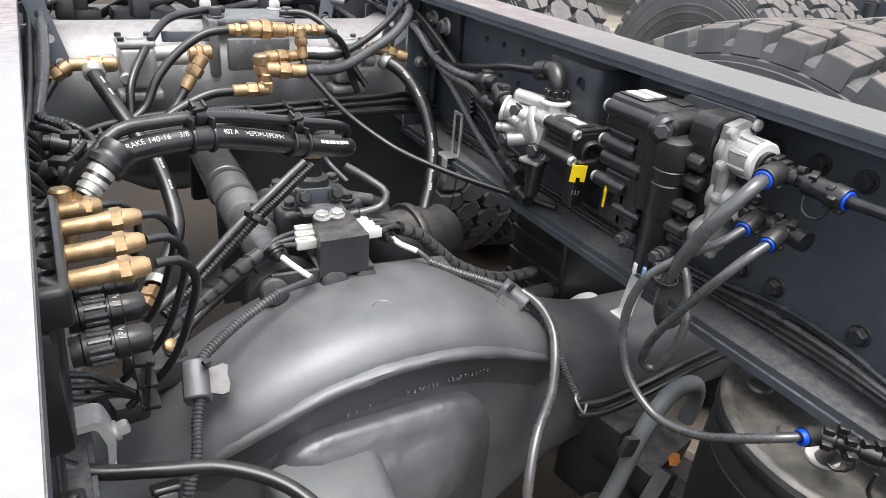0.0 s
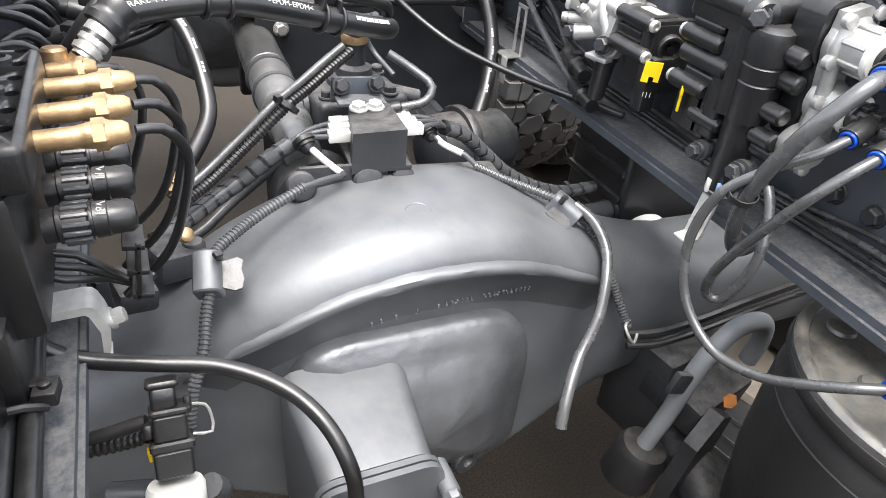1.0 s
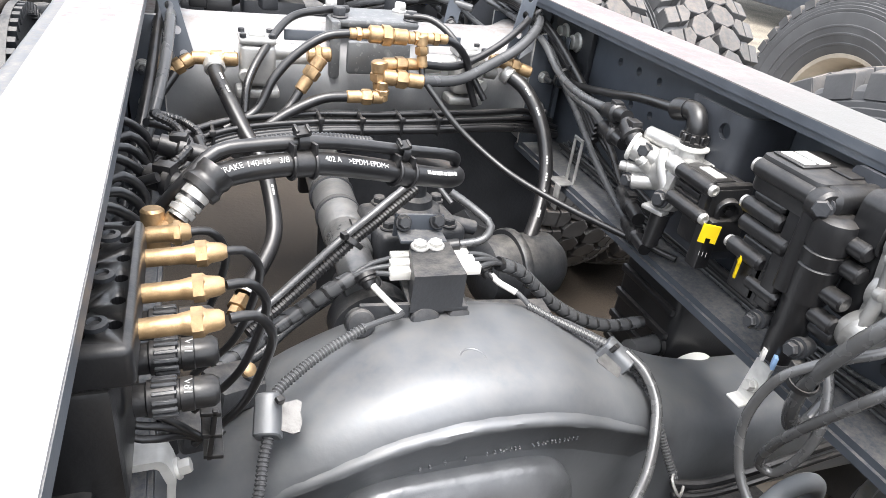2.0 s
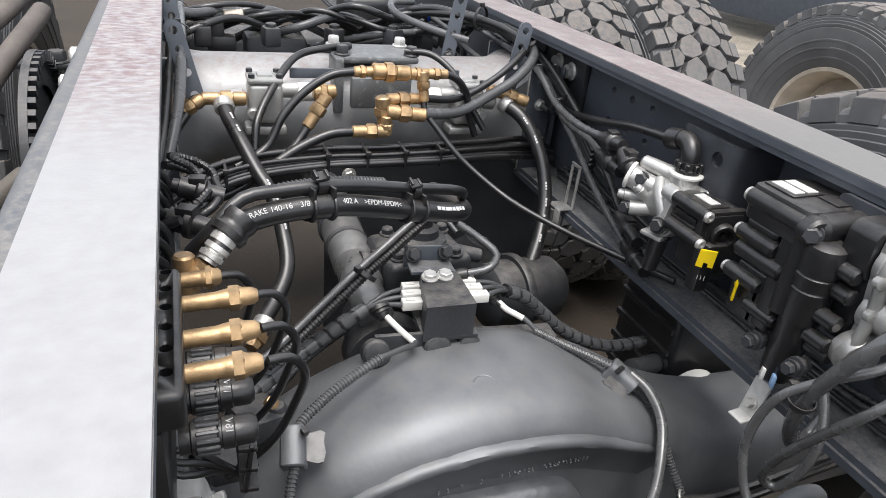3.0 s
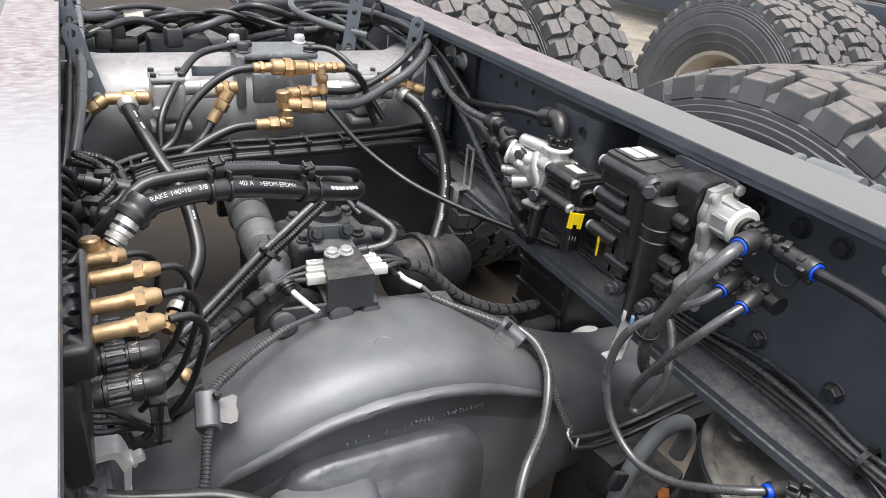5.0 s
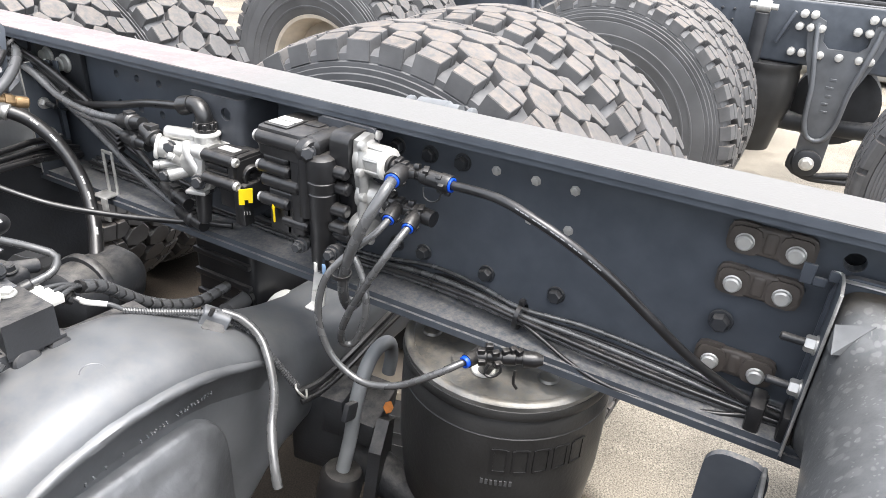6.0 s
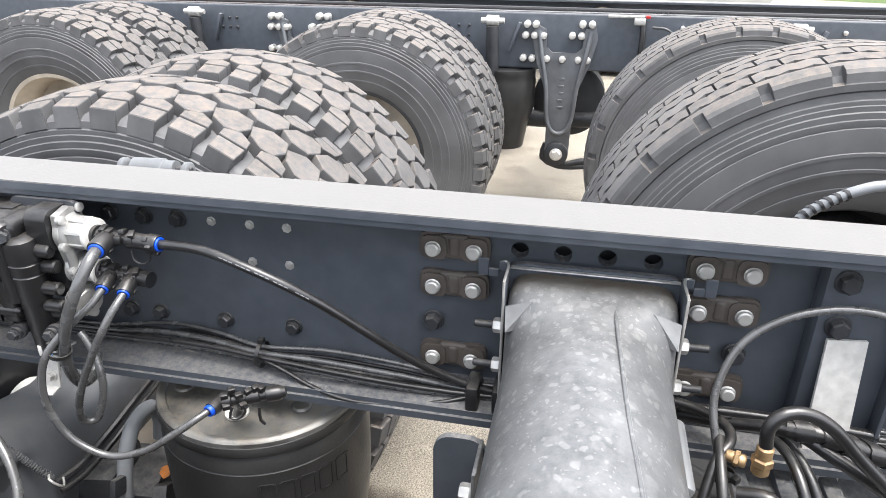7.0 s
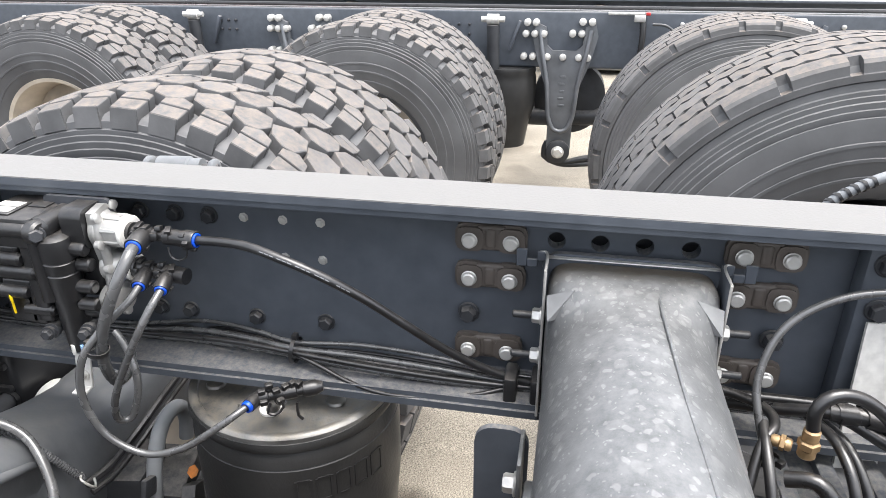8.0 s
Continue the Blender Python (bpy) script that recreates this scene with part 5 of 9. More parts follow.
valve_rear()
push_fitting((0.250, 0.574, 0.948), (-0.93, -0.16, -0.10), 0.036, 0.0112)
push_fitting((0.279, 0.513, 0.949), (-0.10, -1, 0.0), 0.024, 0.0108)
push_fitting((0.250, 0.578, 0.898), (-0.88, -0.18, -0.26), 0.032, 0.0090)
push_fitting((0.250, 0.551, 0.895), (-0.88, -0.18, -0.26), 0.032, 0.0090)

HOSES = "air hoses on the rail"
P1 = [(0.250, 0.574, 0.948), (0.236, 0.571, 0.945), (0.216, 0.577, 0.922), (0.207, 0.592, 0.886), (0.209, 0.611, 0.838), (0.220, 0.621, 0.796), (0.238, 0.626, 0.768), (0.262, 0.630, 0.764), (0.280, 0.634, 0.782)]
h = cable("air_hose", P1, 0.0068, M_LINE, "thick black air hose curving down from a blue collar", "air hose", HOSES, step=0.005, seg=14)
bars_on_hose(P1, 0.0068, (0.62, 0.69, 0.76), h, (-1, -0.3, 0.2), (0.003, 0.0012), M_PIPE)
cable("air_hose", [(0.250, 0.578, 0.898), (0.234, 0.582, 0.888), (0.208, 0.606, 0.861), (0.191, 0.622, 0.836), (0.184, 0.630, 0.800), (0.185, 0.629, 0.76), (0.187, 0.611, 0.724), (0.192, 0.572, 0.702), (0.199, 0.528, 0.711), (0.207, 0.492, 0.734), (0.220, 0.468, 0.750), (0.240, 0.455, 0.755)], 0.0045, M_LINE, "grey-black air hose in a wide hanging loop", "air hose", HOSES, step=0.005, seg=12)
P3 = [(0.250, 0.551, 0.895), (0.234, 0.553, 0.886), (0.217, 0.564, 0.860), (0.214, 0.585, 0.822), (0.216, 0.607, 0.782), (0.222, 0.626, 0.740), (0.232, 0.632, 0.712), (0.240, 0.624, 0.709), (0.247, 0.612, 0.738), (0.252, 0.610, 0.775), (0.264, 0.628, 0.808), (0.268, 0.640, 0.82)]
h = cable("air_hose", P3, 0.0047, M_LINE, "grey-black printed air hose in a narrow loop", "air hose", HOSES, step=0.005, seg=12)
bars_on_hose(P3, 0.0047, (0.40, 0.45, 0.50), h, (-1, -0.4, 0.2), (0.003, 0.0010), M_PIPE)
P2 = [(0.279, 0.513, 0.949), (0.272, 0.482, 0.953), (0.258, 0.440, 0.957), (0.250, 0.400, 0.950), (0.252, 0.361, 0.934), (0.268, 0.318, 0.902), (0.288, 0.276, 0.861), (0.310, 0.230, 0.816), (0.325, 0.183, 0.784), (0.333, 0.125, 0.764), (0.34, 0.05, 0.762)]
h = cable("air_hose", P2, 0.0054, M_HOSE, "black air hose slanting down along the rail to the crossmember", "air hose", HOSES, step=0.006, seg=12)
bars_on_hose(P2, 0.0054, (0.2, 0.24, 0.28, 0.32, 0.36), h, (-1, -0.2, 0.35), (0.005, 0.0010), M_GREYPIPE)
tie((0.203, 0.612, 0.838), (0.1, 0.3, -1), 0.0115)

# bundle of lines on the lower flange
FLANGE = "air lines on the lower flange"
for row, (dx, dz, dy, r) in enumerate(((0, 0, 0, 0.0038), (0.010, 0.002, 0, 0.0038), (0.019, -0.002, 0, 0.0034), (0.004, -0.008, 0, 0.0034), (0.014, -0.008, 0, 0.003), (0.024, 0.006, 0, 0.003), (0.028, -0.006, 0, 0.003))):
    w = 0.8 + 0.6 * random.random()
    pts = [(0.350 + dx * 0.6, 1.30, 0.770 + dz), (0.350 + dx * 0.6, 0.95, 0.766 + dz * 0.8), (0.348 + dx * 0.6, 0.685, 0.766 + dz * 0.8), (0.340 + dx * w, 0.584, 0.774 + dz), (0.330 + dx, 0.498, 0.779 + dz), (0.325 + dx * 0.7, 0.439, 0.777 + dz * 0.8), (0.320 + dx * w, 0.352, 0.773 + dz * w), (0.320 + dx * w, 0.248, 0.767 + dz * w), (0.328 + dx * 0.7, 0.153, 0.760 + dz * 0.8), (0.335 + dx * 0.6, 0.05, 0.760 + dz), (0.335 + dx * 0.6, -0.4, 0.762 + dz)]
    cable("air_line", pts, r, M_LINE if row % 2 else M_HOSE, "thin black air line lying along the rail's lower flange", "air line", FLANGE, seg=8)
cable("air_line", [(0.325, 0.430, 0.775), (0.318, 0.395, 0.765), (0.308, 0.350, 0.752), (0.303, 0.303, 0.745), (0.308, 0.246, 0.744), (0.315, 0.189, 0.752), (0.328, 0.150, 0.757), (0.34, 0.06, 0.760)], 0.003, M_HOSE, "thin black air line sagging below its bundle", "air line", FLANGE, seg=8)
for y in (0.432, 0.145):
    tie((0.333, y, 0.776 if y > 0.3 else 0.760), (0.03, 1, 0.05), 0.0165)
for y in (0.150, 0.118):
    bm = B()
    box(bm, (0.325, y, 0.766), (0.04, 0.016, 0.038), (0, 0, 0), 0.004)
    solo("line_clip", bm, M_PLASTIC, "black plastic clip holding air lines to the flange", "clip", "line clips")

# zinc brackets on the flange lips
def lip_bracket(x, y, label):
    t = thing("lip_bracket", (x, y, 0.752), label, "bracket", "zinc brackets on the flanges")
    bm = B()
    box(bm, (x + 0.014, y, 0.7745), (0.038, 0.022, 0.004), (0, 12, 0), 0.0012)
    box(bm, (x - 0.007, y, 0.749), (0.004, 0.022, 0.046), (0, 10, 0), 0.0012)
    box(bm, (x - 0.018, y, 0.7265), (0.018, 0.020, 0.003), (0, -8, 0), 0.001)
    part("plate", bm, M_PLATED, t)
    bm = B()
    bolt(bm, (x - 0.009, y - 0.001, 0.744), (-0.97, 0, 0.2), 0.0062, 0.007)
    part("bolt", bm, M_BRIGHT, t)
    return t


lip_bracket(0.280, 0.704, "bent zinc bracket with a bolt on the rail's lower flange")
t = thing("lip_bracket", (-0.306, 0.707, 0.752), "thick bent zinc bracket with a bolt on the lower flange", "bracket", "zinc brackets on the flanges")
bm = B()
# one bent strip: flat over the lip, a rounded bend, then a leg that leans inwards
strip = [(-0.324, 0.7715), (-0.296, 0.7725), (-0.2915, 0.7712), (-0.2885, 0.7675), (-0.2855, 0.758), (-0.2835, 0.748), (-0.2855, 0.733), (-0.2890, 0.722)]
thick = [(-0.324, 0.7645), (-0.298, 0.7655), (-0.2965, 0.7650), (-0.2945, 0.7630), (-0.2925, 0.756), (-0.2900, 0.747), (-0.2910, 0.733), (-0.2925, 0.722)]
ring_loft(bm, [[(x, y, z) for x, z in strip + thick[::-1]] for y in (0.695, 0.6965, 0.7185, 0.720)])
part("strip", bm, M_PLATED, t)
bm = B()
bolt(bm, (-0.2835, 0.7075, 0.7490), (0.96, 0, 0.25), 0.0068, 0.008)
part("bolt", bm, M_BRIGHT, t)
bm = B()
box(bm, (-0.2885, 0.703, 0.720), (0.0035, 0.014, 0.012), (0, 12, 0), 0.001)
part("foot", bm, M_BRIGHT, t)
t = thing("slotted_clip", (0.30, 1.185, 0.71), "slotted zinc clip straddling the rail's lower flange", "bracket")
bm = B()
box(bm, (0.298, 1.190, 0.752), (0.028, 0.036, 0.003), (0, 0, 0), 0.001)
box(bm, (0.285, 1.176, 0.732), (0.003, 0.016, 0.042), (0, 0, 0), 0.001)
for dy in (-0.011, 0.011):
    box(bm, (0.310, 1.184 + dy, 0.790), (0.003, 0.006, 0.075), (0, 0, 0), 0.001)
box(bm, (0.310, 1.184, 0.826), (0.003, 0.028, 0.006), (0, 0, 0), 0.001)
part("strip", bm, M_ZINC, t)

# lines that come from the front to the valves
VL = "air lines to the valves"
for pts, r, m in (
    ([(0.30, 1.60, 0.955), (0.30, 1.349, 0.940), (0.30, 1.274, 0.907), (0.280, 1.162, 0.905), (0.270, 1.085, 0.913), (0.262, 1.045, 0.921)], 0.0058, M_PIPE),
    ([(0.335, 1.42, 0.925), (0.330, 1.274, 0.892), (0.316, 1.149, 0.912), (0.302, 1.051, 0.936), (0.292, 0.962, 0.951)], 0.0060, M_HOSE),
    ([(0.33, 1.60, 0.945), (0.330, 1.374, 0.909), (0.330, 1.262, 0.861), (0.320, 1.141, 0.807), (0.310, 1.045, 0.777), (0.300, 1.00, 0.772)], 0.0055, M_PIPE),
    ([(0.345, 1.60, 0.94), (0.340, 1.409, 0.920), (0.340, 1.274, 0.872), (0.336, 1.149, 0.838), (0.315, 1.06, 0.808), (0.302, 1.02, 0.805)], 0.0055, M_HOSE),
    ([(0.315, 1.60, 0.96), (0.318, 1.36, 0.93), (0.31, 1.25, 0.885), (0.295, 1.14, 0.885), (0.27, 1.065, 0.888)], 0.0052, M_PIPE),
    ([(0.35, 1.35, 0.90), (0.345, 1.22, 0.845), (0.345, 1.10, 0.805), (0.348, 0.98, 0.785), (0.350, 0.88, 0.776), (0.35, 0.78, 0.774)], 0.005, M_HOSE),
    ([(0.352, 1.33, 0.88), (0.35, 1.18, 0.80), (0.352, 1.02, 0.775), (0.352, 0.90, 0.770), (0.352, 0.74, 0.770)], 0.0045, M_HOSE),
    ([(0.065, 1.262, 0.915), (0.066, 1.257, 0.898), (0.084, 1.240, 0.872), (0.106, 1.220, 0.845), (0.130, 1.200, 0.822), (0.170, 1.160, 0.793), (0.191, 1.130, 0.783), (0.235, 1.07, 0.770), (0.280, 1.0, 0.764), (0.325, 0.92, 0.762)], 0.0048, M_HOSE),
):
    cable("air_line", pts, r, m, "black air line running to the valves on the rail", "air line", VL, seg=10)
connector((0.268, 1.075, 0.913), (0.256, 1.005, 0.925), 0.0105)
connector((0.272, 1.075, 0.889), (0.256, 0.998, 0.893), 0.0105)
connector((0.306, 1.045, 0.805), (0.285, 0.965, 0.800), 0.0105)
connector((0.304, 1.015, 0.772), (0.284, 0.935, 0.772), 0.0105)
connector((0.252, 1.000, 0.922), (0.250, 0.962, 0.903), 0.0115)
tie((0.322, 1.285, 0.893), (0, 1, 0.4), 0.018)

# ---- air bellows ----
def air_bellows(x, y):
    t = thing("air_bellows", (x, y, 0.30), "black rubber air spring bellows with a dusty steel top plate", "air spring", "air springs")
    bm = B()
    turned(bm, (x, y, 0.30), (0, 0, 1), [(0, 0.10), (0.10, 0.105), (0.13, 0.12), (0.16, 0.138), (0.24, 0.146), (0.32, 0.147), (0.350, 0.146), (0.3515, 0.1445), (0.353, 0.146), (0.372, 0.1435), (0.376, 0.1405), (0.379, 0.1455), (0.387, 0.1475), (0.393, 0.1455), (0.396, 0.138)], 64)
    body = part("rubber_sleeve", bm, M_BELLOW, t)
    bm = B()
    turned(bm, (x, y, 0.690), (0, 0, 1), [(0, 0.134), (0.009, 0.132), (0.010, 0.11), (0.013, 0.095), (0.0135, 0.06), (0.011, 0.05), (0.011, 0.02)], 64)
    part("top_plate", bm, M_PLATE, t, "dusty steel top plate")
    bm = B()
    turned(bm, (x, y, 0.689), (0, 0, 1), [(0, 0.139), (0.003, 0.1445), (0.011, 0.1450), (0.0145, 0.142), (0.0155, 0.138), (0.0135, 0.133), (0.008, 0.131)], 64)
    part("rolled_rim", bm, M_PLATE, t, "bare steel rolled rim")
    for dx, dy in ((-0.085, 0.03), (-0.055, -0.08), (-0.05, 0.095)):
        bm = B()
        turned(bm, (x + dx, y + dy, 0.702), (0, 0, 1), [(0, 0.013), (0.001, 0.014), (0.004, 0.012), (0.006, 0.006)], 18)
        part("stud", bm, M_PLATE, t)
    # moulded brand shape and figures on the sleeve, as plain raised bars
    bm = B()
    for i in range(5):  # plain outlined blocks where the maker's mark stands
        a0 = radians(200 + i * 10.5)
        for k in range(7):
            a = a0 + radians(1.25) * k
            for dz in (-0.018, 0.018) if 0 < k < 6 else (0.0,):
                box(bm, (x + 0.1470 * math.cos(a), y + 0.1470 * math.sin(a), 0.615 + dz), (0.0018, 0.0036, 0.003 if dz else 0.036), (0, 0, math.degrees(a)), 0.0, 1)
    tagged(part("moulded_shape", bm, M_RELIEF, body), kind="stuff")
    bm = B()
    for i in range(7):
        a = radians(196 + i * 2.4)
        box(bm, (x + 0.1475 * math.cos(a), y + 0.1475 * math.sin(a), 0.578), (0.0012, 0.0035, 0.008), (0, 0, math.degrees(a)), 0.0, 1)
    tagged(part("moulded_mark", bm, M_PIPE, body), kind="stuff")
    return t


air_bellows(0.385, 0.462)
t = thing("push_tee", (0.27, 0.43, 0.705), "black push-in tee with a blue collar on the bellows plate", "air fitting", "push-in air fittings")
A, D = Vector((0.238, 0.455, 0.755)), Vector((0.34, -0.92, 0.10)).normalized()
bm = B()
turned(bm, A, (0.85, -0.25, 0.05), [(0, 0.0072), (0, 0.0086), (0.010, 0.0092), (0.012, 0.0080), (0.022, 0.0080)], 22)
turned(bm, A + D * 0.006 + Vector((0.014, 0, 0)), D, [(0, 0.0090), (0.012, 0.0090), (0.013, 0.0065), (0.030, 0.0065), (0.031, 0.0088), (0.046, 0.0088), (0.047, 0.0070), (0.054, 0.0070), (0.055, 0.0098), (0.070, 0.0098), (0.073, 0.0080), (0.078, 0.0060)], 22)
hose(bm, [(0.262, 0.425, 0.752), (0.276, 0.438, 0.738), (0.296, 0.457, 0.703)], 0.0085, 14)
part("body", bm, M_PLASTIC, t)
for k, dz, dx in ((0.012, 0.010, 0.010), (0.020, 0.015, 0.013), (0.030, 0.009, 0.008), (0.040, 0.010, 0.012), (0.048, 0.012, 0.014), (0.056, 0.011, 0.012), (0.036, -0.004, 0.004), (0.016, -0.002, 0.004)):
    bm = B()
    box(bm, A + D * k + Vector((dx, 0, dz)), (0.009, 0.007, 0.007), (10, 0, -70 + 900 * k), 0.001)
    part("latch", bm, M_PLASTIC, t)
bm = B()
hose(bm, [A + D * 0.030 + Vector((-0.008, 0, 0.004)), A + D * 0.026 + Vector((-0.009, 0, -0.010)), A + D * 0.034 + Vector((-0.009, 0, -0.014)), A + D * 0.044 + Vector((-0.008, 0, -0.006)), A + D * 0.042 + Vector((-0.007, 0, 0.004))], 0.0018, 8)
hose(bm, [A + D * 0.060 + Vector((-0.006, 0, -0.004)), A + D * 0.060 + Vector((-0.007, 0, -0.022)), A + D * 0.064 + Vector((-0.006, 0, -0.030))], 0.0020, 8)
part("clip_wire", bm, M_PLASTIC, t)
bm = B()
turned(bm, A, (-0.85, 0.25, -0.05), [(0, 0.0074), (0.004, 0.0074), (0.0052, 0.0066), (0.0052, 0.0050), (0.003, 0.0046)], 24)
part("collar", bm, M_BLUE, t, "bright blue release collar")
bm = B()
turned(bm, (0.297, 0.458, 0.703), (0, 0, 1), [(0, 0.0155), (0.003, 0.0155), (0.004, 0.011)], 20)
part("washer", bm, M_WHITE, t, "white washer")

# spring beam under the bellows, and the stiff brackets round the arm
bm = B()
hose(bm, [(0.375, 0.30, 0.27), (0.375, 0.50, 0.285), (0.375, 0.70, 0.36), (0.375, 0.86, 0.415), (0.375, 1.10, 0.43)], 0.034, 12)
solo("spring_beam", bm, M_DARK, "dark steel spring beam under the air bellows", "spring beam", "spring beams")
bm = B()
plate(bm, [(0, 0), (0.0, 0.20), (0.05, 0.24), (0.12, 0.20), (0.16, 0.02), (0.12, -0.05)], (0.31, 0.665, 0.25), (0.7, 0.25, 0), (0, -0.1, 1), 0.02)
axle_bracket = thing("axle_bracket", (0.35, 0.72, 0.25), "dark grey cast bracket below the axle arm", "bracket")
part("web", bm, M_DARK, axle_bracket)
bm = B()
box(bm, (0.385, 0.715, 0.455), (0.12, 0.09, 0.05), (8, 0, 14), 0.006)
part("ledge", bm, M_DARK, axle_bracket)
bm = B()
box(bm, (0.365, 0.765, 0.43), (0.10, 0.10, 0.16), (0, 0, 10), 0.008)
part("boss", bm, M_DARK, axle_bracket)
bm = B()
plate(bm, [(0, 0), (0.010, 0.009), (0.022, 0.008), (0.030, 0.0), (0.020, -0.008), (0.008, -0.007)], (0.365, 0.650, 0.486), (0.9, 0.3, 0.1), (-0.2, 0.9, 0.3), 0.0008)
solo("dry_leaf", bm, material("dry_leaf", (0.45, 0.16, 0.03), 0.7, vary=0.3, scale=80), "small dry orange leaf lying on a bracket", "leaf")
PIPE = [(0.292, 0.683, 0.405), (0.304, 0.676, 0.47), (0.311, 0.672, 0.525), (0.325, 0.670, 0.570), (0.352, 0.672, 0.598), (0.388, 0.676, 0.600), (0.415, 0.680, 0.585), (0.425, 0.682, 0.555), (0.42, 0.684, 0.52)]
cable("breather_pipe", PIPE, 0.0115, M_GREYPIPE, "thick grey pipe bent over beside the axle arm", "pipe", seg=18)
t = thing("pipe_socket", (0.29, 0.684, 0.34), "black rubber socket holding a grey pipe", "pipe socket")
bm = B()
turned(bm, (0.283, 0.688, 0.345), (0.1, -0.06, 0.6), [(0, 0.036), (0.05, 0.036), (0.062, 0.030), (0.064, 0.018)], 26)
part("sleeve", bm, M_PLASTIC, t)
bm = B()
box(bm, (0.293, 0.668, 0.535), (0.028, 0.01, 0.03), (0, 20, 0), 0.003)
part("strap", bm, M_DARK, t)

# ---- things on the axle ----
def conduit_clamp(p, along, side, label):
    """A bent saddle over a conduit that runs along; its welded tab points to side."""
    t = thing("conduit_clamp", p, label, "clamp", "conduit clamps on the axle")
    p = Vector(p)
    w = Vector(along).normalized()
    u = Vector(side)
    u = (u - w * u.dot(w)).normalized()
    n = u.cross(w)
    n = n if n.z > 0 else -n
    bm = B()
    sec = [(-0.0115, -0.016), (-0.0125, 0.002), (-0.0105, 0.0075), (-0.006, 0.0100), (0.004, 0.0100), (0.009, 0.0075), (0.0112, 0.003), (0.0118, -0.016)]
    ring_loft(bm, [[p + u * (a * q) + n * (b * q) + w * e for a, b in sec] for e, q in ((-0.0190, 0.86), (-0.0175, 1.0), (0.0175, 1.0), (0.0190, 0.86))])
    part("saddle", bm, M_AXLE, t)
    bm = B()
    out = [(0.0, -0.012), (0.014, -0.0155), (0.0185, -0.013), (0.017, -0.004), (0.019, 0.005), (0.017, 0.014), (0.011, 0.0155), (0.0, 0.012)]
    plate(bm, out, p + u * 0.0105 - n * 0.0060, u - n * 0.12, w, 0.0045)
    part("tab", bm, M_TAB, t, "pale welded tab")
    bm = B()
    q = p + u * 0.012 + n * 0.006 - w * 0.010
    rod(bm, q, q + n * 0.010, 0.0032)
    box(bm, q + n * 0.010, (0.008, 0.006, 0.005), (20, 10, 30), 0.001)
    part("tie_end", bm, M_PLASTIC, t)


conduit_clamp((-0.209, 0.774, 0.727), (-0.13, -0.80, -0.52), (1, -0.1, 0.15), "grey steel clamp with a welded tab holding a ribbed conduit")
conduit_clamp((0.186, 0.814, 0.708), (0.55, -0.62, -0.42), (-0.8, -0.6, 0.0), "grey steel clamp with a pale tab holding a conduit and pipe")
CON = "ribbed conduits on the axle"
cable("conduit", [(-0.105, 0.850, 0.757), (-0.153, 0.830, 0.744), (-0.180, 0.812, 0.738), (-0.200, 0.795, 0.732), (-0.206, 0.770, 0.724), (-0.216, 0.745, 0.705), (-0.223, 0.720, 0.688), (-0.237, 0.700, 0.661), (-0.246, 0.68, 0.625)], 0.0055, M_PIPE, "dark grey ribbed conduit over the axle housing", "conduit", CON, rib=0.0012, pitch=0.0038)
cable("conduit", [(0.105, 0.895, 0.730), (0.133, 0.870, 0.722), (0.166, 0.838, 0.716), (0.185, 0.815, 0.712), (0.209, 0.802, 0.690), (0.226, 0.775, 0.655), (0.238, 0.748, 0.613), (0.247, 0.728, 0.583)], 0.0055, M_PIPE, "dark grey ribbed conduit over the axle housing", "conduit", CON, rib=0.0012, pitch=0.0038)
cable("sensor_pipe", [(-0.084, 0.917, 0.7645), (-0.076, 0.901, 0.7600), (-0.068, 0.886, 0.7560), (-0.060, 0.870, 0.7535), (-0.077, 0.862, 0.7555), (-0.110, 0.848, 0.757)], 0.0034, M_PIPE, "grey sensor lead with a white section", "sensor lead", "sensor leads")
cable("sensor_pipe", [(0.066, 0.938, 0.7535), (0.076, 0.924, 0.7470), (0.085, 0.915, 0.7440), (0.095, 0.905, 0.7410), (0.108, 0.893, 0.729)], 0.0034, M_PIPE, "grey sensor lead with a white section", "sensor lead", "sensor leads")
for pts in ([(-0.082, 0.913, 0.7635), (-0.076, 0.901, 0.7600), (-0.068, 0.886, 0.7560), (-0.061, 0.873, 0.7535)], [(0.070, 0.934, 0.7515), (0.076, 0.924, 0.7470), (0.085, 0.915, 0.7440), (0.093, 0.907, 0.7415)]):
    bm = B()
    hose(bm, pts, 0.0038, 14, 0.004)
    solo("lead_sleeve", bm, M_WHITE, "white sleeve on a grey sensor lead", "sleeve", "lead sleeves")
PR = [(0.195, 0.812, 0.712), (0.208, 0.790, 0.702), (0.212, 0.762, 0.682), (0.200, 0.735, 0.660), (0.171, 0.700, 0.640), (0.128, 0.666, 0.620), (0.102, 0.638, 0.588), (0.097, 0.630, 0.572)]
cable("vent_pipe", PR, 0.0062, M_LINE, "grey plastic vent pipe hanging over the axle cover", "pipe", seg=14)
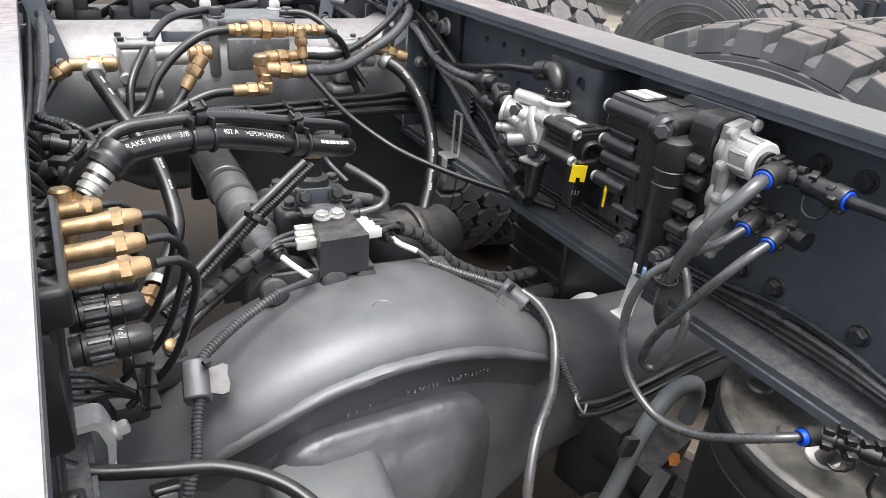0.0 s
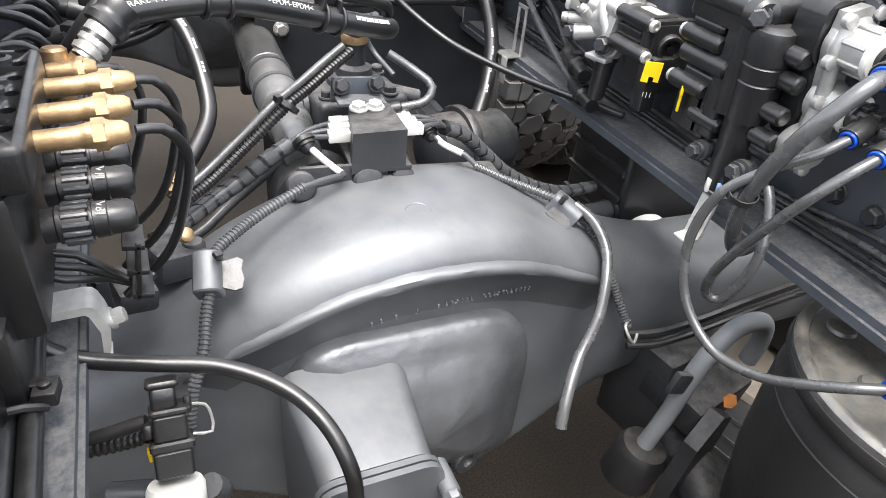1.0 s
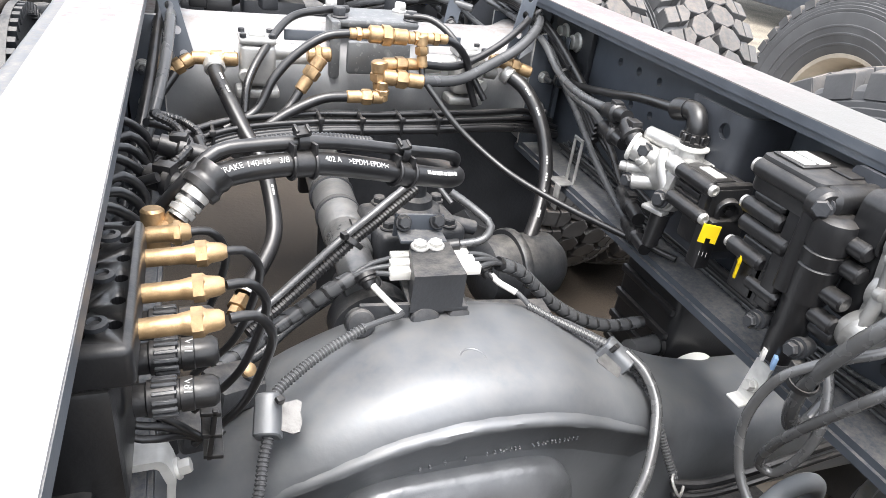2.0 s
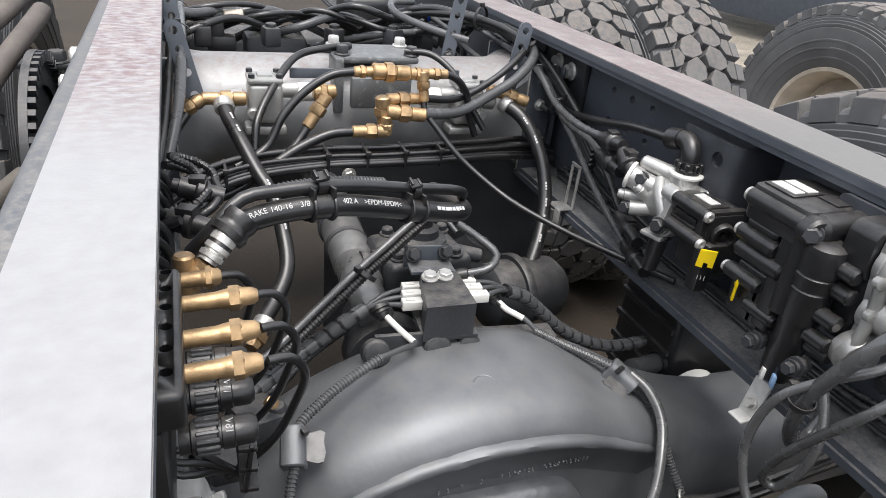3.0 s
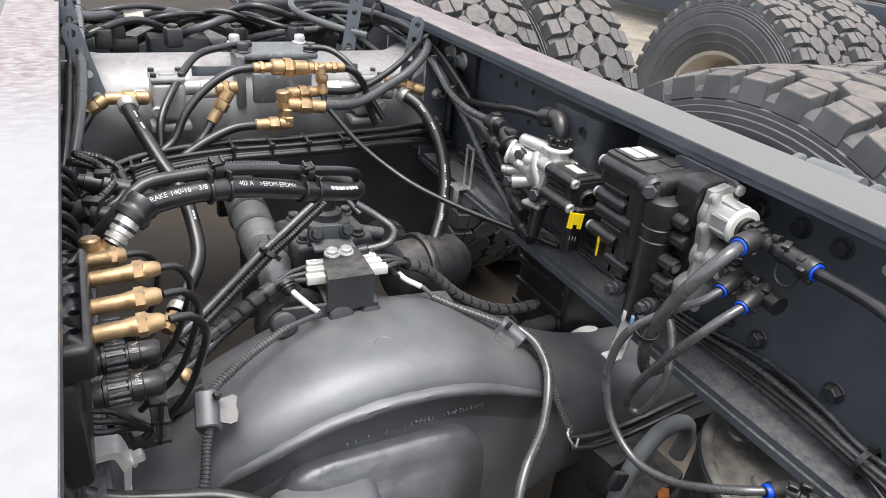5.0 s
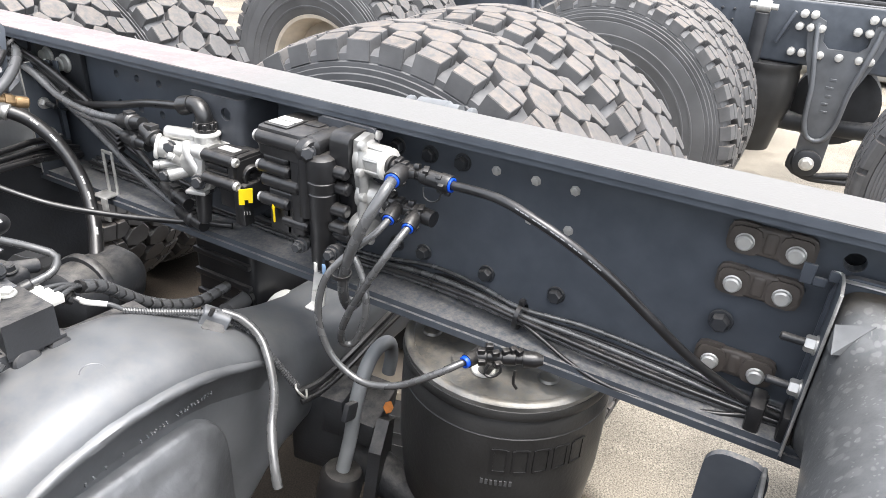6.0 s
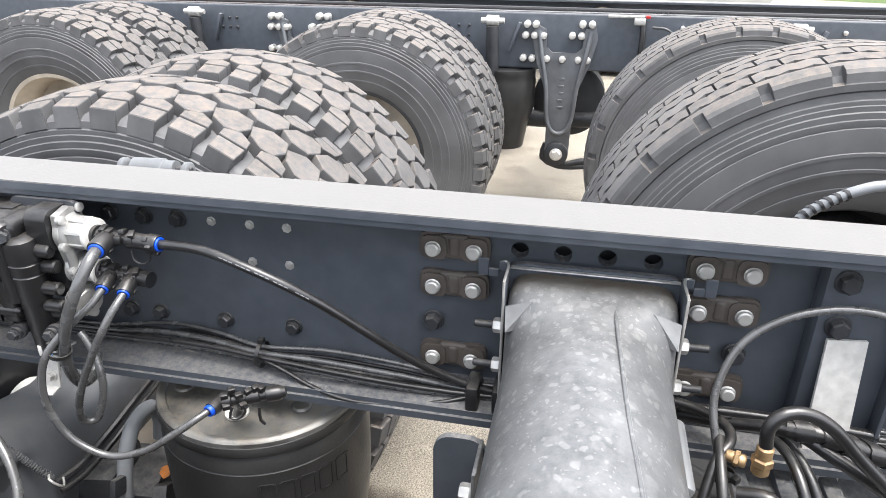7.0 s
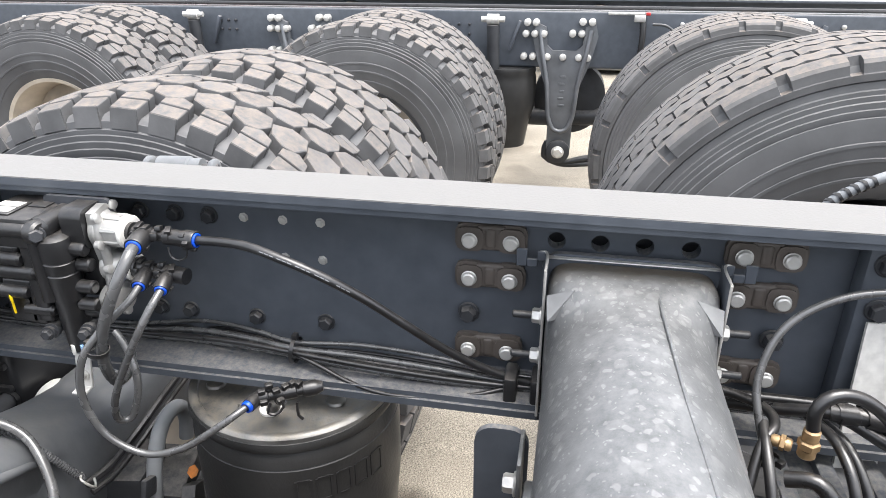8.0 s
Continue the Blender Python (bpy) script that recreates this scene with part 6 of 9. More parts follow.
# bent wire clip and spring plate below the right arm
cable("wire_clip", [(0.252, 0.735, 0.588), (0.236, 0.722, 0.592), (0.246, 0.712, 0.572), (0.258, 0.722, 0.575)], 0.0018, M_ZINC, "bent wire clip under the axle arm", "clip", seg=8)
bm = B()
for dz, dy, w in ((0, 0, 0.006), (-0.014, -0.006, 0.0045)):
    hose(bm, [(0.262, 0.742 + dy, 0.556 + dz), (0.30, 0.733 + dy, 0.556 + dz), (0.36, 0.728 + dy, 0.566 + dz), (0.45, 0.730 + dy, 0.578 + dz), (0.56, 0.735 + dy, 0.585 + dz)], w, 8)
solo("spring_pad", bm, M_HOSE, "dark steel spring pad below the axle arm", "spring pad")
# large grey hose and a white ring behind the right arm
t = thing("brake_pipe", (0.40, 0.95, 0.59), "thick dark pipe with black bands behind the axle arm", "pipe")
bm = B()
hose(bm, [(0.30, 0.925, 0.612), (0.36, 0.94, 0.604), (0.42, 0.95, 0.602), (0.48, 0.95, 0.598), (0.60, 0.96, 0.57)], 0.0155, 18)
part("tube", bm, M_PIPE, t)
for x, y, z in ((0.352, 0.938, 0.605), (0.452, 0.95, 0.600)):
    bm = B()
    turned(bm, (x, y, z), (1, 0.1, -0.05), [(0, 0.0165), (0.0, 0.0185), (0.008, 0.0185), (0.008, 0.0165)], 24, cap=False)
    part("band", bm, M_PLASTIC, t)
bm = B()
turned(bm, (0.392, 0.905, 0.552), (0.1, -1, 0.0), [(0, 0.048), (0, 0.058), (0.003, 0.060), (0.018, 0.060), (0.021, 0.058), (0.021, 0.048)], 48, cap=False)
solo("white_ring", bm, M_WHITE, "white plastic ring round the axle arm", "ring")

# front black hose across the cover
cable("air_hose", [(-0.345, 0.69, 0.785), (-0.333, 0.684, 0.766), (-0.322, 0.680, 0.753), (-0.300, 0.675, 0.742), (-0.257, 0.665, 0.735), (-0.213, 0.655, 0.728), (-0.172, 0.630, 0.716), (-0.150, 0.600, 0.703), (-0.139, 0.575, 0.680), (-0.135, 0.570, 0.643), (-0.138, 0.565, 0.56), (-0.15, 0.56, 0.48)], 0.0062, M_HOSE, "black rubber hose bowed across the axle cover", "air hose", seg=14, step=0.005)


# ---- carrier, block and shaft ahead of the axle ----
bm = B()
turned(bm, (0.0, 0.93, 0.575), (0, 1, 0), [(0, 0.145), (0.02, 0.145), (0.03, 0.12), (0.12, 0.10), (0.20, 0.075), (0.26, 0.07)], 40)
for i in range(9):
    a = radians(20 + 140 * i / 8)
    hexagon(bm, (0.133 * math.cos(a), 0.945, 0.575 + 0.133 * math.sin(a)), (0, 1, 0), 0.012, 0.012)
part("carrier", bm, M_DARK, axle, "dark carrier casting")
for x, r in ((-0.012, 0.015), (0.024, 0.012)):
    bm = B()
    turned(bm, (x, 0.895, 0.722), (0, 1, 0.1), [(0, r * 0.8), (0.006, r), (0.03, r), (0.032, r * 1.1), (0.04, r * 1.1)], 22)
    part("port_plug", bm, M_DARK, axle)
bm = B()
turned(bm, (-0.072, 0.93, 0.690), (-0.02, 1, 0.05), [(0, 0.050), (0.03, 0.050), (0.035, 0.036), (0.08, 0.032), (0.10, 0.030)], 28)
part("input_housing", bm, M_DARK, axle)
t = thing("propeller_shaft", (-0.06, 1.03, 0.70), "grey painted propeller shaft running to the front", "propeller shaft")
D_SHAFT = Vector((0.055, 1, -0.05))
bm = B()
turned(bm, (-0.086, 0.945, 0.742), D_SHAFT, [(0, 0.020), (0.004, 0.023), (0.075, 0.0235), (0.080, 0.0275), (0.14, 0.0280)], 30)
part("yoke", bm, M_SHAFT, t)
bm = B()
turned(bm, (-0.078, 1.078, 0.7355), D_SHAFT, [(0, 0.0275), (0.006, 0.0300), (0.15, 0.0305), (0.151, 0.0315), (0.30, 0.0315), (0.9, 0.0315)], 34)
part("tube", bm, M_SHAFT, t)
for k, r in ((0.19, 0.0320), (0.262, 0.0335)):
    bm = B()
    q = Vector((-0.086, 0.945, 0.742)) + D_SHAFT * k
    turned(bm, q, D_SHAFT, [(0, r - 0.002), (0.001, r), (0.010, r), (0.011, r - 0.002)], 30)
    part("band", bm, M_DARK, t)

t = thing("junction_block", (0.005, 0.96, 0.71), "matt black junction block with white plugs on top of the axle", "junction block")
bm = B()
ring_loft(bm, [[(-0.032, 0.955, 0.748), (0.014, 0.952, 0.748), (0.010, 0.874, 0.748), (-0.049, 0.878, 0.748)], [(-0.030, 0.955, 0.7895), (0.016, 0.951, 0.7915), (0.009, 0.872, 0.7965), (-0.048, 0.877, 0.7945)]])
part("block", bm, M_DARK, t)
bm = B()
box(bm, (-0.055, 0.886, 0.733), (0.095, 0.006, 0.046), (0, 1, -4), 0.001)
box(bm, (-0.013, 0.918, 0.7515), (0.066, 0.085, 0.005), (0, 1, -4), 0.001)
box(bm, (0.085, 0.905, 0.722), (0.10, 0.03, 0.005), (0, 2, -4), 0.001)
part("mount", bm, M_DARK, t)
for x, z, r in ((-0.103, 0.742, 0.016), (-0.031, 0.738, 0.017), (0.008, 0.737, 0.014)):
    bm = B()
    turned(bm, (x, 0.885, z - 0.004), (0, -0.8, 0.35), [(0, r), (0.012, r), (0.015, r * 0.85), (0.016, r * 0.5)], 22)
    part("boss", bm, M_DARK, t)
bm = B()
box(bm, (-0.012, 0.985, 0.797), (0.060, 0.004, 0.030), (0, 2, -4), 0.001)
box(bm, (-0.012, 0.970, 0.790), (0.056, 0.030, 0.004), (0, 2, -4), 0.001)
part("back_plate", bm, M_RAIL, t)
for x in (-0.023, -0.004):
    bm = B()
    bolt(bm, (x, 0.941, 0.7925), (0, -0.1, 1), 0.0082, 0.005)
    part("bolt", bm, M_BRIGHT, t, "white-painted bolt head")
for x in (-0.032, 0.010):
    bm = B()
    bolt(bm, (x, 0.982, 0.803), (0, -0.8, 0.4), 0.008, 0.008)
    part("bolt", bm, M_DARK, t)
for i in range(3):
    for s in (-1, 1):
        bm = B()
        y, z = 0.956 - 0.0185 * i, 0.7715 + 0.001 * i
        x = -0.040 - 0.0055 * i if s < 0 else 0.031 + 0.001 * i
        box(bm, (x, y, z), (0.024, 0.0125, 0.0115), (0, 0, -4), 0.0012)
        plug = part("plug", bm, M_WHITE, t, "white plastic plug")
        bm = B()
        box(bm, (x + s * 0.002, y, z + 0.0065), (0.010, 0.005, 0.002), (0, 0, -4), 0.0005)
        part("latch", bm, M_WHITE, plug)
LEFTB = [(-0.098, 0.940, 0.760), (-0.120, 0.938, 0.748), (-0.150, 0.940, 0.725), (-0.185, 0.930, 0.708), (-0.220, 0.905, 0.700), (-0.25, 0.885, 0.695)]
RIGHTB = [(0.085, 0.952, 0.756), (0.115, 0.955, 0.742), (0.150, 0.960, 0.710), (0.185, 0.960, 0.678), (0.23, 0.955, 0.652), (0.274, 0.950, 0.640), (0.33, 0.95, 0.64)]
for i in range(3):
    y, z = 0.956 - 0.0185 * i, 0.7715 + 0.001 * i
    cable("wire", [(-0.050 - 0.0055 * i, y, z), (-0.078, y * 0.6 + 0.376, z - 0.003), (-0.105, 0.940, 0.757), (-0.125, 0.938, 0.745)], 0.0032, M_PIPE, "thin grey wire from a white plug", "wire", "wires at the junction block", seg=8)
    cable("wire", [(0.042, y, z), (0.066, y * 0.6 + 0.381, z - 0.004), (0.095, 0.953, 0.752), (0.115, 0.955, 0.742)], 0.0032, M_PIPE, "thin grey wire from a white plug", "wire", "wires at the junction block", seg=8)
for nm, pts in (("wrapped_loom", LEFTB), ("wrapped_loom", RIGHTB)):
    t = thing(nm, pts[0], "wiring loom in black spiral wrap above the axle", "wiring loom", "wrapped looms")
    bm = B()
    hose(bm, pts, 0.0086, 12)
    part("core", bm, M_HOSE, t)
    bm = B()
    spiral_wrap(bm, pts, 0.0094, 0.018)
    tagged(part("wrap", bm, M_PIPE, t, "flat dark grey spiral wrap", 50), kind="stuff")
cable("air_line", [(-0.075, 0.965, 0.745), (-0.105, 0.962, 0.728), (-0.140, 0.965, 0.700), (-0.169, 0.960, 0.680), (-0.205, 0.940, 0.662), (-0.25, 0.93, 0.65)], 0.006, M_PIPE, "grey air line beside a wrapped loom", "air line", seg=10)
# boots of the two sensor leads
for p, d in (((-0.089, 0.927, 0.770), (0.25, -0.6, -0.5)), ((0.062, 0.948, 0.758), (0.3, -0.5, -0.5))):
    bm = B()
    turned(bm, p, d, [(0, 0.0125), (0.005, 0.0130), (0.006, 0.0105), (0.009, 0.0108), (0.010, 0.0085), (0.014, 0.0075), (0.017, 0.0055)], 20)
    solo("rubber_boot", bm, M_PLASTIC, "black rubber boot on a sensor lead", "boot", "rubber boots")
# hump behind the block: shift unit with a rod on top
t = thing("shift_unit", (0.01, 1.06, 0.70), "dark cast shift unit on the axle carrier", "shift unit")
bm = B()
box(bm, (0.005, 1.065, 0.735), (0.12, 0.10, 0.07), (0, 0, 6), 0.010, 3)
turned(bm, (0.012, 1.075, 0.765), (0, 0, 1), [(0, 0.036), (0.012, 0.034), (0.016, 0.024), (0.026, 0.022), (0.03, 0.014), (0.06, 0.012), (0.075, 0.012)], 26)
rod(bm, (-0.045, 1.06, 0.752), (-0.085, 1.05, 0.748), 0.014)
turned(bm, (-0.055, 1.055, 0.750), (-1, 0, 0), [(0, 0.020), (0.006, 0.020), (0.007, 0.016), (0.014, 0.016), (0.015, 0.020), (0.022, 0.020)], 20)
rod(bm, (0.05, 1.05, 0.765), (0.09, 1.045, 0.755), 0.010)
part("casting", bm, M_DARK, t)
for x, y in ((-0.035, 1.03), (0.045, 1.03), (-0.03, 1.10), (0.05, 1.10)):
    bm = B()
    bolt(bm, (x, y, 0.770), (0, 0, 1), 0.0085, 0.008)
    part("bolt", bm, M_DARK, t)
bm = B()
turned(bm, (0.012, 1.075, 0.822), (0, 0, 1), [(0, 0.016), (0.004, 0.017), (0.010, 0.015)], 20)
part("collar", bm, M_BRASS, t, "brass collar")
BENT = [(0.030, 1.000, 0.832), (0.055, 0.985, 0.817), (0.074, 0.965, 0.801), (0.064, 0.960, 0.787), (0.035, 0.960, 0.782), (0.015, 0.962, 0.779)]
t = thing("air_line", BENT[0], "grey air line bent round above the axle carrier", "air line")
bm = B()
hose(bm, BENT, 0.0052, 10)
part("tube", bm, M_LINE, t)
bm = B()
rod(bm, BENT[-1], Vector(BENT[-1]).lerp(Vector(BENT[-2]), 0.95), 0.0078, 14)
part("sleeve", bm, M_PLASTIC, t)
cable("conduit", [(-0.014, 1.000, 0.837), (-0.043, 0.985, 0.823), (-0.072, 0.970, 0.808), (-0.098, 0.955, 0.797), (-0.142, 0.940, 0.765), (-0.187, 0.920, 0.736), (-0.217, 0.900, 0.726)], 0.0062, M_HOSE, "black ribbed conduit beside the shaft", "conduit", CON, rib=0.0010, pitch=0.0042)
cable("wire", [(-0.024, 1.000, 0.843), (-0.053, 0.985, 0.829), (-0.082, 0.970, 0.814), (-0.108, 0.955, 0.803), (-0.152, 0.940, 0.771), (-0.197, 0.920, 0.742), (-0.227, 0.900, 0.732)], 0.0046, M_LINE, "grey wire tied to a conduit beside the shaft", "wire", seg=8)
tie((-0.098, 0.955, 0.797), (-0.6, -0.3, -0.7), 0.012)
cable("air_line", [(0.075, 1.10, 0.765), (0.055, 1.14, 0.79), (0.035, 1.12, 0.83), (0.02, 1.02, 0.87)], 0.004, M_PIPE, "thin grey line above the axle carrier", "air line", seg=8)

# brake chamber and dark panels beyond the carrier
t = thing("brake_chamber", (0.2, 1.12, 0.58), "round dark brake chamber beyond the axle", "brake chamber")
for name, prof in (("front_shell", [(0, 0.04), (0.008, 0.052), (0.05, 0.055)]), ("clamp_ring", [(0.05, 0.062), (0.053, 0.064), (0.062, 0.064), (0.065, 0.062)]), ("rear_shell", [(0.065, 0.055), (0.13, 0.052), (0.15, 0.035)])):
    bm = B()
    turned(bm, (0.14, 1.12, 0.635), (1, 0.15, -0.05), prof, 36)
    part(name, bm, M_DARK, t)
t = thing("ribbed_tank", (0.42, 1.0, 0.45), "black ribbed plastic tank below the rail", "tank")
bm = B()
box(bm, (0.44, 0.99, 0.585), (0.16, 0.14, 0.24), (0, 0, 0), 0.012, 3)
part("body", bm, M_PLASTIC, t)
for i in range(5):
    bm = B()
    box(bm, (0.358, 0.99, 0.50 + 0.042 * i), (0.010, 0.13, 0.012), (0, 0, 0), 0.003)
    part("rib", bm, M_PLASTIC, t)
bm = B()
box(bm, (0.11, 1.62, 0.66), (0.34, 0.02, 0.26), (8, 0, 0), 0.01)
solo("heat_shield", bm, M_DARK, "dark steel shield under the front crossmember", "shield")

# ---- solenoid block by the left rail ----
def brass_nipple(p, length, r=0.0064, hex_at=0.62):
    """A brass stem with a hexagon, pointing to +x from p."""
    t = thing("brass_fitting", p, "long brass hose fitting screwed into the black manifold", "brass fitting", "brass fittings on the manifold")
    bm = B()
    turned(bm, p, (1, 0, 0.04), [(0, r * 0.95), (0.002, r), (length * 0.46, r), (length * 0.54, r * 1.12), (length * hex_at, r * 1.22), (length * 0.78, r * 1.28), (length * 0.80, r * 1.18), (length * 0.94, r * 1.02), (length, r * 0.70)], 24)
    part("stem", bm, M_BRASS, t)
    bm = B()
    hexagon(bm, Vector(p) + Vector((length * hex_at, 0, length * hex_at * 0.04)), (1, 0, 0.04), r * 1.50, length * 0.16)
    part("nut", bm, M_BRASS, t)
    return t


t = thing("manifold", (-0.33, 0.71, 0.86), "black manifold block with screw holes beside the rail", "manifold")
bm = B()
box(bm, (-0.322, 0.700, 0.916), (0.060, 0.150, 0.028), (0, 0, 0), 0.005, 3)
man = part("block", bm, M_PLASTIC, t)
bm = B()
for i in range(6):
    for dx in (-0.016, 0.002, 0.020):
        y = 0.640 + 0.024 * i + (0.008 if dx > 0.01 else 0)
        rod(bm, (-0.322 + dx, y, 0.915), (-0.322 + dx, y, 0.95), 0.0042, 12, 0)
cut_out(man, bm)
bm = B()
box(bm, (-0.335, 0.700, 0.855), (0.060, 0.15, 0.095), (0, 0, 0), 0.006)
box(bm, (-0.345, 0.64, 0.80), (0.046, 0.07, 0.06), (0, 0, 0), 0.006)
part("body", bm, M_PLASTIC, t)
for y in (0.66, 0.71, 0.76):
    bm = B()
    turned(bm, (-0.312, y - 0.012, 0.930), (0, 0, 1), [(0, 0.007), (0.003, 0.007), (0.004, 0.004), (0.002, 0.003)], 14)
    part("screw", bm, M_DARK, t)
for y, z, l in ((0.795, 0.905, 0.032), (0.752, 0.910, 0.056), (0.703, 0.913, 0.052), (0.664, 0.914, 0.050)):
    brass_nipple((-0.294, y, z), l)
for y, z in ((0.752, 0.912), (0.703, 0.915), (0.664, 0.916), (0.795, 0.906)):
    x0 = -0.241 if y < 0.79 else -0.264
    cable("air_line", [(x0, y, z), (x0 + 0.014, y + 0.004, z - 0.002), (x0 + 0.026, y + 0.012, z - 0.022), (x0 + 0.022, y + 0.03, z - 0.065), (x0 + 0.005, y + 0.05, z - 0.12), (-0.27, y + 0.06, z - 0.16)], 0.0034, M_HOSE, "thin black air line curving down from a brass fitting", "air line", "lines at the manifold", seg=8)


def round_plug(y, z, mark, x0=-0.312):
    t = thing("round_plug", (x0, y, z), "round black electric plug with a ribbed locking ring" + (" and white marking" if mark else ""), "electric plug", "round plugs on the manifold")
    bm = B()
    turned(bm, (x0, y, z), (1, 0, 0.02), [(0, 0.0105), (0.007, 0.0105), (0.008, 0.0118), (0.024, 0.0118), (0.025, 0.0100), (0.027, 0.0100), (0.0275, 0.0112), (0.035, 0.0112), (0.0358, 0.0104), (0.047, 0.0104), (0.0505, 0.0078), (0.051, 0.004)], 28)
    part("body", bm, M_PLASTIC, t)
    for i in range(14):
        a = 2 * math.pi * i / 14
        bm = B()
        box(bm, (x0 + 0.018, y + 0.0122 * math.cos(a), z + 0.0122 * math.sin(a)), (0.015, 0.0028, 0.0026), (math.degrees(a) + 90, 0, 0), 0.0006, 1)
        part("rib", bm, M_PIPE, t)
    if mark:
        a = Vector((-0.05, -1, -0.35)).normalized()
        n = Vector((0.05, -0.45, 1)).normalized()
        tape_print("marking", mark, 0.0072, Vector((x0 + 0.0318, y - 0.0048, z + 0.0105)), a, n, M_PRINT, t)
    return t


round_plug(0.664, 0.860, "V81", -0.300)
round_plug(0.697, 0.866, "V11", -0.299)
round_plug(0.731, 0.868, "", -0.300)
t = thing("cable_guide", (-0.245, 0.655, 0.80), "black plastic ladder-shaped cable guide below the plugs", "cable guide")
bm = B()
for dy in (-0.012, 0.012):
    box(bm, (-0.256, 0.690 + dy, 0.808), (0.004, 0.004, 0.046), (0, 8, 0), 0.001)
for z in (0.788, 0.808, 0.828):
    box(bm, (-0.256, 0.690, z), (0.014, 0.028, 0.004), (0, 8, 0), 0.001)
part("ladder", bm, M_PLASTIC, t)
for k in range(3):
    o = 0.006 * k
    cable("wire", [(-0.318, 0.70, 0.828 - o), (-0.309, 0.70 - o, 0.819 - o), (-0.293, 0.70 - o, 0.814 - o), (-0.275, 0.70, 0.797 - o * 0.6), (-0.257, 0.70, 0.782), (-0.248, 0.705, 0.785)], 0.0030, M_HOSE, "thin black wire looped below the round plugs", "wire", "wires below the plugs", seg=8)
# grey castings below the plugs
bm = B()
box(bm, (-0.272, 0.790, 0.712), (0.034, 0.05, 0.022), (0, 10, 15), 0.005)
box(bm, (-0.292, 0.765, 0.735), (0.010, 0.030, 0.034), (0, 0, 15), 0.002)
box(bm, (-0.235, 0.86, 0.690), (0.05, 0.05, 0.03), (0, 10, 25), 0.006)
turned(bm, (-0.215, 0.860, 0.690), (0, 0, 1), [(0, 0.012), (0.012, 0.012), (0.016, 0.009)], 16)
part("lug", bm, M_DARK, axle)
bm = B()
turned(bm, (-0.222, 0.845, 0.722), (0.3, -0.6, 0.6), [(0, 0.007), (0.008, 0.007), (0.010, 0.004)], 14)
part("grease_nipple", bm, M_BRASS, axle, "small brass nipple")

# vertical hoses along the left rail with a clamp
for i, (dx, r) in enumerate(((-0.004, 0.0080), (0.014, 0.0080), (0.0285, 0.0070))):
    cable("air_hose", [(-0.352 + dx, 1.02, 0.80), (-0.350 + dx, 0.80, 0.79), (-0.352 + dx, 0.70, 0.782), (-0.352 + dx, 0.62, 0.772), (-0.350 + dx, 0.50, 0.768), (-0.352 + dx, 0.30, 0.766), (-0.35 + dx, -0.2, 0.766)], r, M_HOSE, "black hose lying along the inside of the rail", "air hose", "hoses along the rail", seg=12)
t = thing("hose_clamp", (-0.334, 0.612, 0.778), "black plastic tie across hoses on the rail", "clamp")
bm = B()
box(bm, (-0.337, 0.618, 0.7835), (0.052, 0.008, 0.003), (0, 0, -6), 0.001)
hose(bm, [(-0.360, 0.600, 0.778), (-0.345, 0.598, 0.7815), (-0.325, 0.600, 0.781), (-0.314, 0.604, 0.774)], 0.0028, 8)
part("strap", bm, M_PLASTIC, t)
bm = B()
box(bm, (-0.314, 0.612, 0.779), (0.014, 0.017, 0.011), (0, 0, -6), 0.002)
turned(bm, (-0.314, 0.612, 0.784), (0, 0, 1), [(0, 0.004), (0.003, 0.004), (0.004, 0.002)], 12)
part("buckle", bm, M_PLASTIC, t)
bm = B()
box(bm, (-0.350, 0.62, 0.80), (0.036, 0.06, 0.05), (0, 0, 0), 0.006)
solo("cable_box", bm, M_PLASTIC, "black plastic box under the manifold", "box")

# sensor plug with a white cap over the left arm
t = thing("pressure_sensor", (-0.262, 0.63, 0.60), "black sensor plug on a white and brass body", "sensor")
P_AX = Vector((-0.05, -0.45, -0.80)).normalized()
P_U = Vector((1, 0, -0.0625)).normalized()
P_V = P_AX.cross(P_U)


def plug_block(name, k0, k1, w, h, off=0.0, label=""):
    """A rounded length of the plug between two distances above the white cap."""
    bm = B()
    rings = []
    for k, q in ((k0, 0.90), (k0 + 0.0015, 1.0), (k1 - 0.0015, 1.0), (k1, 0.90)):
        c = Vector((-0.2565, 0.626, 0.661)) - P_AX * k + P_U * off
        rings.append([c + P_U * u * q + P_V * v * q for u, v in rounded(w, h, 0.003)])
    ring_loft(bm, rings)
    return part(name, bm, M_PLASTIC, t, label)


plug_block("base", 0.0, 0.020, 0.027, 0.026)
plug_block("collar", 0.020, 0.027, 0.031, 0.028)
plug_block("body", 0.027, 0.046, 0.024, 0.024)
plug_block("clamp", 0.046, 0.051, 0.028, 0.026)
plug_block("neck", 0.051, 0.066, 0.018, 0.018, -0.003)
plug_block("cable_end", 0.066, 0.071, 0.023, 0.020, -0.003)
plug_block("latch", 0.030, 0.040, 0.008, 0.014, -0.015)
plug_block("latch", 0.044, 0.056, 0.006, 0.010, 0.013)
bm = B()
hose(bm, [(-0.240, 0.650, 0.703), (-0.229, 0.645, 0.704), (-0.226, 0.640, 0.698), (-0.227, 0.634, 0.686), (-0.240, 0.636, 0.686)], 0.0012, 6)
part("wire_latch", bm, M_ZINC, t)
bm = B()
turned(bm, (-0.258, 0.622, 0.655), (-0.05, -0.45, -0.8), [(0, 0.019), (0.004, 0.021), (0.020, 0.021), (0.024, 0.018)], 28)
part("cap", bm, M_WHITE, t, "white cap")
bm = B()
hexagon(bm, (-0.2594, 0.611, 0.635), (-0.05, -0.45, -0.8), 0.020, 0.016)
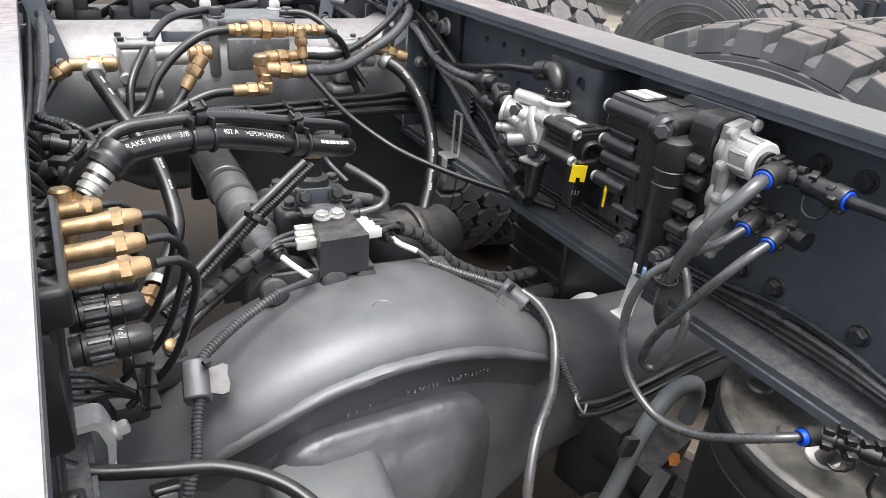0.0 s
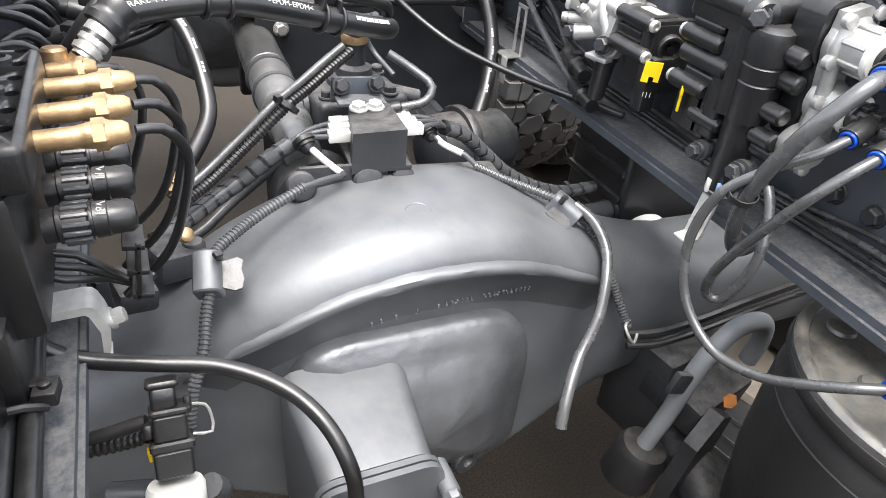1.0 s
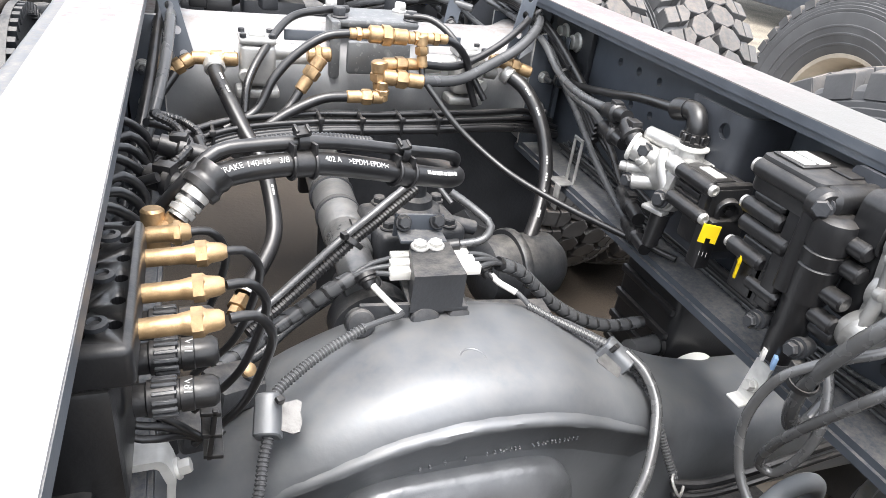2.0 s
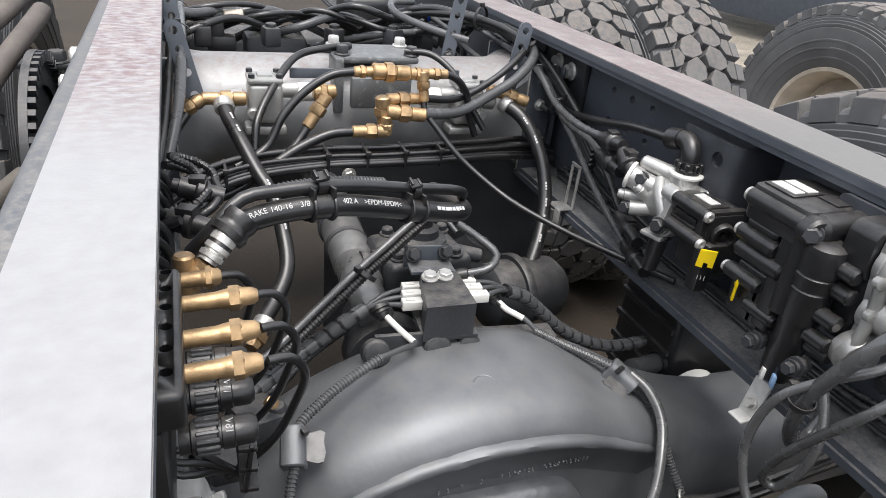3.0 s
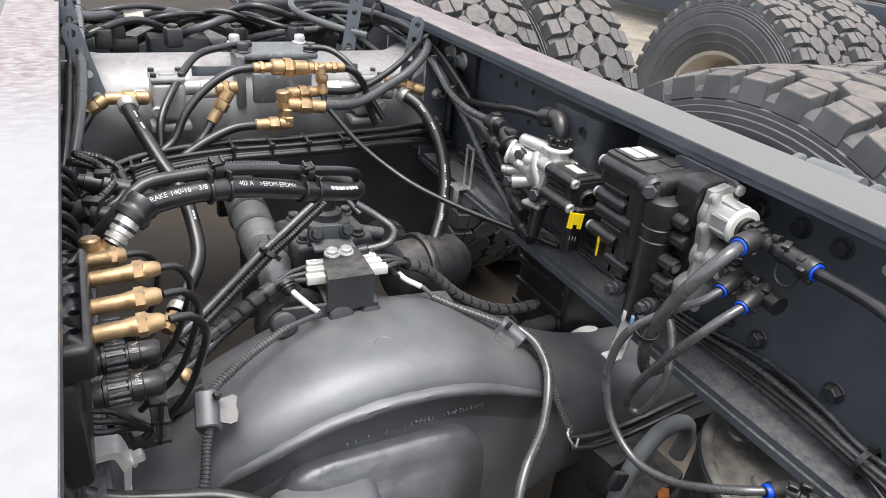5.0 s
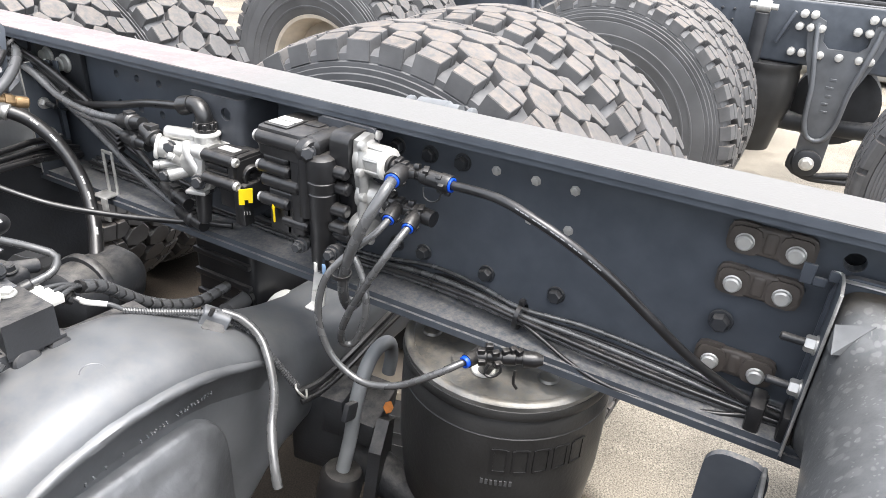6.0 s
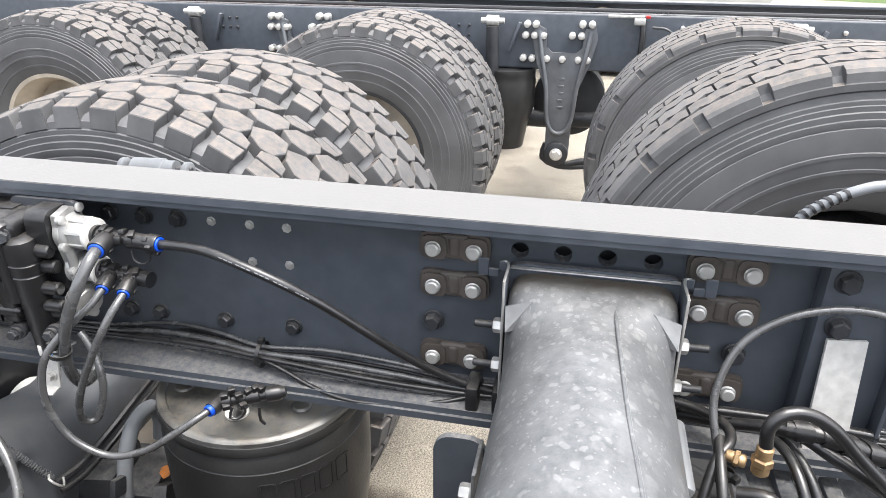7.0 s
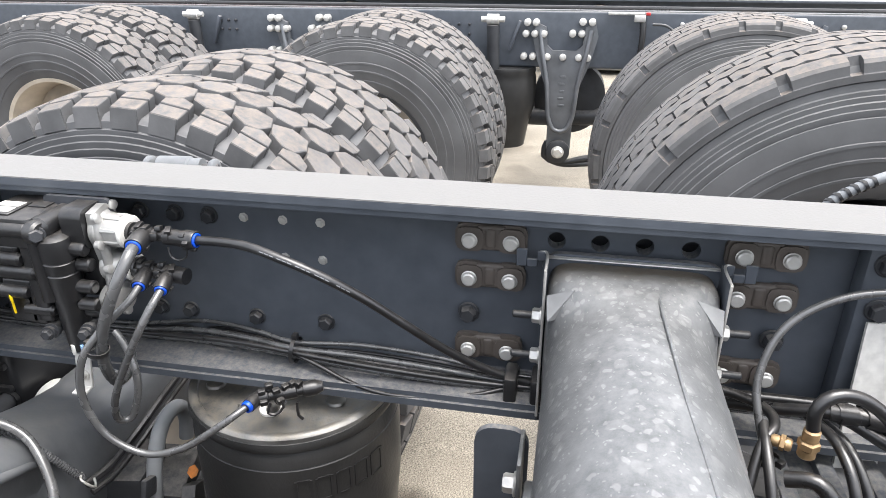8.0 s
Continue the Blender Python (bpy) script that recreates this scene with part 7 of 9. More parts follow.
part("nut", bm, M_BRASS, t)
bm = B()
box(bm, (-0.272, 0.642, 0.668), (0.003, 0.006, 0.012), (0, 0, 0), 0.0005, 1)
part("tag", bm, M_YELLOW, t)
cable("air_hose", [(-0.31, 0.67, 0.60), (-0.27, 0.655, 0.605), (-0.235, 0.64, 0.60), (-0.228, 0.63, 0.62), (-0.235, 0.622, 0.64)], 0.010, M_PIPE, "grey hose bent round the pressure sensor", "air hose", seg=12)
cable("conduit", [(-0.36, 0.665, 0.668), (-0.32, 0.660, 0.668), (-0.29, 0.655, 0.672), (-0.262, 0.648, 0.683)], 0.0058, M_HOSE, "black ribbed conduit running to the sensor plug", "conduit", CON, rib=0.0012)
cable("strip_edge", [(-0.36, 0.66, 0.685), (-0.31, 0.655, 0.685), (-0.27, 0.65, 0.695)], 0.005, M_HOSE, "black hose above a ribbed conduit", "air hose", seg=8)

# ---- brake hose bundle over the shaft ----
BH = [(-0.262, 0.828, 0.915), (-0.246, 0.838, 0.928), (-0.219, 0.850, 0.932), (-0.166, 0.860, 0.933), (-0.117, 0.880, 0.920), (-0.063, 0.900, 0.903), (-0.012, 0.922, 0.887), (0.010, 0.945, 0.878), (0.016, 0.985, 0.868), (0.012, 1.03, 0.855), (0.012, 1.07, 0.838)]
t = thing("brake_hose", BH[0], "thick black printed brake hose arched over the shaft", "brake hose")
bm = B()
hose(bm, BH, 0.0108, 20, 0.005)
body = part("rubber", bm, M_HOSE, t)
line = carried_frames(spline(BH, 0.004))


def at_x(x):
    """The hose's place nearest to a given x on its near half."""
    return min(line[: int(len(line) * 0.72)], key=lambda f: abs(f[0].x - x))


def print_on(text, x, size):
    p, d, u, v = at_x(x)
    n = Vector((0.0, -0.72, 0.66))
    n = (n - d * d.dot(n)).normalized()
    tape_print("printing", text, size, p + n * 0.0111, d, n, M_PRINT, body)


print_on("BRAKE", -0.2300, 0.0072)
print_on("140-16", -0.2076, 0.0072)
print_on("3/8", -0.1885, 0.0072)
print_on("402 A", -0.1462, 0.0072)
print_on(">EPDM-", -0.1190, 0.0072)
print_on("EPDM<", -0.0975, 0.0072)
bars_on_hose(BH, 0.0108, (0.575, 0.605, 0.635), body, (0, -0.72, 0.66), (0.005, 0.004))
bm = B()
turned(bm, (-0.272, 0.822, 0.905), (0.62, 0.4, 0.62), [(0, 0.0085), (0.003, 0.0085), (0.0035, 0.0108), (0.008, 0.0112), (0.009, 0.0092), (0.0105, 0.0092), (0.0115, 0.0112), (0.016, 0.0112), (0.017, 0.0094), (0.0185, 0.0094), (0.0195, 0.0115), (0.027, 0.0115)], 24)
part("ferrule", bm, M_ZINC, t, "bright crimped ferrule")
bm = B()
turned(bm, (-0.256, 0.833, 0.921), (0.62, 0.4, 0.5), [(0, 0.0115), (0.001, 0.0155), (0.007, 0.0168), (0.010, 0.0150), (0.014, 0.0150), (0.017, 0.0165), (0.024, 0.0160), (0.025, 0.0110)], 26)
part("sleeve", bm, M_PLASTIC, t)
for x in (-0.168, -0.066):
    # a flanged saddle round the hose, a neck, and a cradle with a buckled tie for the upper hose
    p, d, u, v = at_x(x)
    up = p + Vector((0, 0.004, 0.0195))
    bm = B()
    turned(bm, p - d * 0.0115, d, [(0, 0.0110), (0, 0.0142), (0.0016, 0.0148), (0.0032, 0.0142), (0.0036, 0.0122), (0.0194, 0.0122), (0.0198, 0.0142), (0.0214, 0.0148), (0.023, 0.0142), (0.023, 0.0110)], 26, cap=False)
    for e in (-0.0098, 0.0098):
        box(bm, p + d * e + Vector((0, -0.002, 0.0145)), (0.0032, 0.016, 0.012), (0, 0, 20), 0.001)
    clip = part("twin_clip", bm, M_PLASTIC, t, "black flanged clip holding two hoses")
    bm = B()
    turned(bm, up - d * 0.0045, d, [(0, 0.0070), (0, 0.0088), (0.009, 0.0088), (0.009, 0.0070)], 22, cap=False)
    part("tie", bm, M_PLASTIC, clip)
    bm = B()
    box(bm, up + Vector((0, -0.004, 0.0095)), (0.0145, 0.010, 0.0042), (28, 0, 20), 0.001)
    for e in (-0.0055, 0.0055):
        box(bm, up + d * e + Vector((0, -0.005, 0.0125)), (0.0030, 0.009, 0.003), (28, 0, 20), 0.0008)
    part("buckle", bm, M_PLASTIC, clip)
cable("air_hose", [(-0.285, 0.85, 0.900), (-0.262, 0.842, 0.930), (-0.239, 0.852, 0.948), (-0.208, 0.858, 0.951), (-0.166, 0.864, 0.951), (-0.117, 0.884, 0.940), (-0.065, 0.904, 0.926), (-0.010, 0.930, 0.910), (0.006, 0.942, 0.901), (0.012, 0.956, 0.890)], 0.0060, M_HOSE, "thinner black hose riding on the brake hose", "air hose", seg=12)
cable("conduit", [(-0.232, 0.862, 0.945), (-0.20, 0.866, 0.951), (-0.15, 0.876, 0.950), (-0.10, 0.896, 0.938)], 0.005, M_HOSE, "thin ribbed conduit between two hoses", "conduit", CON, rib=0.001, pitch=0.004)
# brass elbows at its left end
t = thing("brass_elbow", (-0.295, 0.815, 0.89), "large brass elbow fitting at the end of the brake hose", "brass fitting")
bm = B()
turned(bm, (-0.290, 0.818, 0.868), (0, 0.1, 1), [(0, 0.009), (0.012, 0.009), (0.013, 0.0115), (0.030, 0.0115), (0.031, 0.0095), (0.044, 0.0090), (0.046, 0.0070)], 20)
hose(bm, [(-0.290, 0.818, 0.888), (-0.282, 0.819, 0.893), (-0.272, 0.822, 0.904)], 0.0095, 14)
part("body", bm, M_BRASS, t)
for at, axis, r, h in (((-0.284, 0.8185, 0.892), (0.7, 0.3, 0.6), 0.0135, 0.010), ((-0.290, 0.8205, 0.892), (0, 0.1, 1), 0.0130, 0.009)):
    bm = B()
    hexagon(bm, at, axis, r, h)
    part("nut", bm, M_BRASS, t)
# black hose down from the front tee, ending in a brass fitting
DL = [(-0.226, 1.322, 0.892), (-0.224, 1.300, 0.883), (-0.211, 1.250, 0.862), (-0.192, 1.200, 0.830), (-0.177, 1.170, 0.807), (-0.167, 1.130, 0.764), (-0.169, 1.090, 0.733), (-0.192, 1.050, 0.708), (-0.214, 1.020, 0.695)]
h = cable("brake_hose", DL, 0.0104, M_HOSE, "black printed brake hose hanging from a brass tee", "brake hose", "brake hoses", seg=16)
bars_on_hose(DL, 0.0104, (0.12, 0.18, 0.45, 0.52, 0.6), h, (0.3, -0.8, 0.4), (0.004, 0.003))
DR = [(0.234, 1.330, 0.888), (0.261, 1.300, 0.868), (0.281, 1.260, 0.822), (0.282, 1.220, 0.765), (0.262, 1.180, 0.711), (0.230, 1.140, 0.672), (0.205, 1.115, 0.640)]
h = cable("brake_hose", DR, 0.0115, M_HOSE, "black printed brake hose bowed beside the rail", "brake hose", "brake hoses", seg=16)
bars_on_hose(DR, 0.0115, (0.15, 0.25, 0.48, 0.56, 0.64, 0.74), h, (-0.3, -0.8, 0.3), (0.004, 0.003))
for p, d in (((-0.205, 1.028, 0.697), (-0.6, -0.9, -0.4)), ((0.215, 1.125, 0.655), (-0.5, -0.5, -0.7))):
    t = thing("hose_end", p, "brass hose end with a zinc clip", "brass fitting", "hose ends")
    bm = B()
    turned(bm, p, d, [(0, 0.0128), (0.0, 0.0145), (0.012, 0.0145), (0.012, 0.0128)], 22, cap=False)
    part("clip", bm, M_ZINC, t)
    bm = B()
    turned(bm, Vector(p) + Vector(d).normalized() * 0.014, d, [(0, 0.010), (0.006, 0.010), (0.007, 0.014), (0.018, 0.014), (0.019, 0.010), (0.028, 0.009)], 6)
    part("nut", bm, M_BRASS, t)

# ---- front crossmember fittings ----
def perforated_strip(x, y, z, lean, side):
    bm = B()
    m = pose(x, y, z, -12, lean, 0)
    out = rounded(0.026, 0.125, 0.0125, 6)
    plate(bm, out, (0, 0, 0), (1, 0, 0), (0, 0, 1), 0.004)
    bmesh.ops.transform(bm, matrix=m, verts=bm.verts)
    ob = solo("perforated_strip", bm, M_RAIL, "dark perforated steel strip on the crossmember", "bracket", "perforated strips")
    bm = B()
    for k in (-0.045, -0.012, 0.021, 0.048):
        rod(bm, m @ Vector((0, 0.02, k)), m @ Vector((0, -0.02, k)), 0.006, 14, 0)
    cut_out(ob, bm)
    t = thing("strip_bolt", tuple(m @ Vector((0, -0.004, -0.05))), "dark bolt through a perforated strip", "bolt", "strip bolts")
    bm = B()
    bolt(bm, m @ Vector((0, -0.004, -0.055)), (0, -1, 0), 0.009, 0.008)
    part("head", bm, M_DARK, t)


perforated_strip(-0.275, 1.352, 0.940, -14, -1)
perforated_strip(-0.285, 1.52, 0.955, -10, -1)
perforated_strip(0.262, 1.358, 0.955, 16, 1)
perforated_strip(0.205, 1.52, 0.975, 14, 1)


def level_valve(x, y, z, label, flip=1):
    t = thing("relay_valve", (x, y, z - 0.04), label, "air valve", "air valves on the crossmember")
    bm = B()
    box(bm, (x, y, z), (0.050, 0.044, 0.060), (0, 0, 0), 0.007, 3)
    box(bm, (x, y, z - 0.042), (0.062, 0.036, 0.014), (0, 0, 0), 0.004)
    rod(bm, (x - flip * 0.020, y - 0.020, z - 0.012), (x - flip * 0.020, y - 0.032, z - 0.012), 0.0085)
    rod(bm, (x - flip * 0.03, y, z + 0.006), (x - flip * 0.052, y, z + 0.004), 0.013)
    rod(bm, (x + flip * 0.02, y - 0.002, z + 0.018), (x + flip * 0.05, y - 0.002, z + 0.018), 0.012)
    part("body", bm, M_ALU, t)
    bm = B()
    box(bm, (x, y, z + 0.035), (0.052, 0.046, 0.010), (0, 0, 0), 0.004)
    box(bm, (x, y, z + 0.041), (0.022, 0.022, 0.004), (0, 0, 0), 0.001)
    lid = part("lid", bm, M_ALU, t)
    for dx in (-0.020, 0.020):
        for dy in (-0.017, 0.017):
            bm = B()
            turned(bm, (x + dx, y + dy, z + 0.040), (0, 0, 1), [(0, 0.0048), (0.005, 0.0048), (0.006, 0.003)], 12)
            part("screw", bm, M_DARK, lid)
    bm = B()
    rod(bm, (x + flip * 0.045, y, z + 0.014), (x + flip * 0.085, y, z + 0.014), 0.0145, 22, 0.003)
    part("filter", bm, M_WHITE, t, "pale cylinder")
    return t


level_valve(-0.165, 1.335, 0.890, "cast aluminium relay valve with a screwed lid on the crossmember")
level_valve(0.170, 1.345, 0.880, "cast aluminium relay valve half hidden by hoses", -1)


def brass_run(label, *pieces):
    """A brass fitting of turned runs (p, d, length, radius) with hexagon nuts."""
    t = thing("brass_fitting", pieces[0][0], label, "brass fitting", "brass fittings on the crossmember")
    bm = B()
    for p, d, l, r in pieces:
        turned(bm, p, d, [(0, r * 0.8), (0.002, r), (l * 0.3, r), (l * 0.31, r * 0.8), (l * 0.62, r * 0.8), (l * 0.63, r * 0.92), (l - 0.002, r * 0.92), (l, r * 0.7)], 20)
    part("body", bm, M_BRASS, t)
    for p, d, l, r in pieces:
        bm = B()
        hexagon(bm, Vector(p) + Vector(d).normalized() * l * 0.34, d, r * 1.22, l * 0.26)
        part("nut", bm, M_BRASS, t)
    return t


brass_run("brass tee joining a hose at the crossmember", ((-0.192, 1.325, 0.897), (-1, 0, 0.0), 0.064, 0.0100), ((-0.254, 1.325, 0.897), (-0.9, -0.25, -0.50), 0.050, 0.0095), ((-0.226, 1.326, 0.898), (0.2, -0.2, -1), 0.022, 0.0120))
brass_run("brass cross fitting above the crossmember", ((-0.044, 1.272, 0.952), (1, 0, 0.02), 0.030, 0.0080), ((-0.016, 1.272, 0.953), (1, 0, -0.05), 0.058, 0.0125), ((0.042, 1.272, 0.950), (1, 0, 0), 0.030, 0.0088), ((0.070, 1.272, 0.950), (1, 0, 0), 0.034, 0.0080), ((0.062, 1.268, 0.955), (0.08, -0.15, -1), 0.046, 0.0085))
brass_run("stout brass elbow on the crossmember", ((0.000, 1.262, 0.918), (0.1, 0, -1), 0.050, 0.0120), ((0.004, 1.255, 0.897), (1, -0.1, -0.08), 0.062, 0.0115), ((0.006, 1.266, 0.912), (1, 0.1, 0.0), 0.060, 0.0095))
brass_run("brass elbow with a black hose below the crossmember fittings", ((0.006, 1.250, 0.868), (-1, 0, 0), 0.055, 0.0098), ((0.004, 1.250, 0.862), (0, 0, 1), 0.03, 0.009))
brass_run("slanting brass hose fitting by the relay valve", ((-0.078, 1.290, 0.912), (-0.62, -0.25, -0.85), 0.058, 0.0100), ((-0.098, 1.30, 0.913), (1, 0, 0.05), 0.035, 0.0115))
brass_run("brass elbow at the end of the bowed brake hose", ((0.225, 1.335, 0.905), (0.9, -0.25, -0.25), 0.055, 0.0105), ((0.205, 1.335, 0.905), (1, 0, 0), 0.03, 0.0095))
bm = B()
turned(bm, (0.232, 1.331, 0.889), (0.6, -0.67, -0.45), [(0, 0.0132), (0.002, 0.0148), (0.014, 0.0148), (0.016, 0.0128)], 22)
solo("hose_collar", bm, M_ZINC, "bright collar at the top of a brake hose", "collar", "hose collars")
bm = B()
turned(bm, (-0.2262, 1.3235, 0.8925), (0.09, -0.88, -0.46), [(0, 0.0130), (0.002, 0.0148), (0.015, 0.0148), (0.017, 0.0128)], 22)
solo("hose_collar", bm, M_ZINC, "bright collar at the top of a brake hose", "collar", "hose collars")

t = thing("saddle_bracket", (0.02, 1.42, 0.93), "grey steel saddle with bolts across the crossmember", "bracket")
bm = B()
box(bm, (0.025, 1.425, 0.944), (0.135, 0.10, 0.012), (0, 0, 0), 0.005)
box(bm, (-0.045, 1.385, 0.905), (0.016, 0.05, 0.09), (0, 0, 0), 0.005)
box(bm, (0.02, 1.345, 0.900), (0.10, 0.014, 0.05), (0, 0, 0), 0.004)
part("plate", bm, M_TUBE, t)
for x, y in ((-0.035, 1.39), (0.082, 1.39), (-0.035, 1.46), (0.082, 1.46)):
    bm = B()
    bolt(bm, (x, y, 0.950), (0, 0, 1), 0.0105, 0.012)
    part("bolt", bm, M_DARK if y < 1.42 else M_ZINC, t)
for s in (-1, 1):
    bm = B()
    box(bm, (0.02 + s * 0.105, 1.368, 0.925), (0.075, 0.006, 0.016), (0, 0, 0), 0.002)
    part("side_strap", bm, M_RAIL, t)

FR = "hoses at the front crossmember"
for pts, r, m in (
    ([(0.064, 1.252, 0.893), (0.129, 1.272, 0.890), (0.196, 1.300, 0.910), (0.249, 1.320, 0.933), (0.296, 1.360, 0.962), (0.313, 1.420, 0.974), (0.310, 1.500, 0.973), (0.25, 1.60, 0.975)], 0.0085, M_PIPE),
    ([(0.066, 1.272, 0.912), (0.13, 1.29, 0.906), (0.19, 1.31, 0.925), (0.25, 1.34, 0.955), (0.295, 1.39, 0.978), (0.30, 1.48, 0.985), (0.24, 1.56, 0.98)], 0.006, M_HOSE),
    ([(-0.190, 1.250, 0.843), (-0.184, 1.268, 0.878), (-0.150, 1.320, 0.922), (-0.107, 1.378, 0.950), (-0.058, 1.400, 0.957), (-0.016, 1.420, 0.957)], 0.006, M_HOSE),
    ([(-0.044, 1.272, 0.952), (-0.075, 1.270, 0.948), (-0.115, 1.265, 0.925), (-0.150, 1.255, 0.89), (-0.175, 1.24, 0.85), (-0.22, 1.22, 0.83)], 0.0062, M_HOSE),
    ([(-0.109, 1.278, 0.869), (-0.128, 1.266, 0.845), (-0.16, 1.245, 0.822), (-0.20, 1.225, 0.805), (-0.28, 1.20, 0.79)], 0.0068, M_HOSE),
    ([(-0.045, 1.250, 0.868), (-0.080, 1.248, 0.866), (-0.125, 1.240, 0.850), (-0.17, 1.228, 0.826), (-0.22, 1.21, 0.80), (-0.28, 1.18, 0.79)], 0.0075, M_HOSE),
    ([(0.102, 1.272, 0.950), (0.120, 1.275, 0.942), (0.145, 1.285, 0.915), (0.16, 1.30, 0.875), (0.175, 1.30, 0.84)], 0.0058, M_HOSE),
    ([(0.07, 1.39, 0.957), (0.11, 1.37, 0.957), (0.14, 1.34, 0.935), (0.165, 1.315, 0.89), (0.19, 1.30, 0.85)], 0.0055, M_HOSE),
    ([(-0.278, 1.306, 0.880), (-0.295, 1.29, 0.86), (-0.315, 1.25, 0.845), (-0.33, 1.15, 0.84)], 0.0068, M_HOSE),
    ([(-0.268, 3.2, 0.965), (-0.272, 2.0, 0.968), (-0.275, 1.55, 0.970), (-0.278, 1.36, 0.952), (-0.289, 1.24, 0.905), (-0.312, 1.15, 0.845), (-0.338, 1.07, 0.79)], 0.0075, M_PIPE),
    ([(-0.288, 3.2, 0.955), (-0.290, 2.0, 0.958), (-0.291, 1.5, 0.958), (-0.296, 1.34, 0.935), (-0.310, 1.20, 0.88), (-0.335, 1.10, 0.80)], 0.0075, M_HOSE),
):
    cable("air_hose", pts, r, m, "black air hose at the front crossmember", "air hose", FR, seg=10)
tie((-0.28, 1.42, 0.965), (0, 1, 0), 0.019)
tie((-0.279, 1.62, 0.966), (0, 1, 0), 0.019)
# wide harness across the frame
rnd = random.Random(4)
for i in range(9):
    dz, dy = rnd.uniform(-0.012, 0.012), rnd.uniform(-0.02, 0.02)
    pts = [(-0.345, 1.12 + dy, 0.79 + dz), (-0.29, 1.17 + dy, 0.812 + dz * 1.5), (-0.22, 1.21 + dy, 0.828 + dz * 1.2), (-0.10, 1.235 + dy, 0.833 + dz), (0.0, 1.24 + dy, 0.832 + dz * 0.9), (0.10, 1.25 + dy, 0.830 + dz), (0.20, 1.28 + dy, 0.822 + dz), (0.28, 1.31 + dy, 0.81 + dz * 1.4), (0.345, 1.33 + dy, 0.79 + dz)]
    cable("harness_wire", pts, 0.0036 if i % 3 else 0.005, M_HOSE, "thin black wire of the harness across the frame", "wire", "harness wires", seg=8, step=0.014)
for x, y, z in ((-0.235, 1.205, 0.826), (-0.09, 1.235, 0.833), (-0.03, 1.24, 0.832), (0.03, 1.243, 0.831), (0.09, 1.25, 0.830)):
    bm = B()
    box(bm, (x, y, z), (0.005, 0.046, 0.030), (0, 0, 0), 0.004)
    box(bm, (x, y - 0.022, z + 0.012), (0.008, 0.008, 0.007), (0, 0, 0), 0.001)
    solo("harness_tie", bm, M_PLASTIC, "black tie round the wiring harness", "cable tie", "cable ties")
# coiled plugs at the left end of the harness
for i in range(6):
    a = i * 1.05
    cx, cy, cz = -0.295 + 0.010 * (i % 3), 1.0 + 0.028 * i, 0.84 + 0.012 * (i % 2)
    pts = [(cx + 0.026 * math.cos(a + q * 0.8), cy + 0.03 * math.sin(a + q * 0.8), cz + 0.009 * q - 0.02) for q in range(7)]
    cable("coiled_wire", pts, 0.0052, M_HOSE, "black wire coiled beside the rail", "wire", "coiled wires", rib=0.0008 if i % 2 else 0.0, seg=10, pitch=0.005)
connector((-0.30, 1.06, 0.875), (-0.245, 1.05, 0.862), 0.012, "black plastic plug in the coiled wires")
connector((-0.31, 1.00, 0.865), (-0.262, 0.975, 0.858), 0.013, "black plastic plug in the coiled wires")
for i in range(7):
    y = 0.86 + 0.035 * i
    cable("coiled_wire", [(-0.345, y, 0.90 - 0.01 * (i % 3)), (-0.322, y + 0.02, 0.885), (-0.305, y + 0.03, 0.86), (-0.31, y + 0.02, 0.83), (-0.33, y, 0.80)], 0.0048, M_HOSE, "black wire hanging beside the rail", "wire", "coiled wires", seg=8)
# thick bundle that loops at the right of the crossmember
for i in range(5):
    o, w = 0.009 * i, 0.007 * (i % 2)
    cable("bundle_hose", [(0.14, 1.72, 0.955 + w), (0.20, 1.60 + o, 0.985 + w), (0.26, 1.52 + o, 0.990 - w), (0.295 + o * 0.5, 1.44, 0.980 - o * 0.5), (0.318 + o * 0.3, 1.36, 0.955 - o), (0.33 + o * 0.2, 1.26, 0.905 - o), (0.335, 1.18, 0.86 - o)], 0.0065, M_HOSE, "black hose in a bundle looping past the crossmember", "air hose", "bundle hoses", seg=10)
tie((0.262, 1.53, 0.99), (0.6, -0.8, 0), 0.022)
tie((0.312, 1.385, 0.962), (0.2, -0.8, -0.3), 0.024)
# pale bolts and plate on the web near the front
for y, z in ((1.338, 0.940), (1.385, 0.945)):
    t = thing("flange_nut", (WEB - 0.02, y, z), "pale nut on a dark plate on the rail", "nut", "pale nuts")
    bm = B()
    turned(bm, (WEB - 0.012, y, z), (-1, 0, 0), [(0, 0.016), (0.002, 0.0165), (0.004, 0.0125), (0.012, 0.012), (0.014, 0.008)], 20)
    part("head", bm, M_BRIGHT, t)
bm = B()
box(bm, (WEB - 0.006, 1.36, 0.925), (0.012, 0.13, 0.11), (0, 0, 0), 0.004)
solo("backing_plate", bm, M_DARK, "dark steel plate on the rail behind pale nuts", "plate")

# ---- beyond the front crossmember ----
bm = B()
box(bm, (0.10, 1.80, 0.93), (0.10, 0.12, 0.12), (0, 0, 0), 0.02, 4)
solo("fluid_tank", bm, M_PLASTIC, "black plastic tank beyond the crossmember", "tank")
push_fitting((0.215, 1.68, 0.965), (0.4, -0.6, -0.3), 0.035, 0.013)
push_fitting((0.21, 1.70, 0.93), (0.4, -0.6, -0.3), 0.035, 0.012)
cable("air_line", [(0.215, 1.68, 0.965), (0.235, 1.63, 0.95), (0.25, 1.56, 0.93), (0.26, 1.50, 0.92)], 0.0058, M_PIPE, "grey air line at a blue collar", "air line", "lines beyond the crossmember", seg=8)
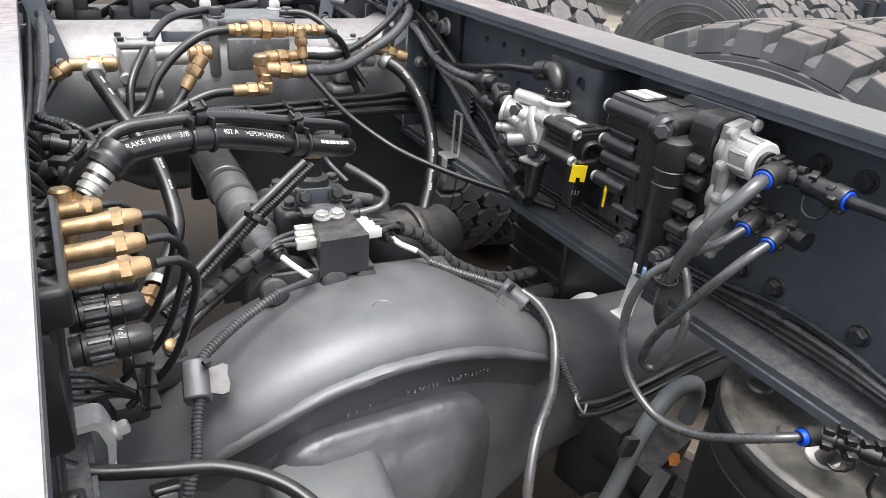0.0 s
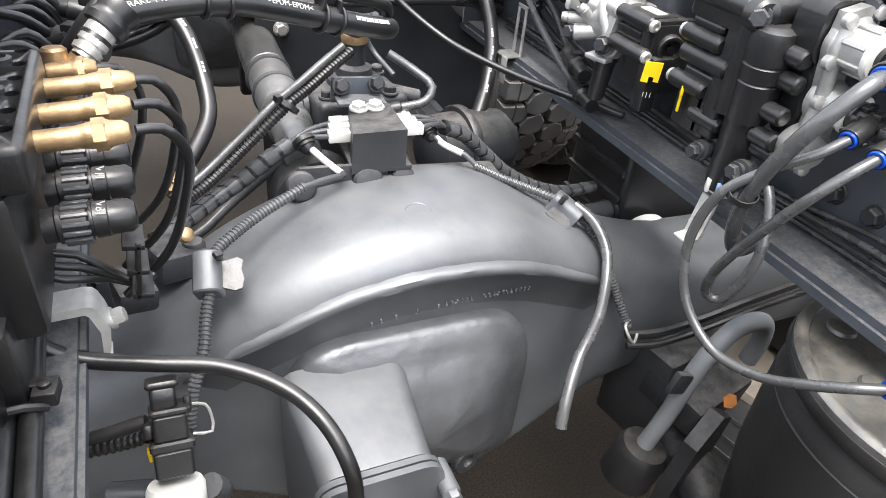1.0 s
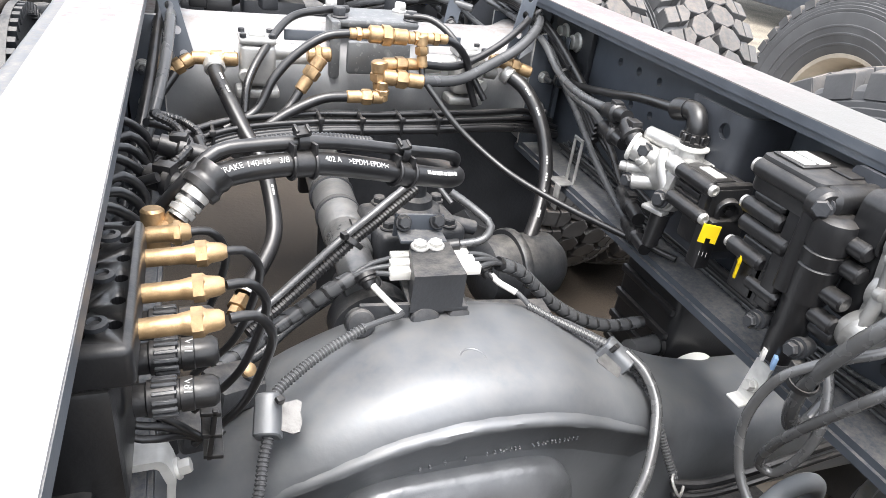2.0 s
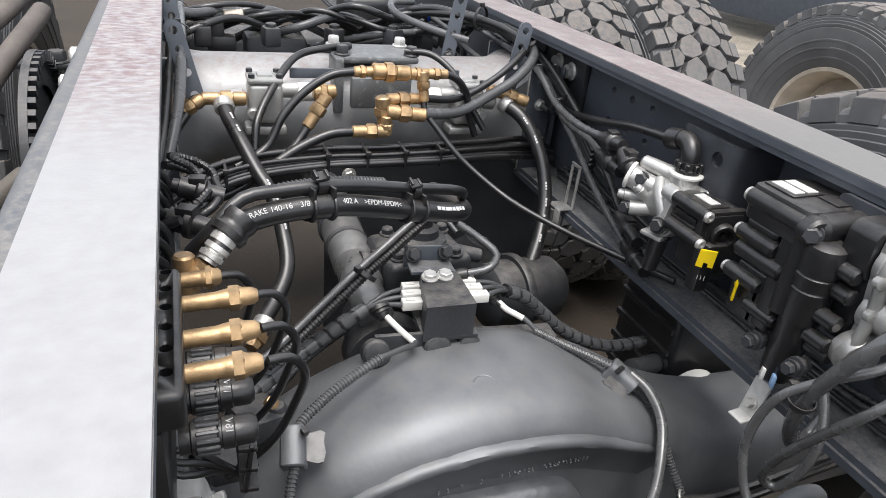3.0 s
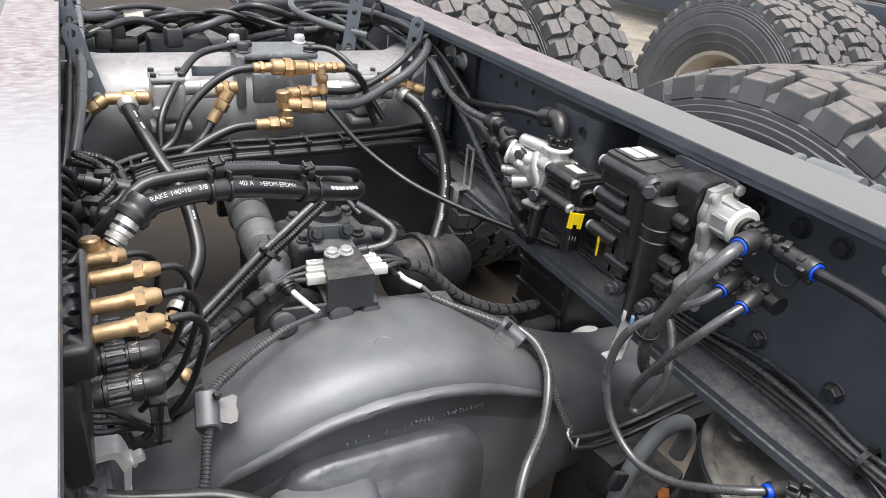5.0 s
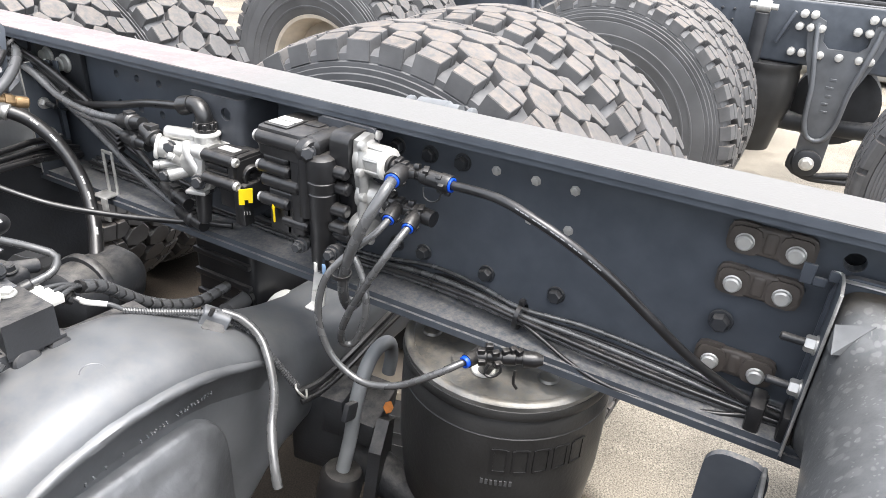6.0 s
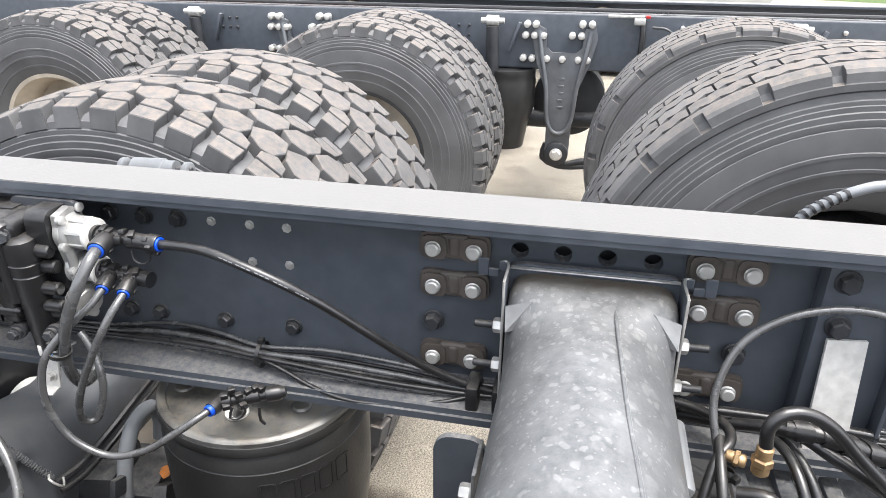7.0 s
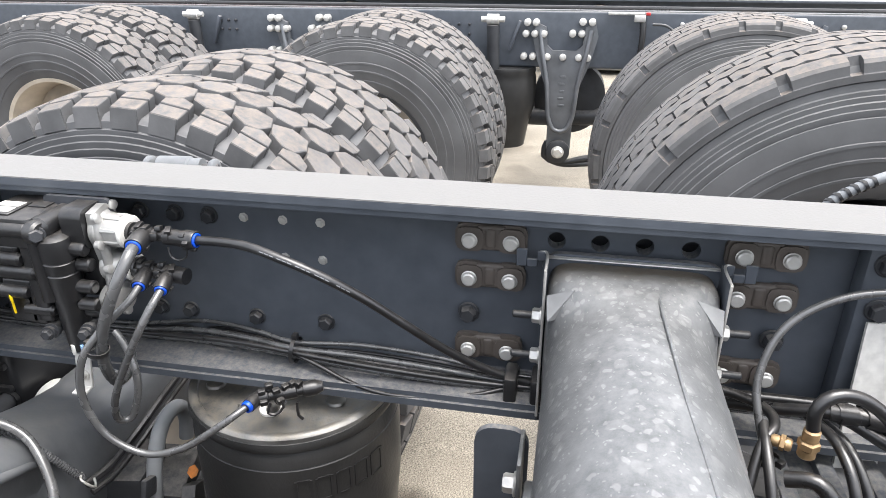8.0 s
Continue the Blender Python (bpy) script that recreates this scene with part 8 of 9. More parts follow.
cable("air_line", [(0.21, 1.70, 0.93), (0.23, 1.65, 0.915), (0.245, 1.60, 0.905)], 0.0052, M_PIPE, "grey air line at a blue collar", "air line", "lines beyond the crossmember", seg=8)
cable("air_line", [(0.18, 1.70, 0.99), (0.13, 1.68, 0.99), (0.12, 1.62, 0.98), (0.17, 1.55, 0.965), (0.23, 1.50, 0.955)], 0.007, M_PIPE, "grey pipe hooked round beyond the crossmember", "pipe", "lines beyond the crossmember", seg=10)
bm = B()
box(bm, (-0.02, 1.95, 0.78), (0.62, 0.10, 0.20), (0, 0, 0), 0.03, 3)
box(bm, (0.20, 1.78, 0.90), (0.10, 0.08, 0.10), (0, 0, 0), 0.01)
box(bm, (-0.10, 1.72, 0.87), (0.12, 0.08, 0.09), (0, 0, 0), 0.012)
solo("gear_housing", bm, M_DARK, "dark gearbox housing beyond the crossmember", "gearbox")
t = thing("solenoid", (-0.20, 1.66, 0.93), "dark solenoid with a cream cap and a thin wire", "solenoid")
bm = B()
box(bm, (-0.215, 1.66, 0.935), (0.03, 0.03, 0.055), (0, 0, 0), 0.004)
box(bm, (-0.205, 1.66, 0.905), (0.05, 0.035, 0.03), (0, 0, 0), 0.004)
part("coil", bm, M_PLASTIC, t)
bm = B()
rod(bm, (-0.20, 1.66, 0.955), (-0.165, 1.665, 0.957), 0.011)
part("cap", bm, M_RIM, t)
rnd = random.Random(8)
for i in range(16):
    x, y, z = -0.28 + 0.036 * i, 1.66 + rnd.uniform(-0.03, 0.05), 0.935 + rnd.uniform(-0.02, 0.025)
    pts = [(x - 0.16, y + 0.10, z - 0.04), (x - 0.07, y + rnd.uniform(-0.05, 0.05), z + rnd.uniform(0, 0.03)), (x + 0.02, y + rnd.uniform(-0.05, 0.05), z + rnd.uniform(0, 0.035)), (x + 0.10, y + 0.05, z), (x + 0.19, y + 0.12, z - 0.05)]
    pts = [(max(-0.33, min(0.33, p[0])), p[1], min(p[2], 0.985)) for p in pts]
    cable("front_hose", pts, rnd.choice((0.0055, 0.007, 0.0085)), M_HOSE if i % 4 else M_PIPE, "black hose in the tangle beyond the crossmember", "air hose", "front hoses", seg=8, step=0.014)
for i in range(5):
    bm = B()
    x = -0.24 + 0.12 * i
    box(bm, (x, 1.60 + 0.01 * i, 0.93), (0.03, 0.03, 0.035), (0, 0, 10 * i), 0.004)
    turned(bm, (x, 1.60 + 0.01 * i, 0.945), (0, 0, 1), [(0, 0.010), (0.008, 0.010), (0.010, 0.006)], 14)
    solo("small_valve", bm, M_DARK if i % 2 else M_PLASTIC, "small valve beyond the crossmember", "air valve", "small valves")

# ---- outside the left rail ----
for k, pts in enumerate(([(-0.66, 1.30, 1.02), (-0.56, 1.55, 1.02), (-0.50, 1.75, 1.02), (-0.455, 2.2, 1.02), (-0.45, 2.8, 1.02)], [(-0.60, 1.10, 0.92), (-0.53, 1.40, 0.97), (-0.49, 1.62, 1.0), (-0.47, 1.85, 1.01)], [(-0.55, 1.0, 0.86), (-0.50, 1.3, 0.94), (-0.47, 1.5, 0.98)])):
    cable("rusty_pipe", pts, 0.014, M_BROWN, "brown steel pipe beside the rail", "pipe", "brown pipes", seg=14)
bm = B()
box(bm, (-0.455, 1.44, 0.915), (0.11, 0.035, 0.008), (0, 0, 0), 0.002)
bolt(bm, (-0.452, 1.44, 0.919), (0, 0, 1), 0.014, 0.014)
solo("pipe_mount", bm, M_DARK, "dark steel mount with a bolt outside the rail", "bracket")
for y, z in ((1.38, 0.90), (1.52, 0.905), (1.40, 0.86), (1.54, 0.865), (1.66, 0.90)):
    t = thing("flange_nut", (-OUT - 0.01, y, z), "pale bolt head outside the rail", "nut", "pale nuts")
    bm = B()
    turned(bm, (-OUT + 0.003, y, z), (-1, 0, 0), [(0, 0.017), (0.004, 0.017), (0.005, 0.014), (0.022, 0.0135), (0.025, 0.009)], 20)
    part("head", bm, M_BRIGHT, t)
bm = B()
hose(bm, [(-0.50, 0.88, 0.90), (-0.46, 0.96, 0.90), (-0.44, 1.05, 0.895)], 0.012, 12)
solo("grey_pipe", bm, M_TUBE, "short pale grey pipe outside the rail", "pipe")

# ---- right of the rear crossmember ----
for y, z in ((-0.232, 0.953), (-0.234, 0.900)):
    bm = B()
    bolt(bm, (WEB - 0.032, y, z), (-1, 0, 0), 0.0105, 0.010, True, 0.5)
    part("bolt", bm, M_DARK, right_rail, "large dark hexagon bolt")
bm = B()
box(bm, (WEB - 0.016, -0.255, 0.87), (0.030, 0.085, 0.22), (0, 0, 0), 0.006)
t = thing("side_bracket", (WEB - 0.016, -0.255, 0.76), "dark steel bracket bolted to the rail", "bracket")
part("plate", bm, M_RAIL, t)
bm = B()
box(bm, (WEB - 0.040, -0.2965, 0.87), (0.022, 0.005, 0.22), (0, 0, 0), 0.0015)
part("edge_flange", bm, M_RAIL, t)
t = thing("stay_plate", (0.34, -0.235, 0.75), "pale grey galvanised stay plate on the rail", "stay plate")
bm = B()
plate(bm, [(-0.004, 0), (0.037, 0), (0.044, -0.20), (-0.004, -0.20)], (0.338, -0.228, 0.888), (0.1, -1, 0), (0.10, 0, 1), 0.004)
part("plate", bm, M_PLATED, t)
bm = B()
box(bm, (0.325, -0.215, 0.765), (0.012, 0.012, 0.034), (0, 0, 0), 0.001)
part("foot", bm, M_DARK, t)
RR = "hoses behind the rear crossmember"
cable("air_hose", [(0.22, -0.15, 0.70), (0.238, -0.132, 0.748), (0.260, -0.116, 0.800), (0.280, -0.112, 0.838), (0.300, -0.131, 0.889), (0.310, -0.167, 0.918), (0.315, -0.211, 0.933), (0.315, -0.258, 0.934), (0.31, -0.33, 0.91), (0.31, -0.42, 0.84)], 0.0043, M_LINE, "grey air hose in a tall arch", "air hose", RR, seg=12, step=0.006)
for pts, r, m in (
    ([(0.335, -0.06, 0.768), (0.30, -0.14, 0.790), (0.27, -0.19, 0.812), (0.25, -0.23, 0.80), (0.24, -0.30, 0.76)], 0.0068, M_HOSE),
    ([(0.226, -0.154, 0.824), (0.228, -0.153, 0.844), (0.232, -0.161, 0.856), (0.236, -0.175, 0.86), (0.238, -0.194, 0.857), (0.238, -0.215, 0.844), (0.235, -0.24, 0.819), (0.22, -0.33, 0.74)], 0.0068, M_HOSE),
    ([(0.335, -0.02, 0.79), (0.31, -0.10, 0.797), (0.28, -0.13, 0.80), (0.255, -0.13, 0.80), (0.235, -0.115, 0.79), (0.20, -0.10, 0.74), (0.18, -0.10, 0.68)], 0.0056, M_HOSE),
    ([(0.26, -0.12, 0.80), (0.225, -0.118, 0.79), (0.19, -0.12, 0.76), (0.165, -0.125, 0.70)], 0.0056, M_HOSE),
    ([(0.29, -0.17, 0.795), (0.24, -0.185, 0.80), (0.20, -0.195, 0.775), (0.17, -0.20, 0.70)], 0.0056, M_HOSE),
    ([(0.30, -0.18, 0.79), (0.25, -0.20, 0.79), (0.215, -0.215, 0.76), (0.19, -0.225, 0.70)], 0.0056, M_HOSE),
    ([(0.21, -0.135, 0.772), (0.20, -0.16, 0.780), (0.19, -0.175, 0.765), (0.17, -0.18, 0.72)], 0.0085, M_HOSE),
    ([(0.34, -0.10, 0.775), (0.335, -0.20, 0.778), (0.33, -0.30, 0.775)], 0.006, M_HOSE),
):
    cable("air_hose", pts, r, m, "black hose in the tangle behind the rear crossmember", "air hose", RR, seg=12, step=0.006)
WR = [(0.27, -0.185, 0.815), (0.262, -0.215, 0.818), (0.262, -0.26, 0.805), (0.27, -0.32, 0.79), (0.29, -0.42, 0.78)]
bm = B()
spiral_wrap(bm, WR, 0.0115, 0.024, 0.3)
hose(bm, WR, 0.0098, 12)
solo("wrapped_hose", bm, M_PLASTIC, "black hose in open spiral wrap", "air hose", smooth=50)
brass_run("brass hose fitting behind the rear crossmember", ((0.226, -0.154, 0.790), (0, 0, 1), 0.034, 0.0088), ((0.232, -0.142, 0.796), (0.4, 1, 0), 0.020, 0.0068))
for p in ((0.19, -0.197, 0.755), (0.205, -0.217, 0.745)):
    bm = B()
    turned(bm, p, (-0.4, -0.1, -0.9), [(0, 0.0095), (0.003, 0.0105), (0.03, 0.0105), (0.034, 0.008)], 20)
    solo("crimp_sleeve", bm, M_ZINC, "bright crimped sleeve at a hose end", "sleeve", "crimp sleeves")
tie((0.245, -0.126, 0.765), (0.2, 0.2, 1), 0.012)
bm = B()
box(bm, (0.26, -0.24, 0.700), (0.20, 0.16, 0.012), (0, 0, 0), 0.003)
for i in range(3):
    box(bm, (0.25, -0.16 - 0.05 * i, 0.712), (0.16, 0.02, 0.012), (0, 0, 0), 0.003)
solo("hose_tray", bm, M_RAIL, "dark steel tray under the hoses", "tray")
# dark rounded plate and lug under the rear crossmember
t = thing("stop_plate", (0.25, 0.155, 0.60), "dark rounded plate with a zinc bolt beside the crossmember", "stop plate")
bm = B()
plate(bm, rounded(0.062, 0.20, 0.022, 5), (0.252, 0.152, 0.662), (0, -1, 0), (0, 0, 1), 0.008)
part("plate", bm, M_RAIL, t)
bm = B()
box(bm, (0.222, 0.128, 0.715), (0.06, 0.005, 0.09), (0, 0, 0), 0.002)
part("lug", bm, M_TUBE, t)
bm = B()
bolt(bm, (0.212, 0.131, 0.715), (0, 1, 0), 0.011, 0.012)
part("bolt", bm, M_ZINC, t)
bm = B()
box(bm, (0.20, 0.108, 0.712), (0.03, 0.03, 0.02), (0, 0, 0), 0.004)
part("weld_pad", bm, M_GREY, rear_tube)
bm = B()
box(bm, (0.20, -0.066, 0.802), (0.10, 0.05, 0.012), (-66, 0, 0), 0.004)
part("weld_pad", bm, M_GREY, rear_tube)

# ---- dark shields and fillers ahead ----
t = thing("mud_shield", (0.16, 1.40, 0.42), "dark plastic shield with a rounded cut-out behind the shaft", "shield")
bm = B()
out = [(-0.22, 0.0), (-0.22, 0.36), (0.21, 0.36), (0.21, 0.0), (0.14, 0.0)] + [(0.07 + 0.07 * math.cos(radians(a)), 0.10 + 0.09 * math.sin(radians(a))) for a in range(0, 181, 20)] + [(0.0, 0.0)]
plate(bm, out, (0.16, 1.385, 0.42), (1, 0, 0), (0, 0, 1), 0.006)
part("panel", bm, M_DARK, t)
for x in (-0.02, 0.33):
    bm = B()
    bolt(bm, (x, 1.379, 0.745), (0, -1, 0), 0.010, 0.008)
    part("bolt", bm, M_ZINC, t)
bm = B()
hose(bm, [(0.62, -0.258, 0.885), (0.62, -0.262, 0.916), (0.62, -0.290, 0.941), (0.62, -0.326, 0.962), (0.62, -0.356, 0.971), (0.61, -0.42, 0.968), (0.56, -0.50, 0.93), (0.47, -0.55, 0.87), (0.390, -0.56, 0.86)], 0.0075, 12)
arch = solo("brake_hose", bm, M_GREYPIPE, "pale grey brake hose arched beyond the rail", "brake hose")
bm = B()
spiral_wrap(bm, [(0.62, -0.258, 0.885), (0.62, -0.262, 0.916), (0.62, -0.290, 0.941), (0.62, -0.326, 0.962)], 0.0088, 0.012, 0.45)
tagged(part("wrap", bm, M_PLASTIC, arch, "black open spiral wrap", 50), kind="stuff")
# brake cylinder beyond the rail, just above its top edge
t = thing("outer_valve", (0.50, 0.66, 0.955), "pale grey cylinder with two discs beyond the rail", "air valve")
bm = B()
turned(bm, (0.50, 0.695, 0.957), (0, -1, 0.04), [(0, 0.012), (0.002, 0.016), (0.05, 0.016), (0.052, 0.013), (0.07, 0.013)], 22)
part("cylinder", bm, M_GREY, t)
for y in (0.715, 0.612):
    bm = B()
    turned(bm, (0.50, y, 0.957), (0, -1, 0.04), [(0, 0.013), (0.003, 0.015), (0.008, 0.015), (0.010, 0.012)], 22)
    part("disc", bm, M_GREY, t)
bm = B()
rod(bm, (0.50, 0.72, 0.956), (0.50, 0.60, 0.961), 0.005)
rod(bm, (0.50, 0.66, 0.957), (0.43, 0.66, 0.90), 0.010)
rod(bm, (0.43, 0.66, 0.90), (0.390, 0.66, 0.88), 0.012)
part("stem", bm, M_DARK, t)

# toothed ring outside the rail
t = thing("tone_ring", (-0.462, 1.33, 0.70), "dark toothed ring beside the rail", "toothed ring")
bm = B()
turned(bm, (-0.470, 1.33, 0.80), (1, 0, 0), [(0, 0.11), (0, 0.158), (0.010, 0.158), (0.010, 0.11)], 64, cap=False)
part("ring", bm, M_DARK, t)
bm = B()
for i in range(56):
    a = 2 * math.pi * i / 56
    box(bm, (-0.456, 1.33 + 0.150 * math.cos(a), 0.80 + 0.150 * math.sin(a)), (0.010, 0.008, 0.014), (math.degrees(a) + 90, 0, 0), 0.0, 1)
tagged(part("teeth", bm, M_DARK, t), kind="stuff")
bm = B()
turned(bm, (-0.478, 1.33, 0.80), (1, 0, 0), [(0, 0.02), (0.004, 0.115), (0.012, 0.115), (0.014, 0.04), (0.086, 0.04)], 40)
part("hub", bm, M_DARK, t)
for y, z in ((1.313, 0.958), (1.20, 0.951), (1.26, 0.935)):
    t = thing("flange_nut", (-OUT - 0.01, y, z), "pale bolt head outside the rail", "nut", "pale nuts")
    bm = B()
    turned(bm, (-OUT + 0.003, y, z), (-1, 0, 0), [(0, 0.015), (0.004, 0.015), (0.005, 0.0125), (0.024, 0.012), (0.027, 0.008)], 20)
    part("head", bm, M_BRIGHT, t)

# ---- the next truck ----
NX = 2.97
NT, NB = 0.952, 0.692


def far_rail(x, side, label):
    rail = thing("frame_rail", (x, 0.8, NB), label, "truck frame rail", "frame rails of the next truck")
    bm = B()
    ring_loft(bm, [[(x + side * (u - OUT), y, z - RAIL_LOW + NB if z < 0.87 else z - RAIL_TOP + NT) for u, z in channel(OUT, LIP, RAIL_LOW, RAIL_TOP - 0.001, 0.0095)] for y in (-7.0, 9.0)])
    part("channel", bm, M_RAIL, rail)
    bm = B()
    box(bm, (x + side * -0.045, 1.0, NT + 0.0008), (0.075, 16.0, 0.0016), (0, 0, 0), 0.0, 1)
    part("dusty_top", bm, M_TOP, rail, "top flange under pale dust")
    return rail


near = far_rail(NX, -1, "dark blue-grey frame rail of the next truck")
far_rail(NX + 0.77, 1, "dark blue-grey far frame rail of the next truck")
bm = B()
hose(bm, [(NX + 0.03, -7, NT + 0.012), (NX + 0.03, 0.5, NT + 0.012), (NX + 0.03, 9, NT + 0.012)], 0.009, 8, 0.5)
solo("air_pipe", bm, M_HOSE, "black pipe lying along the next truck's rail", "pipe")


def far_bolt(y, z, r=0.0165, mat=None):
    bm = B()
    turned(bm, (NX - 0.001, y, z), (-1, 0, 0), [(0, r), (0.034, r), (0.040, r * 0.8), (0.042, r * 0.3)] if r > 0.012 else [(0, r), (0.012, r), (0.014, r * 0.5)], 14)
    part("bolt_head", bm, mat or M_BRIGHT, near, "white bolt head" if mat is None else "")


for y0 in (0.343, 1.62):
    for y, z in ((0, 0.900), (-0.040, 0.900), (0.006, 0.850), (-0.036, 0.850), (-0.078, 0.850), (0.012, 0.746), (-0.030, 0.746), (-0.100, 0.746), (-0.172, 0.746), (-0.245, 0.746), (-0.287, 0.746), (-0.253, 0.905), (-0.296, 0.905), (-0.210, 0.853), (-0.252, 0.853)):
        far_bolt(y0 + y, z)
for y in (0.72, 0.67, 0.62, 1.90, 1.86, 1.82):
    for z in (0.885, 0.84):
        far_bolt(y, z, 0.006, M_DARK)
for y, z in ((-0.35, 0.90), (-0.42, 0.90), (-0.42, 0.86), (-1.02, 0.90), (3.0, 0.88), (3.05, 0.88), (2.55, 0.88)):
    far_bolt(y, z, 0.010, M_ZINC)


def hanger(y0, label):
    """A cast Y-shaped suspension hanger with an eye and a bolt at its foot."""
    t = thing("spring_hanger", (NX - 0.03, y0, 0.26), label, "spring hanger", "spring hangers of the next truck")
    bm = B()
    out = [(0.135, 0.90), (0.090, 0.88), (0.082, 0.80), (0.055, 0.775), (-0.055, 0.775), (-0.082, 0.80), (-0.090, 0.88), (-0.135, 0.90), (-0.150, 0.84), (-0.125, 0.73), (-0.078, 0.60), (-0.060, 0.42), (-0.058, 0.29), (-0.040, 0.250), (0, 0.238), (0.040, 0.250), (0.058, 0.29), (0.060, 0.42), (0.078, 0.60), (0.125, 0.73), (0.150, 0.84)]
    plate(bm, [(-u, v) for u, v in out], (NX - 0.004, y0, 0), (0, -1, 0), (0, 0, 1), 0.022)
    part("web", bm, M_AXLE, t)
    for s in (-1, 1):
        bm = B()
        hose(bm, [(NX - 0.03, y0 + s * 0.118, 0.87), (NX - 0.042, y0 + s * 0.100, 0.76), (NX - 0.048, y0 + s * 0.072, 0.62), (NX - 0.048, y0 + s * 0.056, 0.46), (NX - 0.046, y0 + s * 0.030, 0.405), (NX - 0.046, y0, 0.395)], 0.011, 10, 0.02)
        part("rib", bm, M_AXLE, t)
    bm = B()
    turned(bm, (NX + 0.02, y0, 0.293), (-1, 0, 0), [(0, 0.058), (0.07, 0.058), (0.075, 0.05), (0.076, 0.02)], 28)
    part("eye", bm, M_DARK, t)
    bm = B()
    bolt(bm, (NX - 0.055, y0, 0.293), (-1, 0, 0), 0.024, 0.018)
    part("bolt", bm, M_BRIGHT, t)
    bm = B()
    for k in range(5):
        box(bm, (NX - 0.027, y0 + 0.004 * (k % 2), 0.52 + 0.034 * k), (0.004, 0.03 - 0.004 * (k % 3), 0.010), (0, 0, 0), 0.001, 1)
    tagged(part("casting_figures", bm, M_AXLE, t), kind="stuff")
    return t


hg = hanger(0.165, "grey cast suspension hanger with white bolts on the next truck's rail")
copy_thing(hg, pose(NX - 0.03, 1.445, 0.26))
bm = B()
for dz, r in ((0, 0.016), (-0.03, 0.014)):
    hose(bm, [(NX + 0.0, 0.22, 0.33 + dz), (NX + 0.0, 0.235, 0.27 + dz * 0.4), (NX, 0.16, 0.225 + dz * 0.2), (NX, 0.02, 0.255 + dz), (NX, -0.3, 0.31 + dz), (NX, -0.9, 0.33 + dz)], r, 10, 0.03)
solo("leaf_spring", bm, M_DARK, "dark leaf spring eye wrapped round the hanger foot", "leaf spring")
# shock absorber, hose and small fittings on that rail
for y in (2.02, 0.50, -0.82):
    t = thing("damper", (NX - 0.06, y, 0.60), "grey shock absorber with a pale pin on the next truck", "shock absorber", "shock absorbers of the next truck")
    bm = B()
    rod(bm, (NX - 0.06, y, 0.89), (NX - 0.06, y - 0.01, 0.50), 0.030, 18)
    part("body", bm, M_DARK, t)
    bm = B()
    rod(bm, (NX - 0.06, y - 0.055, 0.915), (NX - 0.06, y + 0.055, 0.915), 0.013, 14)
    rod(bm, (NX - 0.06, y - 0.028, 0.915), (NX - 0.06, y + 0.028, 0.915), 0.024, 18)
    part("pin", bm, M_BRIGHT, t)
    bm = B()
    box(bm, (NX - 0.02, y - 0.10, 0.84), (0.03, 0.015, 0.14), (20, 0, 0), 0.004)
    part("stay", bm, M_RAIL, t)
cable("air_hose", [(NX - 0.02, -0.175, 0.93), (NX - 0.03, -0.18, 0.85), (NX - 0.035, -0.17, 0.72), (NX - 0.035, -0.13, 0.58), (NX - 0.03, -0.11, 0.45)], 0.014, M_HOSE, "black hose hanging down the next truck's rail", "air hose", seg=10)
cable("air_line", [(NX - 0.02, -0.22, 0.90), (NX - 0.03, -0.28, 0.895), (NX - 0.03, -0.31, 0.87), (NX - 0.03, -0.315, 0.80)], 0.006, M_PIPE, "thin grey line on the next truck's rail", "air line", seg=8)
t = thing("height_sensor", (NX - 0.03, -0.12, 0.93), "pale level sensor with a red tip on the next truck", "sensor")
bm = B()
box(bm, (NX - 0.025, -0.10, 0.945), (0.03, 0.16, 0.012), (0, 0, 0), 0.003)
box(bm, (NX - 0.03, -0.16, 0.925), (0.03, 0.05, 0.03), (0, 0, 0), 0.004)
part("arm", bm, M_ZINC, t)
bm = B()
box(bm, (NX - 0.03, -0.195, 0.945), (0.02, 0.02, 0.012), (0, 0, 0), 0.002)
part("tip", bm, material("red_plastic", (0.5, 0.03, 0.03), 0.4), t, "red tip")
bm = B()
rod(bm, (NX - 0.03, -0.29, 0.80), (NX - 0.03, -0.35, 0.805), 0.024, 16)
solo("white_reservoir", bm, M_WHITE, "small white reservoir on the next truck's rail", "reservoir")
# bellows, axle and crossmember of the next truck
bm = B()
turned(bm, (3.02, 0.44, 0.30), (0, 0, 1), [(0, 0.10), (0.12, 0.12), (0.2, 0.145), (0.33, 0.147), (0.36, 0.14), (0.37, 0.144), (0.39, 0.142)], 40)
solo("air_bellows", bm, M_BELLOW, "black rubber air spring under the next truck", "air spring", "air springs")
for y in (0.91, 2.27):
    bm = B()
    rod(bm, (2.2, y, 0.53), (4.5, y, 0.53), 0.085, 24)
    turned(bm, (3.36, y - 0.14, 0.53), (0, 1, 0), [(0, 0.12), (0.05, 0.2), (0.22, 0.2), (0.28, 0.12)], 30)
    solo("drive_axle", bm, M_AXLE, "grey axle of the next truck", "drive axle", "drive axles")
for y in (0.0, 1.45):
    bm = B()
    rod(bm, (NX + 0.01, y, 0.83), (NX + 0.76, y, 0.83), 0.09, 24)
    solo("crossmember", bm, M_TUBE, "grey crossmember of the next truck", "crossmember", "tubular crossmembers")

